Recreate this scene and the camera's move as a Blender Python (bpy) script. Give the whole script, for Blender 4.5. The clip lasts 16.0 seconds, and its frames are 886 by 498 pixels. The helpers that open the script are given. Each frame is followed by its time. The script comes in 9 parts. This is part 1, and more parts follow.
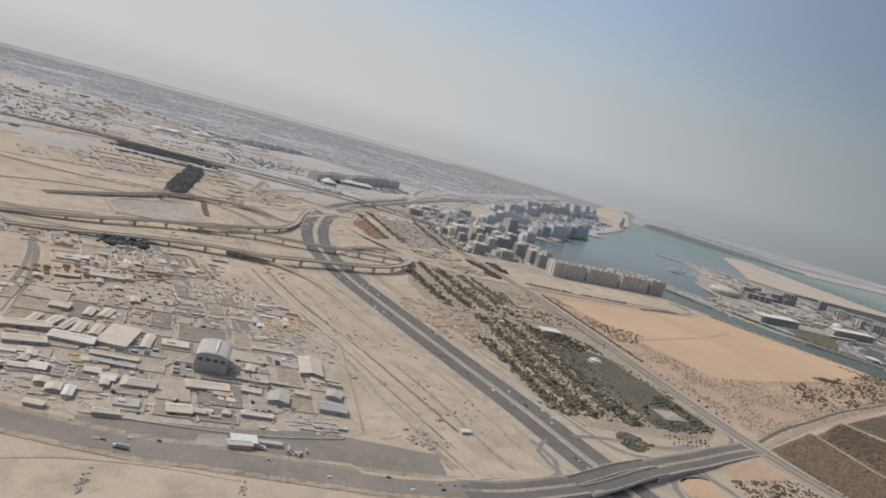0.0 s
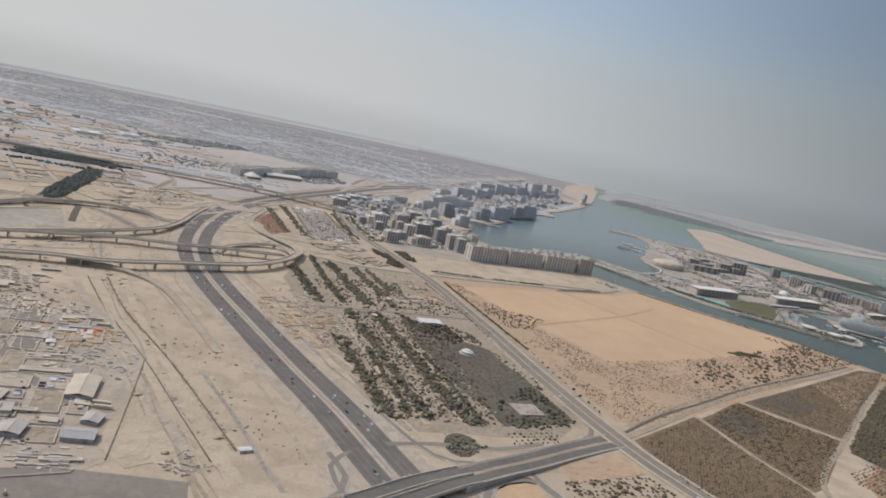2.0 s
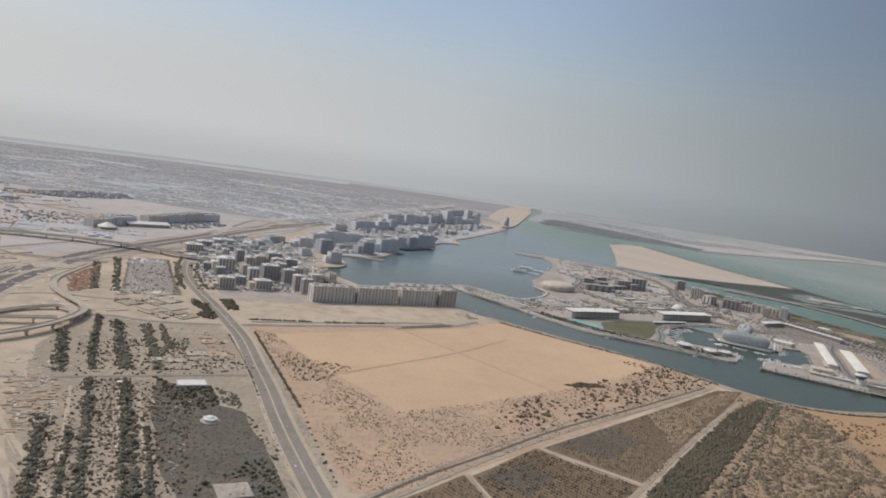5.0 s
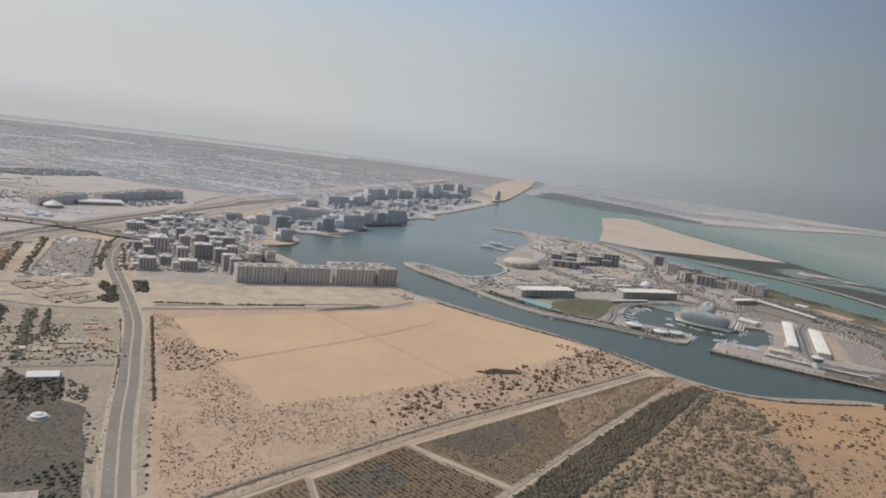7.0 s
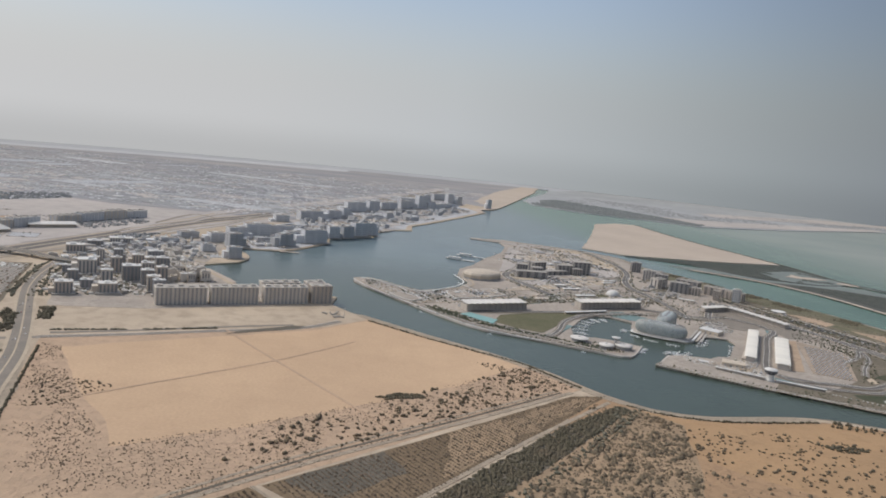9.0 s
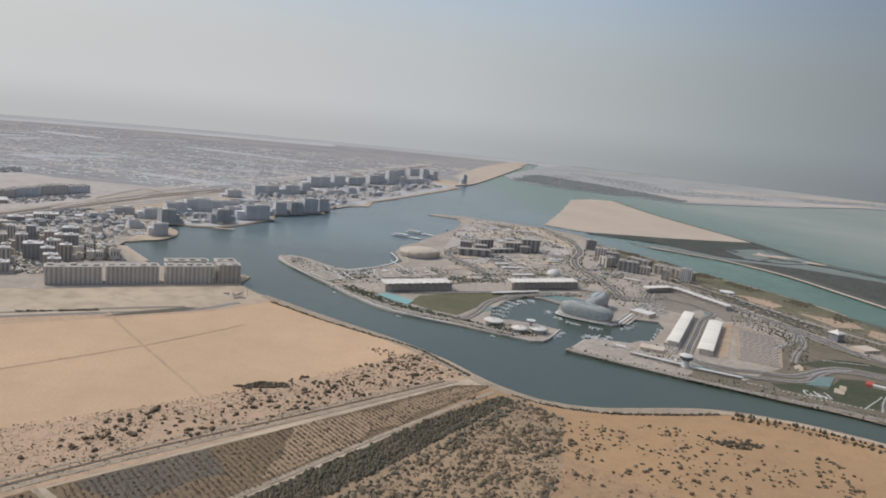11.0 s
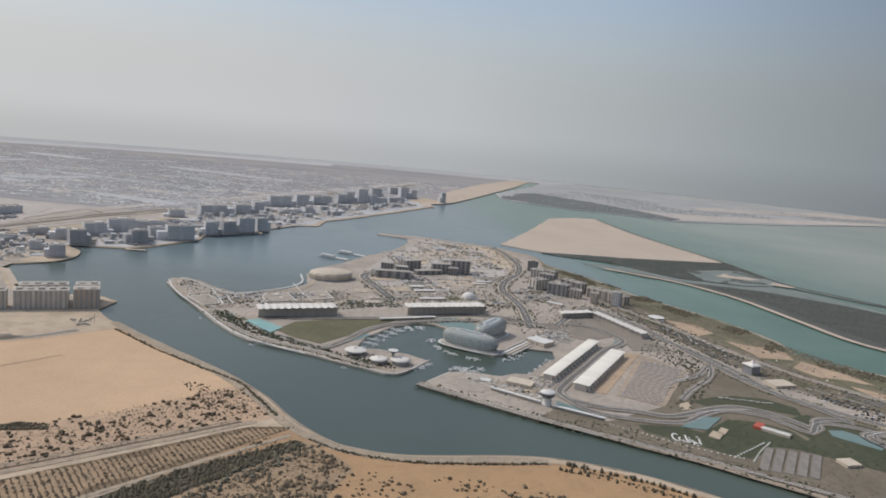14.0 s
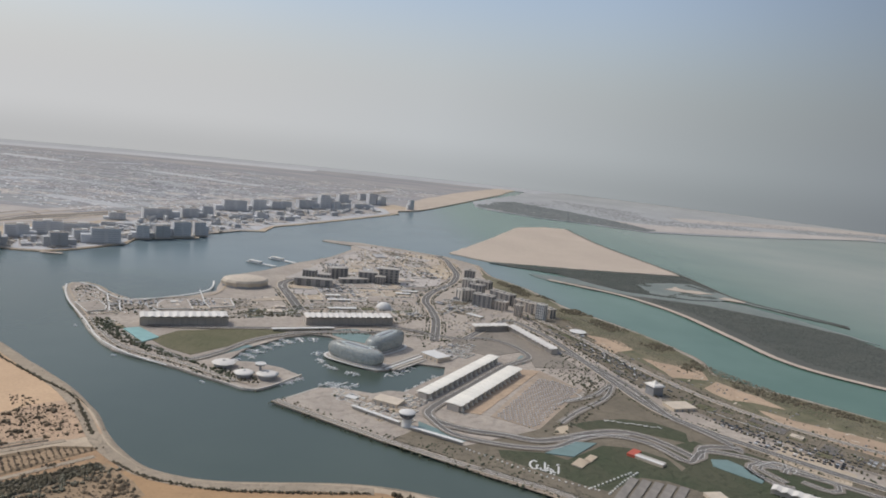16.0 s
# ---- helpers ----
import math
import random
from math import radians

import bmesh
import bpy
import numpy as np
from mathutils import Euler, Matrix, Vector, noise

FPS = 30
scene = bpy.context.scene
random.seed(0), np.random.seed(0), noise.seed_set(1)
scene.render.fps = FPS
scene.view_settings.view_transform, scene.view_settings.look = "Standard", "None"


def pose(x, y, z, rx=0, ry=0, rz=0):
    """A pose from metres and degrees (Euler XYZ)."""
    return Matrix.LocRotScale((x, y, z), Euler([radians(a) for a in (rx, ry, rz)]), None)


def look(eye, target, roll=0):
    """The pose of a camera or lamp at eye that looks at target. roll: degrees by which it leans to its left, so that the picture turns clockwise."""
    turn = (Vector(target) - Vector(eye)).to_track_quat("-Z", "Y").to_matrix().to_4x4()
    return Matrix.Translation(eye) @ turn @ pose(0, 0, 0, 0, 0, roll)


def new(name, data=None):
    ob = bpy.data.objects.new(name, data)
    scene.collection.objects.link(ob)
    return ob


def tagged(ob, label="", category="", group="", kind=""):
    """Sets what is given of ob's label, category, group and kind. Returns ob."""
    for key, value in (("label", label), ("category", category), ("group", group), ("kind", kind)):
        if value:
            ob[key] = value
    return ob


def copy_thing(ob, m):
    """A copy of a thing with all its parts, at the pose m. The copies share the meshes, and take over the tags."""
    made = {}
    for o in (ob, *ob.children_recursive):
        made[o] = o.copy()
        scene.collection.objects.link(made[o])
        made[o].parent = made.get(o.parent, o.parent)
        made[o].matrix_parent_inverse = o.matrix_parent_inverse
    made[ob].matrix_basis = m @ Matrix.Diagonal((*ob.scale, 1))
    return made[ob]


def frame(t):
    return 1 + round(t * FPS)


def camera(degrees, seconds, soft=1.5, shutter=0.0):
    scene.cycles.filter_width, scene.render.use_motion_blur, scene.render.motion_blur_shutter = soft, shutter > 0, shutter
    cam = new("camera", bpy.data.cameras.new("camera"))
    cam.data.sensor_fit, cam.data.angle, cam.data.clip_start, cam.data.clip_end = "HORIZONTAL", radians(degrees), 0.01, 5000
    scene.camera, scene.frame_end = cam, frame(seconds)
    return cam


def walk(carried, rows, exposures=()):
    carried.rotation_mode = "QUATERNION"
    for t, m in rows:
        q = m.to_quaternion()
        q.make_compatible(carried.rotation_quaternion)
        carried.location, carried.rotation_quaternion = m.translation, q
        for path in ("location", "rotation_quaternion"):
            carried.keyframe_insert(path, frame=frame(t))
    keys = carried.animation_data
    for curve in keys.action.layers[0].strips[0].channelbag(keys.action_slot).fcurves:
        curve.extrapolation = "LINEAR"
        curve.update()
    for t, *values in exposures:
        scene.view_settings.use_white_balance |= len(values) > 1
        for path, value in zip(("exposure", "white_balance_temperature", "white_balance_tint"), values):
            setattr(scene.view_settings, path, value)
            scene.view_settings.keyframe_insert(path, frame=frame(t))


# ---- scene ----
# ---- camera: a window seat of a climbing airliner ----
cam = camera(60.59, 16.0, soft=1.85)
PATH = [
    (0, (0.00, -0.00, 87.67), (-0.01, 98.91, 72.95), 15.67),
    (0.5, (15.25, 7.21, 90.81), (15.85, 105.94, 74.96), 14.85),
    (1, (30.53, 14.43, 93.93), (32.51, 113.16, 78.17), 13.86),
    (1.5, (45.83, 21.62, 96.95), (47.90, 120.40, 81.52), 13.33),
    (2, (61.16, 28.78, 99.85), (62.48, 127.45, 83.65), 12.38),
    (2.5, (76.51, 35.91, 102.61), (78.21, 134.68, 87.07), 11.74),
    (3, (91.92, 43.06, 105.25), (94.99, 141.89, 90.35), 10.08),
    (3.5, (107.39, 50.23, 107.79), (111.83, 149.07, 93.30), 10.37),
    (4, (122.95, 57.45, 110.27), (128.20, 156.32, 96.26), 8.74),
    (4.2, (129.18, 60.34, 111.25), (134.61, 159.60, 100.41), 8.68),
    (6.3, (195.49, 90.73, 119.54), (198.29, 189.71, 105.61), 7.45),
    (6.5, (201.85, 93.66, 120.16), (205.24, 192.60, 106.06), 7.45),
    (7, (217.75, 100.98, 121.67), (219.88, 199.75, 106.19), 7.66),
    (7.5, (233.68, 108.30, 123.10), (234.91, 207.20, 108.33), 6.81),
    (8, (249.65, 115.63, 124.45), (250.81, 214.81, 111.78), 6.16),
    (8.5, (265.66, 122.96, 125.73), (264.43, 221.98, 111.77), 6.19),
    (9, (281.72, 130.33, 126.93), (280.41, 229.26, 112.37), 5.68),
    (9.2, (288.16, 133.29, 127.40), (286.35, 232.12, 112.29), 5.97),
    (11.3, (356.84, 165.11, 130.89), (354.35, 263.46, 112.98), 5.54),
    (11.5, (363.63, 168.30, 131.14), (361.09, 266.69, 113.44), 5.34),
    (12, (380.64, 176.31, 131.77), (377.58, 274.72, 114.23), 5.30),
    (12.5, (397.78, 184.43, 132.38), (394.40, 282.71, 114.23), 5.25),
    (13, (415.01, 192.67, 132.98), (410.87, 290.99, 115.22), 5.12),
    (13.5, (432.34, 201.02, 133.58), (427.71, 299.53, 117.03), 4.67),
    (14, (449.74, 209.46, 134.18), (442.51, 307.94, 118.44), 5.09),
    (14.5, (467.23, 217.92, 134.79), (458.23, 316.32, 119.42), 4.83),
    (15, (484.79, 226.38, 135.41), (475.50, 324.80, 120.35), 5.39),
    (15.5, (502.38, 234.84, 136.03), (494.10, 333.37, 121.11), 5.66),
    (16, (520.00, 243.30, 136.65), (511.51, 341.84, 121.88), 5.86),
]
walk(cam, [(t, look(eye, target, roll)) for t, eye, target, roll in PATH], [(0.0, 0.0), (16.0, 0.0)])

# ---- light: hazy sun ahead and to the left, high ----
SUN_EL, SUN_AZ = 48.0, -72.0
world = bpy.data.worlds.new("hazy_sky")
scene.world = world
world.use_nodes = True
wn = world.node_tree.nodes
wl = world.node_tree.links
sky = wn.new("ShaderNodeTexSky")
sky.sky_type = "NISHITA"
sky.sun_disc = False
sky.sun_elevation, sky.sun_rotation = radians(SUN_EL), radians(SUN_AZ)
sky.altitude, sky.air_density, sky.dust_density, sky.ozone_density = 0, 1.0, 2.2, 2.5
haze = wn.new("ShaderNodeMix")
haze.data_type = "RGBA"
haze.inputs[0].default_value = 0.26
haze.inputs[7].default_value = (4.9, 5.2, 5.8, 1)
wl.new(sky.outputs[0], haze.inputs[6])
# hazy sky brighter on the sun's side, dimmed east to fit the camera's view
way = wn.new("ShaderNodeTexCoord")
axis = wn.new("ShaderNodeSeparateXYZ")
fall = wn.new("ShaderNodeMapRange")
fall.interpolation_type = "SMOOTHSTEP"
fall.inputs[1].default_value, fall.inputs[2].default_value, fall.inputs[3].default_value, fall.inputs[4].default_value = 0.05, 0.62, 1.06, 0.56
side = wn.new("ShaderNodeMix")
side.data_type, side.blend_type = "RGBA", "MULTIPLY"
side.inputs[0].default_value = 1.0
wl.new(way.outputs["Generated"], axis.inputs[0])
wl.new(axis.outputs[0], fall.inputs[0])
rise = wn.new("ShaderNodeMapRange")  # added: the upper sky, out of view, is brightened to fill the shadows
rise.interpolation_type = "SMOOTHSTEP"
rise.inputs[1].default_value, rise.inputs[2].default_value, rise.inputs[3].default_value, rise.inputs[4].default_value = 0.26, 0.65, 1.0, 1.5
wl.new(axis.outputs[2], rise.inputs[0])
both = wn.new("ShaderNodeMath")
both.operation = "MULTIPLY"
wl.new(fall.outputs[0], both.inputs[0])
wl.new(rise.outputs[0], both.inputs[1])
wl.new(haze.outputs[2], side.inputs[6])
wl.new(both.outputs[0], side.inputs[7])
wl.new(side.outputs[2], wn["Background"].inputs[0])
wn["Background"].inputs[1].default_value = 0.112

sun_data = bpy.data.lights.new("sun", "SUN")
sun_data.energy, sun_data.angle, sun_data.color = 1.92, radians(3.0), (1.0, 0.93, 0.83)
sun_way = Vector((math.sin(radians(SUN_AZ)) * math.cos(radians(SUN_EL)), math.cos(radians(SUN_AZ)) * math.cos(radians(SUN_EL)), math.sin(radians(SUN_EL))))
sun = new("sun", sun_data)
sun.matrix_world = look(sun_way * 500, (0, 0, 0))

# ---- materials ----
def nodes_of(name):
    m = bpy.data.materials.new(name)
    m.use_nodes = True
    nt = m.node_tree
    return m, nt.nodes, nt.links, nt.nodes["Principled BSDF"]


def noise_fac(n, l, scale, detail=4.0, low=0.35, high=0.65, stretch=None, rough=0.55):
    """A noise in metres, spread to 0..1 between low and high."""
    tc = n.new("ShaderNodeTexCoord")
    mp = n.new("ShaderNodeMapping")
    if stretch:
        mp.inputs["Scale"].default_value = stretch[:3]
        mp.inputs["Rotation"].default_value = (0, 0, radians(stretch[3]) if len(stretch) > 3 else 0)
    l.new(tc.outputs["Object"], mp.inputs[0])
    t = n.new("ShaderNodeTexNoise")
    t.inputs["Scale"].default_value, t.inputs["Detail"].default_value, t.inputs["Roughness"].default_value = scale, detail, rough
    l.new(mp.outputs[0], t.inputs["Vector"])
    r = n.new("ShaderNodeMapRange")
    r.inputs[1].default_value, r.inputs[2].default_value = low, high
    l.new(t.outputs[0], r.inputs[0])
    return r.outputs[0]


def blend(n, l, fac, a, b):
    m = n.new("ShaderNodeMix")
    m.data_type = "RGBA"
    if hasattr(fac, "is_linked"):
        l.new(fac, m.inputs[0])
    else:
        m.inputs[0].default_value = fac
    for socket, v in ((m.inputs[6], a), (m.inputs[7], b)):
        if hasattr(v, "is_linked"):
            l.new(v, socket)
        else:
            socket.default_value = (*v, 1)
    return m.outputs[2]


def ground_mat(name, c1, c2, c3, big=0.02, fine=0.4, grain=1.2, stretch=None, fine_amount=0.65, bump=0.8):
    """Bare ground: broad tones, medium mottling, grain, relief."""
    m, n, l, p = nodes_of(name)
    c = blend(n, l, noise_fac(n, l, big, 5, 0.38, 0.62, stretch), c1, c2)
    f = noise_fac(n, l, fine, 5, 0.45, 0.75, stretch)
    k = n.new("ShaderNodeMath")
    k.operation, k.inputs[1].default_value = "MULTIPLY", fine_amount
    l.new(f, k.inputs[0])
    c = blend(n, l, k.outputs[0], c, c3)
    g = noise_fac(n, l, grain, 3, 0.2, 0.8)
    k2 = n.new("ShaderNodeMath")
    k2.operation, k2.inputs[1].default_value = "MULTIPLY", 0.38
    l.new(g, k2.inputs[0])
    c = blend(n, l, k2.outputs[0], c, tuple(v * 0.6 for v in c2))
    l.new(c, p.inputs["Base Color"])
    p.inputs["Roughness"].default_value = 0.95
    p.inputs["Specular IOR Level"].default_value = 0.15
    b = n.new("ShaderNodeBump")
    b.inputs["Strength"].default_value, b.inputs["Distance"].default_value = bump, 0.6
    l.new(f, b.inputs["Height"])
    l.new(b.outputs[0], p.inputs["Normal"])
    return m


def plain_mat(name, colour, rough=0.7, spread=0.16, scale=0.8, metal=0.0, spec=0.3, per_object=0.1, streak=False):
    """Built surface: weathering at two scales, and a small difference from piece to piece."""
    m, n, l, p = nodes_of(name)
    dark = tuple(v * (1 - spread) for v in colour)
    lite = tuple(min(1, v * (1 + spread * 0.5)) for v in colour)
    st = (1, 1, 0.25) if streak else None
    c = blend(n, l, noise_fac(n, l, scale, 4, 0.3, 0.7, st), dark, lite)
    c = blend(n, l, noise_fac(n, l, scale * 0.12, 3, 0.55, 0.8), c, tuple(v * (1 - spread * 1.3) for v in colour))
    oi = n.new("ShaderNodeObjectInfo")
    geo = n.new("ShaderNodeNewGeometry")
    ad = n.new("ShaderNodeMath")
    ad.operation = "ADD"
    l.new(oi.outputs["Random"], ad.inputs[0])
    l.new(geo.outputs["Random Per Island"], ad.inputs[1])
    mr = n.new("ShaderNodeMapRange")
    mr.inputs[2].default_value, mr.inputs[3].default_value, mr.inputs[4].default_value = 2.0, 1 - per_object, 1 + per_object
    l.new(ad.outputs[0], mr.inputs[0])
    hsv = n.new("ShaderNodeHueSaturation")
    l.new(c, hsv.inputs["Color"])
    l.new(mr.outputs[0], hsv.inputs["Value"])
    l.new(hsv.outputs[0], p.inputs["Base Color"])
    p.inputs["Roughness"].default_value, p.inputs["Metallic"].default_value = rough, metal
    p.inputs["Specular IOR Level"].default_value = spec
    return m


def leaf_mat(name, a, b, dry=(0.16, 0.13, 0.085)):
    m, n, l, p = nodes_of(name)
    geo = n.new("ShaderNodeNewGeometry")
    c = blend(n, l, geo.outputs["Random Per Island"], a, b)
    c = blend(n, l, noise_fac(n, l, 0.05, 3, 0.5, 0.75), c, dry)
    l.new(c, p.inputs["Base Color"])
    p.inputs["Roughness"].default_value, p.inputs["Specular IOR Level"].default_value = 0.8, 0.15
    b2 = n.new("ShaderNodeBump")
    b2.inputs["Strength"].default_value = 0.8
    l.new(noise_fac(n, l, 3.0, 3), b2.inputs["Height"])
    l.new(b2.outputs[0], p.inputs["Normal"])
    return m


SAND = ground_mat("pale_sand", (0.55, 0.445, 0.325), (0.46, 0.37, 0.27), (0.33, 0.265, 0.19), 0.012, 0.09, 0.9, fine_amount=0.8)
# sand for far ground, greyed by haze mixed into its colours
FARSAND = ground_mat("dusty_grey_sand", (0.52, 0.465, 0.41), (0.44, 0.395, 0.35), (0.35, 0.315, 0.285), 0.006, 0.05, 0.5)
FIELD = ground_mat("orange_sand", (0.60, 0.42, 0.265), (0.53, 0.37, 0.235), (0.465, 0.32, 0.20), 0.01, 0.06, 0.7, fine_amount=0.35)
SCRUB = ground_mat("scrub_sand", (0.53, 0.375, 0.25), (0.46, 0.33, 0.222), (0.36, 0.265, 0.18), 0.02, 0.22, 1.1)
PALEFLAT = ground_mat("trodden_pale_sand", (0.54, 0.445, 0.325), (0.46, 0.375, 0.275), (0.38, 0.31, 0.225), 0.02, 0.15, 0.8)
DUST = ground_mat("grey_yard_dust", (0.50, 0.42, 0.325), (0.42, 0.35, 0.27), (0.33, 0.275, 0.215), 0.03, 0.2, 0.8)
ORCHARD = ground_mat("tilled_brown_earth", (0.205, 0.148, 0.092), (0.24, 0.175, 0.11), (0.135, 0.104, 0.068), 0.015, 0.3, 1.0)
DRYWEED = ground_mat("dry_dark_scrub_earth", (0.14, 0.124, 0.097), (0.175, 0.15, 0.115), (0.10, 0.092, 0.072), 0.03, 0.35, 1.0)
TRACK = ground_mat("dirt_track", (0.43, 0.355, 0.26), (0.36, 0.297, 0.22), (0.28, 0.232, 0.175), 0.05, 0.4, 1.3)
PAVED = ground_mat("pale_paving", (0.475, 0.41, 0.338), (0.375, 0.325, 0.27), (0.265, 0.232, 0.195), 0.03, 0.25, 0.8)
# suburb greys carry the blue-grey of distance haze in the colour
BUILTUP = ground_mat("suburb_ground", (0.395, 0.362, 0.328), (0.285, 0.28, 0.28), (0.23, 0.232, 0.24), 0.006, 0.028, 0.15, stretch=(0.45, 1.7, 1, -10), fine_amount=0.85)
LAWN = ground_mat("mown_grass", (0.13, 0.13, 0.075), (0.17, 0.155, 0.095), (0.105, 0.105, 0.06), 0.03, 0.3, 1.0)
DARKLAWN = ground_mat("dark_grass", (0.07, 0.085, 0.05), (0.10, 0.10, 0.065), (0.055, 0.065, 0.04), 0.03, 0.3, 1.0)
# far plain painted as pale as the haze it fades into
HAZEPLAIN = ground_mat("pale_salt_flat", (0.47, 0.472, 0.475), (0.43, 0.433, 0.437), (0.39, 0.392, 0.395), 0.004, 0.02, 0.1)
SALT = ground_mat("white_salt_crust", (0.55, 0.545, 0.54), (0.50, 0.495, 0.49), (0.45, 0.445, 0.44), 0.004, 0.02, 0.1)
ISLESAND = ground_mat("reclaimed_sand", (0.52, 0.435, 0.345), (0.475, 0.395, 0.315), (0.42, 0.35, 0.28), 0.01, 0.05, 0.4, fine_amount=0.35)
DUNE = ground_mat("rust_dune_sand", (0.45, 0.29, 0.158), (0.395, 0.258, 0.144), (0.32, 0.212, 0.12), 0.015, 0.1, 0.8, fine_amount=0.4)
MARSH = ground_mat("mangrove_mud", (0.10, 0.105, 0.093), (0.13, 0.13, 0.112), (0.085, 0.088, 0.075), 0.01, 0.08, 0.4)
TIDAL = ground_mat("wet_tidal_mud", (0.225, 0.25, 0.225), (0.185, 0.21, 0.192), (0.27, 0.285, 0.25), 0.012, 0.07, 0.4)
ASPHALT = ground_mat("worn_asphalt", (0.178, 0.162, 0.141), (0.147, 0.135, 0.12), (0.22, 0.197, 0.167), 0.05, 0.3, 0.8, bump=0.1)
OLDROAD = ground_mat("dusty_asphalt", (0.275, 0.24, 0.198), (0.23, 0.203, 0.168), (0.335, 0.285, 0.225), 0.05, 0.3, 0.8, bump=0.1)
RACEROAD = ground_mat("race_asphalt", (0.145, 0.135, 0.122), (0.175, 0.162, 0.145), (0.205, 0.188, 0.166), 0.04, 0.3, 0.8, bump=0.1)
SHADEROOF = plain_mat("sun_bleached_shade_cloth", (0.235, 0.212, 0.182), 0.85, 0.2, 0.3)
TEAL = plain_mat("teal_runoff_paint", (0.165, 0.235, 0.218), 0.6, 0.12, 0.2)
POOL = plain_mat("pale_turquoise_paint", (0.235, 0.40, 0.375), 0.6, 0.12, 0.2)
GRAVEL = ground_mat("grey_gravel_shoulder", (0.40, 0.355, 0.295), (0.34, 0.30, 0.25), (0.27, 0.24, 0.20), 0.03, 0.3, 0.9)
FAINTLINE = plain_mat("worn_lane_paint", (0.30, 0.28, 0.25), 0.8, 0.3, 0.6)
LINE = plain_mat("road_paint", (0.62, 0.60, 0.55), 0.7, 0.15, 1.0)
CONCRETE = plain_mat("concrete", (0.40, 0.365, 0.315), 0.85, 0.15, 0.5)
BRIDGE = plain_mat("bridge_concrete", (0.50, 0.45, 0.375), 0.85, 0.14, 0.4, streak=True)
STONE = plain_mat("quay_stone", (0.56, 0.51, 0.44), 0.9, 0.22, 0.7)
BEIGE = plain_mat("beige_render", (0.62, 0.56, 0.48), 0.85, 0.12, 0.3, streak=True)
TAN = plain_mat("tan_render", (0.52, 0.45, 0.37), 0.85, 0.12, 0.3, streak=True)
GREYWALL = plain_mat("grey_cladding", (0.36, 0.35, 0.335), 0.7, 0.12, 0.3, streak=True)
TOWERGREY = plain_mat("grey_brown_render", (0.335, 0.312, 0.28), 0.7, 0.12, 0.3, streak=True)
DARKWALL = plain_mat("dark_cladding", (0.25, 0.25, 0.25), 0.6, 0.15, 0.3, streak=True)
WHITE = plain_mat("white_paint", (0.64, 0.62, 0.57), 0.6, 0.10, 0.4)
MEMBRANE = plain_mat("white_roof_membrane", (0.66, 0.62, 0.55), 0.55, 0.08, 0.25)
PITROOF = plain_mat("cream_roof_membrane", (0.80, 0.75, 0.64), 0.55, 0.08, 0.25)
CREAM = plain_mat("cream_sheet_roof", (0.56, 0.475, 0.365), 0.6, 0.14, 0.3)
GREYROOF = plain_mat("grey_sheet_roof", (0.46, 0.42, 0.365), 0.85, 0.14, 0.3)
BLUEGREY = plain_mat("blue_grey_sheet", (0.36, 0.345, 0.32), 0.8, 0.1, 0.3)
RUST = plain_mat("rusty_steel", (0.25, 0.15, 0.09), 0.9, 0.25, 0.8)
TIMBER = plain_mat("stacked_timber", (0.46, 0.33, 0.19), 0.9, 0.2, 0.8)
RED = plain_mat("red_paint", (0.48, 0.11, 0.07), 0.6, 0.15, 0.8)
TILE = plain_mat("red_brown_stone_stacks", (0.48, 0.29, 0.20), 0.9, 0.2, 0.8)
GRANDWALL = plain_mat("brown_stand_wall", (0.47, 0.42, 0.36), 0.8, 0.15, 0.4, streak=True)
TOWNGLASS = plain_mat("dusty_window_glass", (0.255, 0.258, 0.265), 0.25, 0.2, 0.5, spec=0.5)
SHADEGLASS = plain_mat("dark_window_glass", (0.10, 0.105, 0.115), 0.15, 0.2, 0.5, spec=0.6)
BLACK = plain_mat("black_rubber", (0.03, 0.03, 0.03), 0.8, 0.1)
PALM = leaf_mat("palm_green", (0.07, 0.08, 0.05), (0.11, 0.115, 0.075))
TREE = leaf_mat("tree_green", (0.13, 0.123, 0.086), (0.196, 0.178, 0.128))
BUSH = leaf_mat("scrub_bush", (0.12, 0.096, 0.064), (0.195, 0.152, 0.10), (0.17, 0.125, 0.08))
BROWNBUSH = leaf_mat("dry_brown_bush", (0.13, 0.10, 0.068), (0.19, 0.14, 0.095), (0.17, 0.13, 0.09))
MANGROVE = leaf_mat("mangrove_green", (0.072, 0.08, 0.068), (0.092, 0.10, 0.084), (0.115, 0.115, 0.098))
HEDGEGREEN = leaf_mat("dark_hedge_green", (0.085, 0.076, 0.05), (0.125, 0.106, 0.07), (0.14, 0.112, 0.075))
# leaf colour for far trees, lifted to grey to paint in the haze
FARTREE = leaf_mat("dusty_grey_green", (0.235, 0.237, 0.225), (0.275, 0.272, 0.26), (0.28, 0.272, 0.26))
# far scrub and mangrove tones, haze painted in as pale grey
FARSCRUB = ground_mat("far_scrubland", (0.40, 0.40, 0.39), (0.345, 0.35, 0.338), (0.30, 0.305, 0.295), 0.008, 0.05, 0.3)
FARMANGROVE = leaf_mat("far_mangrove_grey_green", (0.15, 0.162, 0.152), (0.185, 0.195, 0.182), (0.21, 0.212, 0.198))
# plaster of far houses with the haze's grey put into it
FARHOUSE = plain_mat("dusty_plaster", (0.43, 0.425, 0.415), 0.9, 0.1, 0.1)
# walls and panes of far towers, lightened to imitate haze over shaded sides
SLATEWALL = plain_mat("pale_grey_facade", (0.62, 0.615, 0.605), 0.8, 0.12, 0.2)
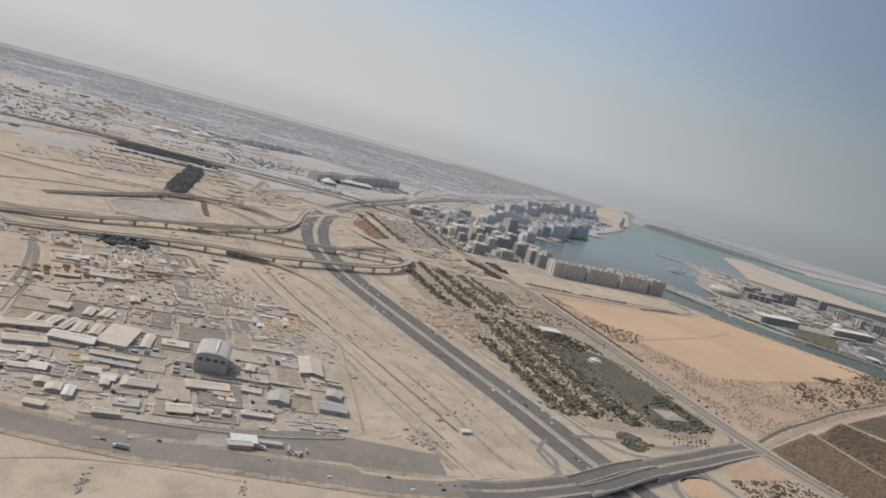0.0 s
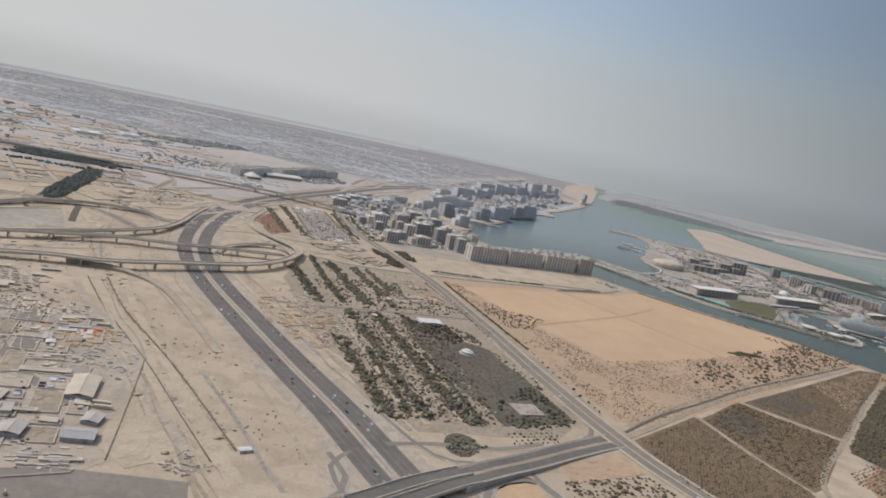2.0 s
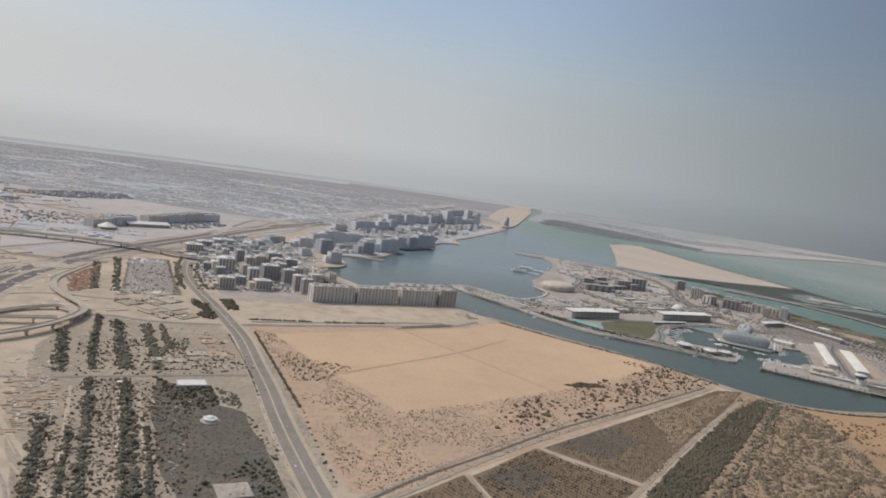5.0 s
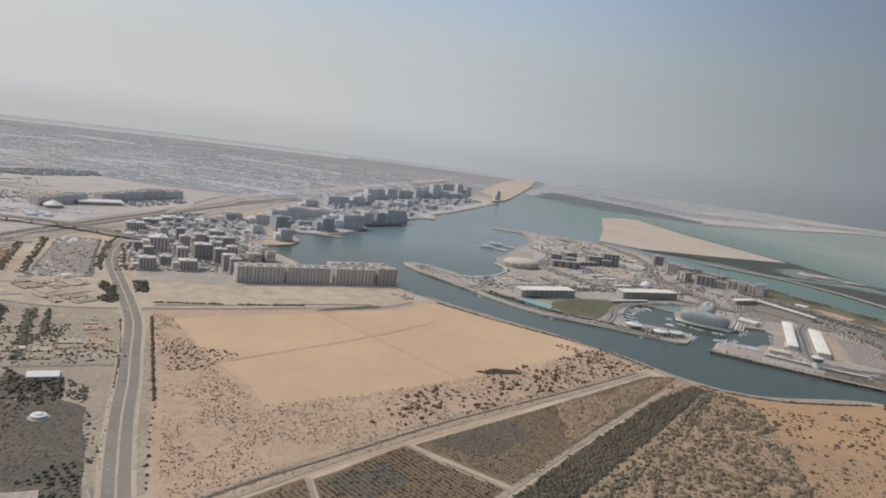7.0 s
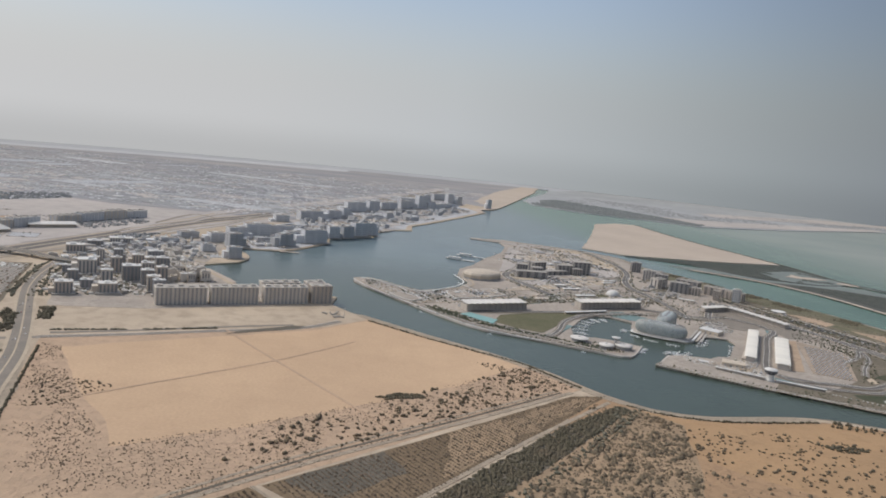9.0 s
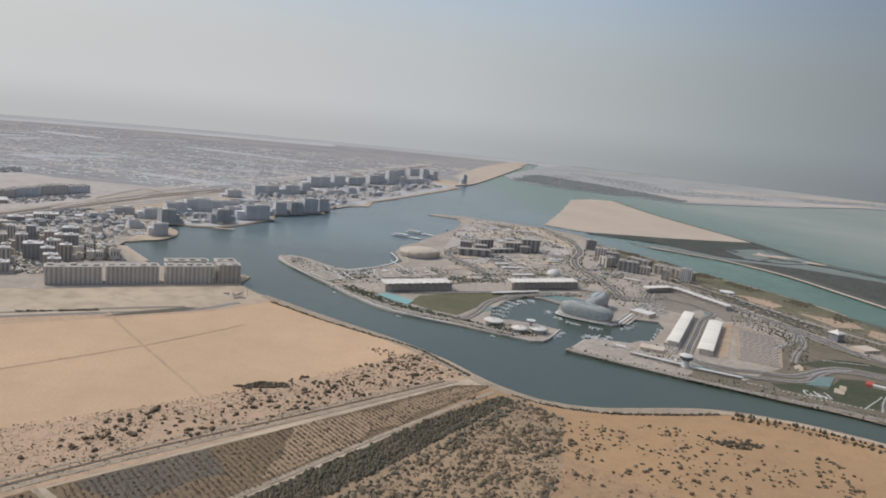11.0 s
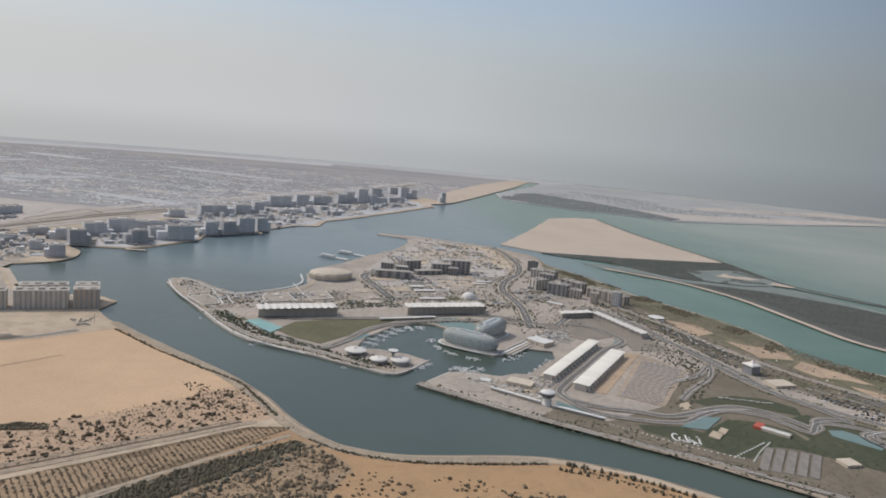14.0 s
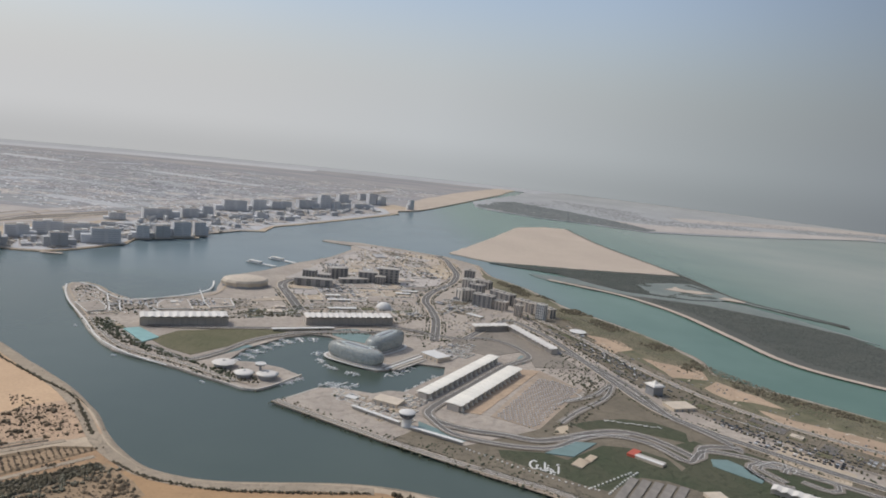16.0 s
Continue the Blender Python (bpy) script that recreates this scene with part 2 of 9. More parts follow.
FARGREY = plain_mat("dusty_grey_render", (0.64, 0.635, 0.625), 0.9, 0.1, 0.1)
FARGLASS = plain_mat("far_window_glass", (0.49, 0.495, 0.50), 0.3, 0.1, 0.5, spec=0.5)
PARK = ground_mat("dark_parkland_soil", (0.175, 0.15, 0.11), (0.225, 0.19, 0.14), (0.125, 0.11, 0.08), 0.03, 0.25, 0.8)
THICKSOIL = ground_mat("thicket_sand", (0.40, 0.285, 0.178), (0.33, 0.24, 0.152), (0.225, 0.17, 0.113), 0.02, 0.22, 1.0)
BRUSH = ground_mat("brown_brush_soil", (0.43, 0.28, 0.162), (0.37, 0.245, 0.145), (0.28, 0.19, 0.118), 0.02, 0.22, 1.0)
GREENSHORE = ground_mat("shore_scrub_soil", (0.235, 0.20, 0.135), (0.15, 0.145, 0.088), (0.085, 0.092, 0.054), 0.03, 0.09, 0.7, fine_amount=0.85)
RUSTSAND = ground_mat("rusty_shore_sand", (0.50, 0.37, 0.255), (0.42, 0.31, 0.215), (0.30, 0.23, 0.165), 0.02, 0.15, 0.7)
SHORESAND = ground_mat("brown_shore_sand", (0.44, 0.35, 0.265), (0.36, 0.29, 0.22), (0.24, 0.20, 0.15), 0.02, 0.15, 0.7)
BARK = plain_mat("bark", (0.16, 0.12, 0.085), 0.9, 0.2, 2.0)
BOATWHITE = plain_mat("white_gelcoat", (0.82, 0.82, 0.80), 0.3, 0.05, 1.0, spec=0.5)
CAR_W = plain_mat("white_car_paint", (0.72, 0.71, 0.69), 0.3, 0.05, 1.0, spec=0.5)
CAR_D = plain_mat("dark_car_paint", (0.06, 0.065, 0.07), 0.3, 0.05, 1.0, spec=0.5)
CAR_R = plain_mat("red_car_paint", (0.35, 0.06, 0.05), 0.3, 0.05, 1.0, spec=0.5)
CAR_S = plain_mat("silver_car_paint", (0.42, 0.42, 0.42), 0.3, 0.05, 1.0, spec=0.5)


def hull_glass(name):
    """The hotel's grid shell: pale glass panes in a diagonal net of steel."""
    m, n, l, p = nodes_of(name)
    c = blend(n, l, noise_fac(n, l, 0.12, 3, 0.35, 0.65), (0.43, 0.46, 0.43), (0.52, 0.545, 0.505))
    c = blend(n, l, noise_fac(n, l, 1.2, 2, 0.45, 0.6), c, (0.29, 0.335, 0.325))
    l.new(c, p.inputs["Base Color"])
    p.inputs["Roughness"].default_value, p.inputs["Specular IOR Level"].default_value = 0.35, 0.5
    return m


SHELL = hull_glass("grid_shell_glass")


def water_mat():
    m, n, l, p = nodes_of("sea_water")
    tc = n.new("ShaderNodeTexCoord")
    sep = n.new("ShaderNodeSeparateXYZ")
    l.new(tc.outputs["Object"], sep.inputs[0])
    # the sea gets shallow and green outside the bay
    ad = n.new("ShaderNodeMath")
    ad.operation, ad.inputs[1].default_value = "MULTIPLY_ADD", 0.25
    l.new(sep.outputs[1], ad.inputs[0])
    l.new(sep.outputs[0], ad.inputs[2])
    mr = n.new("ShaderNodeMapRange")
    mr.interpolation_type = "SMOOTHSTEP"
    mr.inputs[1].default_value, mr.inputs[2].default_value = 930, 1350
    l.new(ad.outputs[0], mr.inputs[0])
    deep = blend(n, l, noise_fac(n, l, 0.006, 4, 0.35, 0.7), (0.06, 0.08, 0.063), (0.082, 0.103, 0.081))
    green = blend(n, l, noise_fac(n, l, 0.004, 4, 0.35, 0.7), (0.25, 0.288, 0.247), (0.32, 0.34, 0.285))
    m2 = n.new("ShaderNodeMapRange")
    m2.interpolation_type = "SMOOTHSTEP"
    m2.inputs[1].default_value, m2.inputs[2].default_value = 735, 850
    l.new(ad.outputs[0], m2.inputs[0])
    teal = blend(n, l, noise_fac(n, l, 0.01, 4, 0.35, 0.7), (0.09, 0.16, 0.122), (0.118, 0.192, 0.148))
    m3 = n.new("ShaderNodeMapRange")  # the bay is painted lighter, standing in for the sky's glancing reflection
    m3.interpolation_type = "SMOOTHSTEP"
    m3.inputs[1].default_value, m3.inputs[2].default_value = 690, 1000
    l.new(sep.outputs[1], m3.inputs[0])
    bay = blend(n, l, noise_fac(n, l, 0.006, 4, 0.35, 0.7), (0.125, 0.168, 0.178), (0.152, 0.20, 0.208))
    near = blend(n, l, m2.outputs[0], blend(n, l, m3.outputs[0], deep, bay), teal)
    l.new(blend(n, l, mr.outputs[0], near, green), p.inputs["Base Color"])
    p.inputs["Roughness"].default_value = 0.24
    p.inputs["Specular IOR Level"].default_value = 0.5
    p.inputs["IOR"].default_value = 1.33
    b = n.new("ShaderNodeBump")
    b.inputs["Strength"].default_value, b.inputs["Distance"].default_value = 0.15, 0.2
    l.new(noise_fac(n, l, 0.35, 4, 0.2, 0.8), b.inputs["Height"])
    l.new(b.outputs[0], p.inputs["Normal"])
    return m


WATER = water_mat()


# ---- builders ----
class Shape:
    """Gathers faces of one mesh."""

    def __init__(self):
        self.v, self.f = [], []

    def add(self, verts, faces):
        k = len(self.v)
        self.v += [tuple(p) for p in verts]
        self.f += [tuple(i + k for i in f) for f in faces]
        return self

    def box(self, x, y, z, sx, sy, sz, turn=0.0, taper=1.0):
        """A box on its base z, turned by degrees, its top scaled by taper."""
        c, s = math.cos(radians(turn)), math.sin(radians(turn))
        pts = []
        for h, k in ((0, 1.0), (sz, taper)):
            for u, w in ((-1, -1), (1, -1), (1, 1), (-1, 1)):
                a, b = u * sx / 2 * k, w * sy / 2 * k
                pts.append((x + a * c - b * s, y + a * s + b * c, z + h))
        return self.add(pts, [(3, 2, 1, 0), (4, 5, 6, 7), (0, 1, 5, 4), (1, 2, 6, 5), (2, 3, 7, 6), (3, 0, 4, 7)])

    def prism(self, poly, z0, z1, foot=False):
        n = len(poly)
        if sum(poly[i - 1][0] * poly[i][1] - poly[i][0] * poly[i - 1][1] for i in range(n)) < 0:
            poly = poly[::-1]
        faces = [tuple(range(n, 2 * n))] + [(i, (i + 1) % n, n + (i + 1) % n, n + i) for i in range(n)]
        if foot:
            faces.append(tuple(range(n - 1, -1, -1)))
        return self.add([(x, y, z0) for x, y in poly] + [(x, y, z1) for x, y in poly], faces)

    def gable(self, x, y, z, sx, sy, rise, turn=0.0, thick=0.12):
        """A low pitched roof, its ridge along x."""
        c, s = math.cos(radians(turn)), math.sin(radians(turn))
        prof = [(-sy / 2, 0), (0, rise), (sy / 2, 0), (sy / 2, -thick), (0, rise - thick), (-sy / 2, -thick)]
        pts = [(x + e * sx / 2 * c - b * s, y + e * sx / 2 * s + b * c, z + h) for e in (-1, 1) for b, h in prof]
        n = len(prof)
        return self.add(pts, [tuple(range(n)), tuple(range(2 * n - 1, n - 1, -1))] + [(i, n + i, n + (i + 1) % n, (i + 1) % n) for i in range(n)])

    def lathe(self, x, y, z, prof, n=16, sx=1.0, sy=1.0, turn=0.0):
        """Turned form from (radius, height) pairs, closed at both ends."""
        c, s = math.cos(radians(turn)), math.sin(radians(turn))
        pts, faces = [], []
        for r, h in prof:
            for i in range(n):
                a = 2 * math.pi * i / n
                u, w = r * sx * math.cos(a), r * sy * math.sin(a)
                pts.append((x + u * c - w * s, y + u * s + w * c, z + h))
        for j in range(len(prof) - 1):
            for i in range(n):
                k = (i + 1) % n
                faces.append((j * n + i, j * n + k, (j + 1) * n + k, (j + 1) * n + i))
        faces.append(tuple(range(n - 1, -1, -1)))
        faces.append(tuple((len(prof) - 1) * n + i for i in range(n)))
        return self.add(pts, faces)

    def ribbon(self, line, width, z, thick=0.0, shift=0.0):
        """A strip along a plan line; z is one height or one for each point."""
        n = len(line)
        zs = z if isinstance(z, (list, tuple)) else [z] * n
        left, right = [], []
        for i in range(n):
            a, b = line[max(i - 1, 0)], line[min(i + 1, n - 1)]
            d = math.hypot(b[0] - a[0], b[1] - a[1]) or 1.0
            nx, ny = -(b[1] - a[1]) / d, (b[0] - a[0]) / d
            for out, off in ((left, shift + width / 2), (right, shift - width / 2)):
                out.append((line[i][0] + nx * off, line[i][1] + ny * off, zs[i]))
        k = n
        faces = [(k + i, k + i + 1, i + 1, i) for i in range(n - 1)]
        pts = left + right
        if thick:
            pts = pts + [(x, y, h - thick) for x, y, h in pts]
            m = 2 * n
            faces += [(m + i, m + i + 1, m + k + i + 1, m + k + i) for i in range(n - 1)]
            faces += [(i, i + 1, m + i + 1, m + i) for i in range(n - 1)]
            faces += [(k + i + 1, k + i, m + k + i, m + k + i + 1) for i in range(n - 1)]
            faces += [(0, m, m + k, k), (n - 1, k + n - 1, m + k + n - 1, m + n - 1)]
        return self.add(pts, faces)

    def ob(self, name, material, parent=None, label="", smooth=False):
        me = bpy.data.meshes.new(name)
        me.from_pydata(self.v, [], self.f)
        me.materials.append(material)
        if smooth:
            me.polygons.foreach_set("use_smooth", [True] * len(me.polygons))
        me.update()
        o = new(name, me)
        o.parent = parent
        if label:
            o["label"] = label
        return o


def thing(name, x, y, z=0.0, turn=0.0, label="", category="", group="", kind=""):
    e = new(name)
    e.empty_display_size = 0.5
    e.matrix_basis = pose(x, y, z, 0, 0, turn)
    return tagged(e, label, category, group, kind)


def smooth_line(pts, step=6.0):
    """A plan line rounded through its points (Catmull-Rom)."""
    out = []
    p = [Vector(q) for q in pts]
    for i in range(len(p) - 1):
        a, b, c, d = p[max(i - 1, 0)], p[i], p[i + 1], p[min(i + 2, len(p) - 1)]
        k = max(1, int((c - b).length / step))
        for j in range(k):
            t = j / k
            out.append(tuple(0.5 * (2 * b + (c - a) * t + (2 * a - 5 * b + 4 * c - d) * t * t + (3 * b - a - 3 * c + d) * t**3)))
    out.append(tuple(p[-1]))
    return out


def rough(poly, step=8.0, amount=1.2, seed=0, closed=True):
    """A plan outline with points put between and moved a little, so that it runs unevenly."""
    out = []
    n = len(poly)
    for i in range(n if closed else n - 1):
        a, b = poly[i], poly[(i + 1) % n]
        d = math.hypot(b[0] - a[0], b[1] - a[1])
        k = max(1, min(60, int(d / step)))
        for j in range(k):
            x, y = a[0] + (b[0] - a[0]) * j / k, a[1] + (b[1] - a[1]) * j / k
            w = noise.noise_vector((x * 0.07 + seed, y * 0.07, seed * 3.1)) * amount
            out.append((x + w.x, y + w.y))
    return out


def inside(x, y, poly):
    hit, j = False, len(poly) - 1
    for i in range(len(poly)):
        (xi, yi), (xj, yj) = poly[i], poly[j]
        if (yi > y) != (yj > y) and x < (xj - xi) * (y - yi) / (yj - yi) + xi:
            hit = not hit
        j = i
    return hit


def fill(poly, spacing, jitter=0.5, turn=0.0, rnd=random, spacing2=None):
    """Points in rows over a plan outline."""
    c, s = math.cos(radians(turn)), math.sin(radians(turn))
    us = [x * c + y * s for x, y in poly]
    ws = [-x * s + y * c for x, y in poly]
    out = []
    u = min(us)
    while u < max(us):
        w = min(ws)
        while w < max(ws):
            a, b = u + rnd.uniform(-jitter, jitter) * spacing, w + rnd.uniform(-jitter, jitter) * spacing
            x, y = a * c - b * s, a * s + b * c
            if inside(x, y, poly):
                out.append((x, y))
            w += spacing2 or spacing
        u += spacing
    return out


def fast_mesh(name, verts, tris, material):
    me = bpy.data.meshes.new(name)
    me.vertices.add(len(verts))
    me.vertices.foreach_set("co", verts.astype(np.float32).ravel())
    me.loops.add(len(tris) * 3)
    me.loops.foreach_set("vertex_index", tris.astype(np.int32).ravel())
    me.polygons.add(len(tris))
    me.polygons.foreach_set("loop_start", np.arange(0, 3 * len(tris), 3, dtype=np.int32))
    me.materials.append(material)
    me.update(calc_edges=True)
    me.validate()
    return new(name, me)


def ico():
    g = (1 + 5**0.5) / 2
    v = np.array([(-1, g, 0), (1, g, 0), (-1, -g, 0), (1, -g, 0), (0, -1, g), (0, 1, g), (0, -1, -g), (0, 1, -g), (g, 0, -1), (g, 0, 1), (-g, 0, -1), (-g, 0, 1)], float)
    f = np.array([(0, 11, 5), (0, 5, 1), (0, 1, 7), (0, 7, 10), (0, 10, 11), (1, 5, 9), (5, 11, 4), (11, 10, 2), (10, 7, 6), (7, 1, 8), (3, 9, 4), (3, 4, 2), (3, 2, 6), (3, 6, 8), (3, 8, 9), (4, 9, 5), (2, 4, 11), (6, 2, 10), (8, 6, 7), (9, 8, 1)])
    return v / np.linalg.norm(v[0]), f


ICO_V, ICO_F = ico()
BOX_V = np.array([(x, y, z) for z in (0, 1) for x, y in ((-0.5, -0.5), (0.5, -0.5), (0.5, 0.5), (-0.5, 0.5))], float)
BOX_F = np.array([(4, 5, 6), (4, 6, 7), (0, 1, 5), (0, 5, 4), (1, 2, 6), (1, 6, 5), (2, 3, 7), (2, 7, 6), (3, 0, 4), (3, 4, 7)])


# a bush dome without a foot: six points round, three over them
DOME_V = np.array([(math.cos(k * math.pi / 3), math.sin(k * math.pi / 3), -0.45) for k in range(6)] + [(0.62 * math.cos(k * 2 * math.pi / 3 + 0.5), 0.62 * math.sin(k * 2 * math.pi / 3 + 0.5), 0.75) for k in range(3)], float)
DOME_F = np.array([(0, 1, 6), (1, 2, 7), (1, 7, 6), (2, 3, 7), (3, 4, 8), (3, 8, 7), (4, 5, 8), (5, 0, 6), (5, 6, 8), (6, 7, 8)])


def clumps(name, points, low, high, material, squash=0.75, lobes=3, seed=1):
    """Many uneven leafy clumps in one mesh: a few lobes for each plant."""
    rng = np.random.default_rng(seed)
    pts = np.array(points, float).reshape(-1, 2)
    n = len(pts)
    size = rng.uniform(low, high, n) * rng.uniform(0.7, 1.25, n)
    V, F = [], []
    body, skin = (DOME_V, DOME_F) if n > 1200 else (ICO_V, ICO_F)
    c = len(body)
    for k in range(lobes):
        r = size * (0.75 if k == 0 else 0.5) * rng.uniform(0.8, 1.15, n)
        off = rng.normal(0, 0.5, (n, 2)) * size[:, None] * (0 if k == 0 else 1)
        jit = rng.uniform(0.65, 1.3, (n, c, 1))
        v = body[None] * jit * r[:, None, None]
        v[:, :, 2] *= squash
        v[:, :, :2] += (pts + off)[:, None]
        v[:, :, 2] += (r * squash * 0.7)[:, None]
        base = (np.arange(n) * c + k * n * c)[:, None, None]
        V.append(v.reshape(-1, 3))
        F.append((skin[None] + base).reshape(-1, 3))
    return tagged(fast_mesh(name, np.concatenate(V), np.concatenate(F), material), kind="stuff")


def blocks(name, rows, material):
    """Many small boxes in one mesh; rows of x, y, z, sx, sy, sz, turn."""
    r = np.array(rows, float)
    c, s = np.cos(np.radians(r[:, 6])), np.sin(np.radians(r[:, 6]))
    b = BOX_V[None] * r[:, None, 3:6]
    v = np.stack([b[..., 0] * c[:, None] - b[..., 1] * s[:, None], b[..., 0] * s[:, None] + b[..., 1] * c[:, None], b[..., 2]], -1) + r[:, None, :3]
    f = BOX_F[None] + (np.arange(len(r)) * 8)[:, None, None]
    o = fast_mesh(name, v.reshape(-1, 3), f.reshape(-1, 3), material)
    o.data.shade_flat()
    return tagged(o, kind="stuff")


# ---- land and water ----
COAST = [(5000, -150), (1100, 255), (800, 350), (640, 430), (575, 480), (545, 500), (520, 511), (494, 517), (475, 517), (456, 513), (439, 508), (421, 503.5), (407, 503), (392, 506), (374, 518), (362, 530), (346, 549.5), (316, 576), (271, 607), (229, 637), (216, 645), (199, 664), (199, 688), (183, 696), (150, 690), (124, 694), (112, 706), (97, 726), (80, 746), (60, 757), (78, 768), (94, 786), (97, 812), (87, 836), (66, 852), (62, 864), (89, 862), (112, 868), (128, 894), (147, 950), (140, 990), (158, 1006), (186, 1030), (178, 1060), (190, 1110), (225, 1130), (222, 1180), (250, 1250), (310, 1420), (330, 1480), (318, 1530), (350, 1580), (393, 1772), (488, 2245), (600, 2900), (650, 5000)]
YAS = [(5000, 150), (1100, 360), (760, 440), (640, 489), (592, 511), (568, 523), (546, 534), (525, 546), (500, 555), (480, 570), (477, 560), (415, 590), (429, 618), (440, 622), (458, 620), (466, 628), (474, 629), (482, 646), (491, 667), (490, 681), (470, 682), (459, 663), (453, 658), (438, 664), (424, 671), (420, 684), (425, 706), (412, 716), (400, 716), (385, 701), (373, 668), (371, 644), (386, 645), (403, 642), (416, 633), (402, 603), (385, 606), (346, 622), (308, 635), (281, 659), (255, 690), (225, 726), (201, 757), (199, 772), (207, 778), (222, 772), (234, 760), (259, 747), (288, 773), (299, 801), (288, 838), (290, 870), (303, 900), (318, 954), (338, 1010), (346, 1070), (340, 1100), (302, 1110), (303, 1120), (346, 1128), (389, 1116), (451, 1097), (489, 1064), (504, 1008), (524, 984), (546, 954), (575, 898), (617, 848), (651, 796), (661, 770), (664, 738), (688, 720), (717, 704), (760, 676), (900, 610), (1200, 520), (5000, 350)]
SANDISLE = [(452, 1130), (490, 1290), (530, 1485), (575, 1535), (613, 1545), (640, 1440), (655, 1366), (723, 1178), (726, 1158), (600, 1118), (500, 1100)]
MARSH_A = [(500, 1090), (600, 1112), (728, 1152), (760, 1043), (800, 999), (838, 960), (836, 955), (797, 990), (752, 1028), (722, 1012), (706, 1004), (640, 1012), (575, 1072)]
MARSH_B = [(565, 1027), (600, 1003), (635, 986), (678, 930), (707, 854), (731, 794), (779, 756), (900, 690), (1200, 590), (5000, 420), (5000, 700), (1200, 720), (960, 800), (836, 881), (822, 918), (785, 950), (717, 985), (640, 992), (600, 1020)]
FARLAND = [(431, 1900), (445, 1790), (470, 1750), (562, 1695), (669, 1680), (767, 1645), (885, 1706), (1046, 1808), (1300, 2000), (5000, 2900), (5000, 5000), (700, 5000), (640, 2900), (520, 2245)]

water = Shape().add([(-200, -2000, -0.9), (5200, -2000, -0.9), (5200, 5200, -0.9), (-200, 5200, -0.9)], [(0, 1, 2, 3)]).ob("water", WATER)
tagged(water, "calm blue-green sea water in the bay and canal", "water", kind="structure")


def land(name, poly, material, label, amount=1.2, step=9.0):
    o = Shape().prism(rough(poly, step, amount), -2.5, 0.0).ob(name, material)
    return tagged(o, label, "ground", kind="structure")


land("ground", COAST + [(-5000, 5000), (-5000, -3000), (5000, -3000)], SAND, "pale sandy desert ground with graded tracks")
land("ground_island", YAS, PAVED, "paved and sandy island ground with quays")
land("ground_sand_island", SANDISLE, ISLESAND, "bare flat reclaimed sand island", 2.5)
land("ground_marsh", MARSH_A, MARSH, "dark tidal mangrove marsh beside the breakwater", 4.0)
land("ground_marsh_strip", MARSH_B, MARSH, "dark mangrove strip with a sandy shore", 3.0)
tidal = Shape().prism(rough([(545, 1050), (600, 1060), (706, 1040), (760, 1010), (800, 962), (840, 900), (780, 940), (717, 985), (640, 992), (590, 1012), (556, 1030)], 9.0, 3.0), -2.5, -0.45).ob("ground_tidal_flat", TIDAL)
tagged(tidal, "grey-green tidal flat between the mangroves", "ground", kind="structure")
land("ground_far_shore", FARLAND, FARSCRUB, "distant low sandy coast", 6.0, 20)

LAYER = [0.02]


def patch(name, poly, material, label, amount=1.0, step=6.0, lift=None):
    """A thin spread of another soil, paving or planting bed on the ground."""
    LAYER[0] += 0.0024
    z = lift if lift else LAYER[0]
    o = Shape().prism(rough(poly, step, amount, seed=len(name)), -0.05, z).ob(name, material)
    return tagged(o, label, "ground", kind="structure")


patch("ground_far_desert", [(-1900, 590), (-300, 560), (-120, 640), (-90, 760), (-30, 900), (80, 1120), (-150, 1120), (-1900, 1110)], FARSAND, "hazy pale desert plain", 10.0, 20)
patch("ground_scrub", [(66, 520), (146, 315), (163, 318), (362, 530), (333, 561), (304, 584), (231, 632), (206, 600), (190, 588)], SCRUB, "reddish sand with dry scrub", 0.6)
SANDFIELD = [(84, 508), (128, 442), (150, 420), (160, 398), (205, 432), (260, 480), (300, 520), (330, 563), (300, 585), (265, 604), (231, 628), (199, 588)]
patch("ground_sand_field", SANDFIELD, FIELD, "smooth orange sand field with faint wheel tracks", 2.2)
patch("ground_right_scrub", [(366, 520), (374, 514), (392, 502), (407, 499), (421, 499.5), (439, 504), (456, 509), (475, 513), (494, 513), (520, 507), (545, 496), (575, 474), (640, 425), (800, 345), (900, 100), (700, 0), (230, 260), (245, 308), (290, 372)], BRUSH, "orange sand dotted with scrub bushes", 4.0)
patch("ground_bare_dune", [(384, 504), (398, 498), (422, 496), (452, 502), (480, 511), (498, 511), (522, 504), (548, 492), (580, 468), (640, 420), (620, 380), (540, 372), (480, 395), (420, 430), (392, 452)], DUNE, "bare orange sand patch", 4.0)
patch("ground_thicket", [(377, 505), (384, 502), (404, 486), (397, 451), (392, 424), (383, 379), (352, 300), (300, 235), (236, 284), (262, 330), (291, 367), (320, 410), (345, 447), (362, 474)], THICKSOIL, "greyish sand under dense scrub", 3.0)
patch("ground_orchard", [(150, 299), (187, 342), (199, 310), (211, 286), (214, 262), (240, 200), (200, 205), (176, 240), (159, 268)], ORCHARD, "tilled brown earth of a tree nursery", 0.5)
patch("ground_orchard", [(190, 342), (219, 378), (258, 353), (221, 292), (213, 285), (201, 309)], ORCHARD, "tilled brown earth of a tree nursery", 0.5)
patch("ground_orchard", [(223, 380), (300, 459), (351, 513), (370.5, 518.5), (307, 422), (261, 354)], ORCHARD, "tilled brown earth of a tree nursery", 0.5)
patch("ground_fallow", [(286, 402), (304, 425), (366, 516), (352, 510), (291, 446)], THICKSOIL, "dry sandy half of the nursery", 5.0, 4.0)
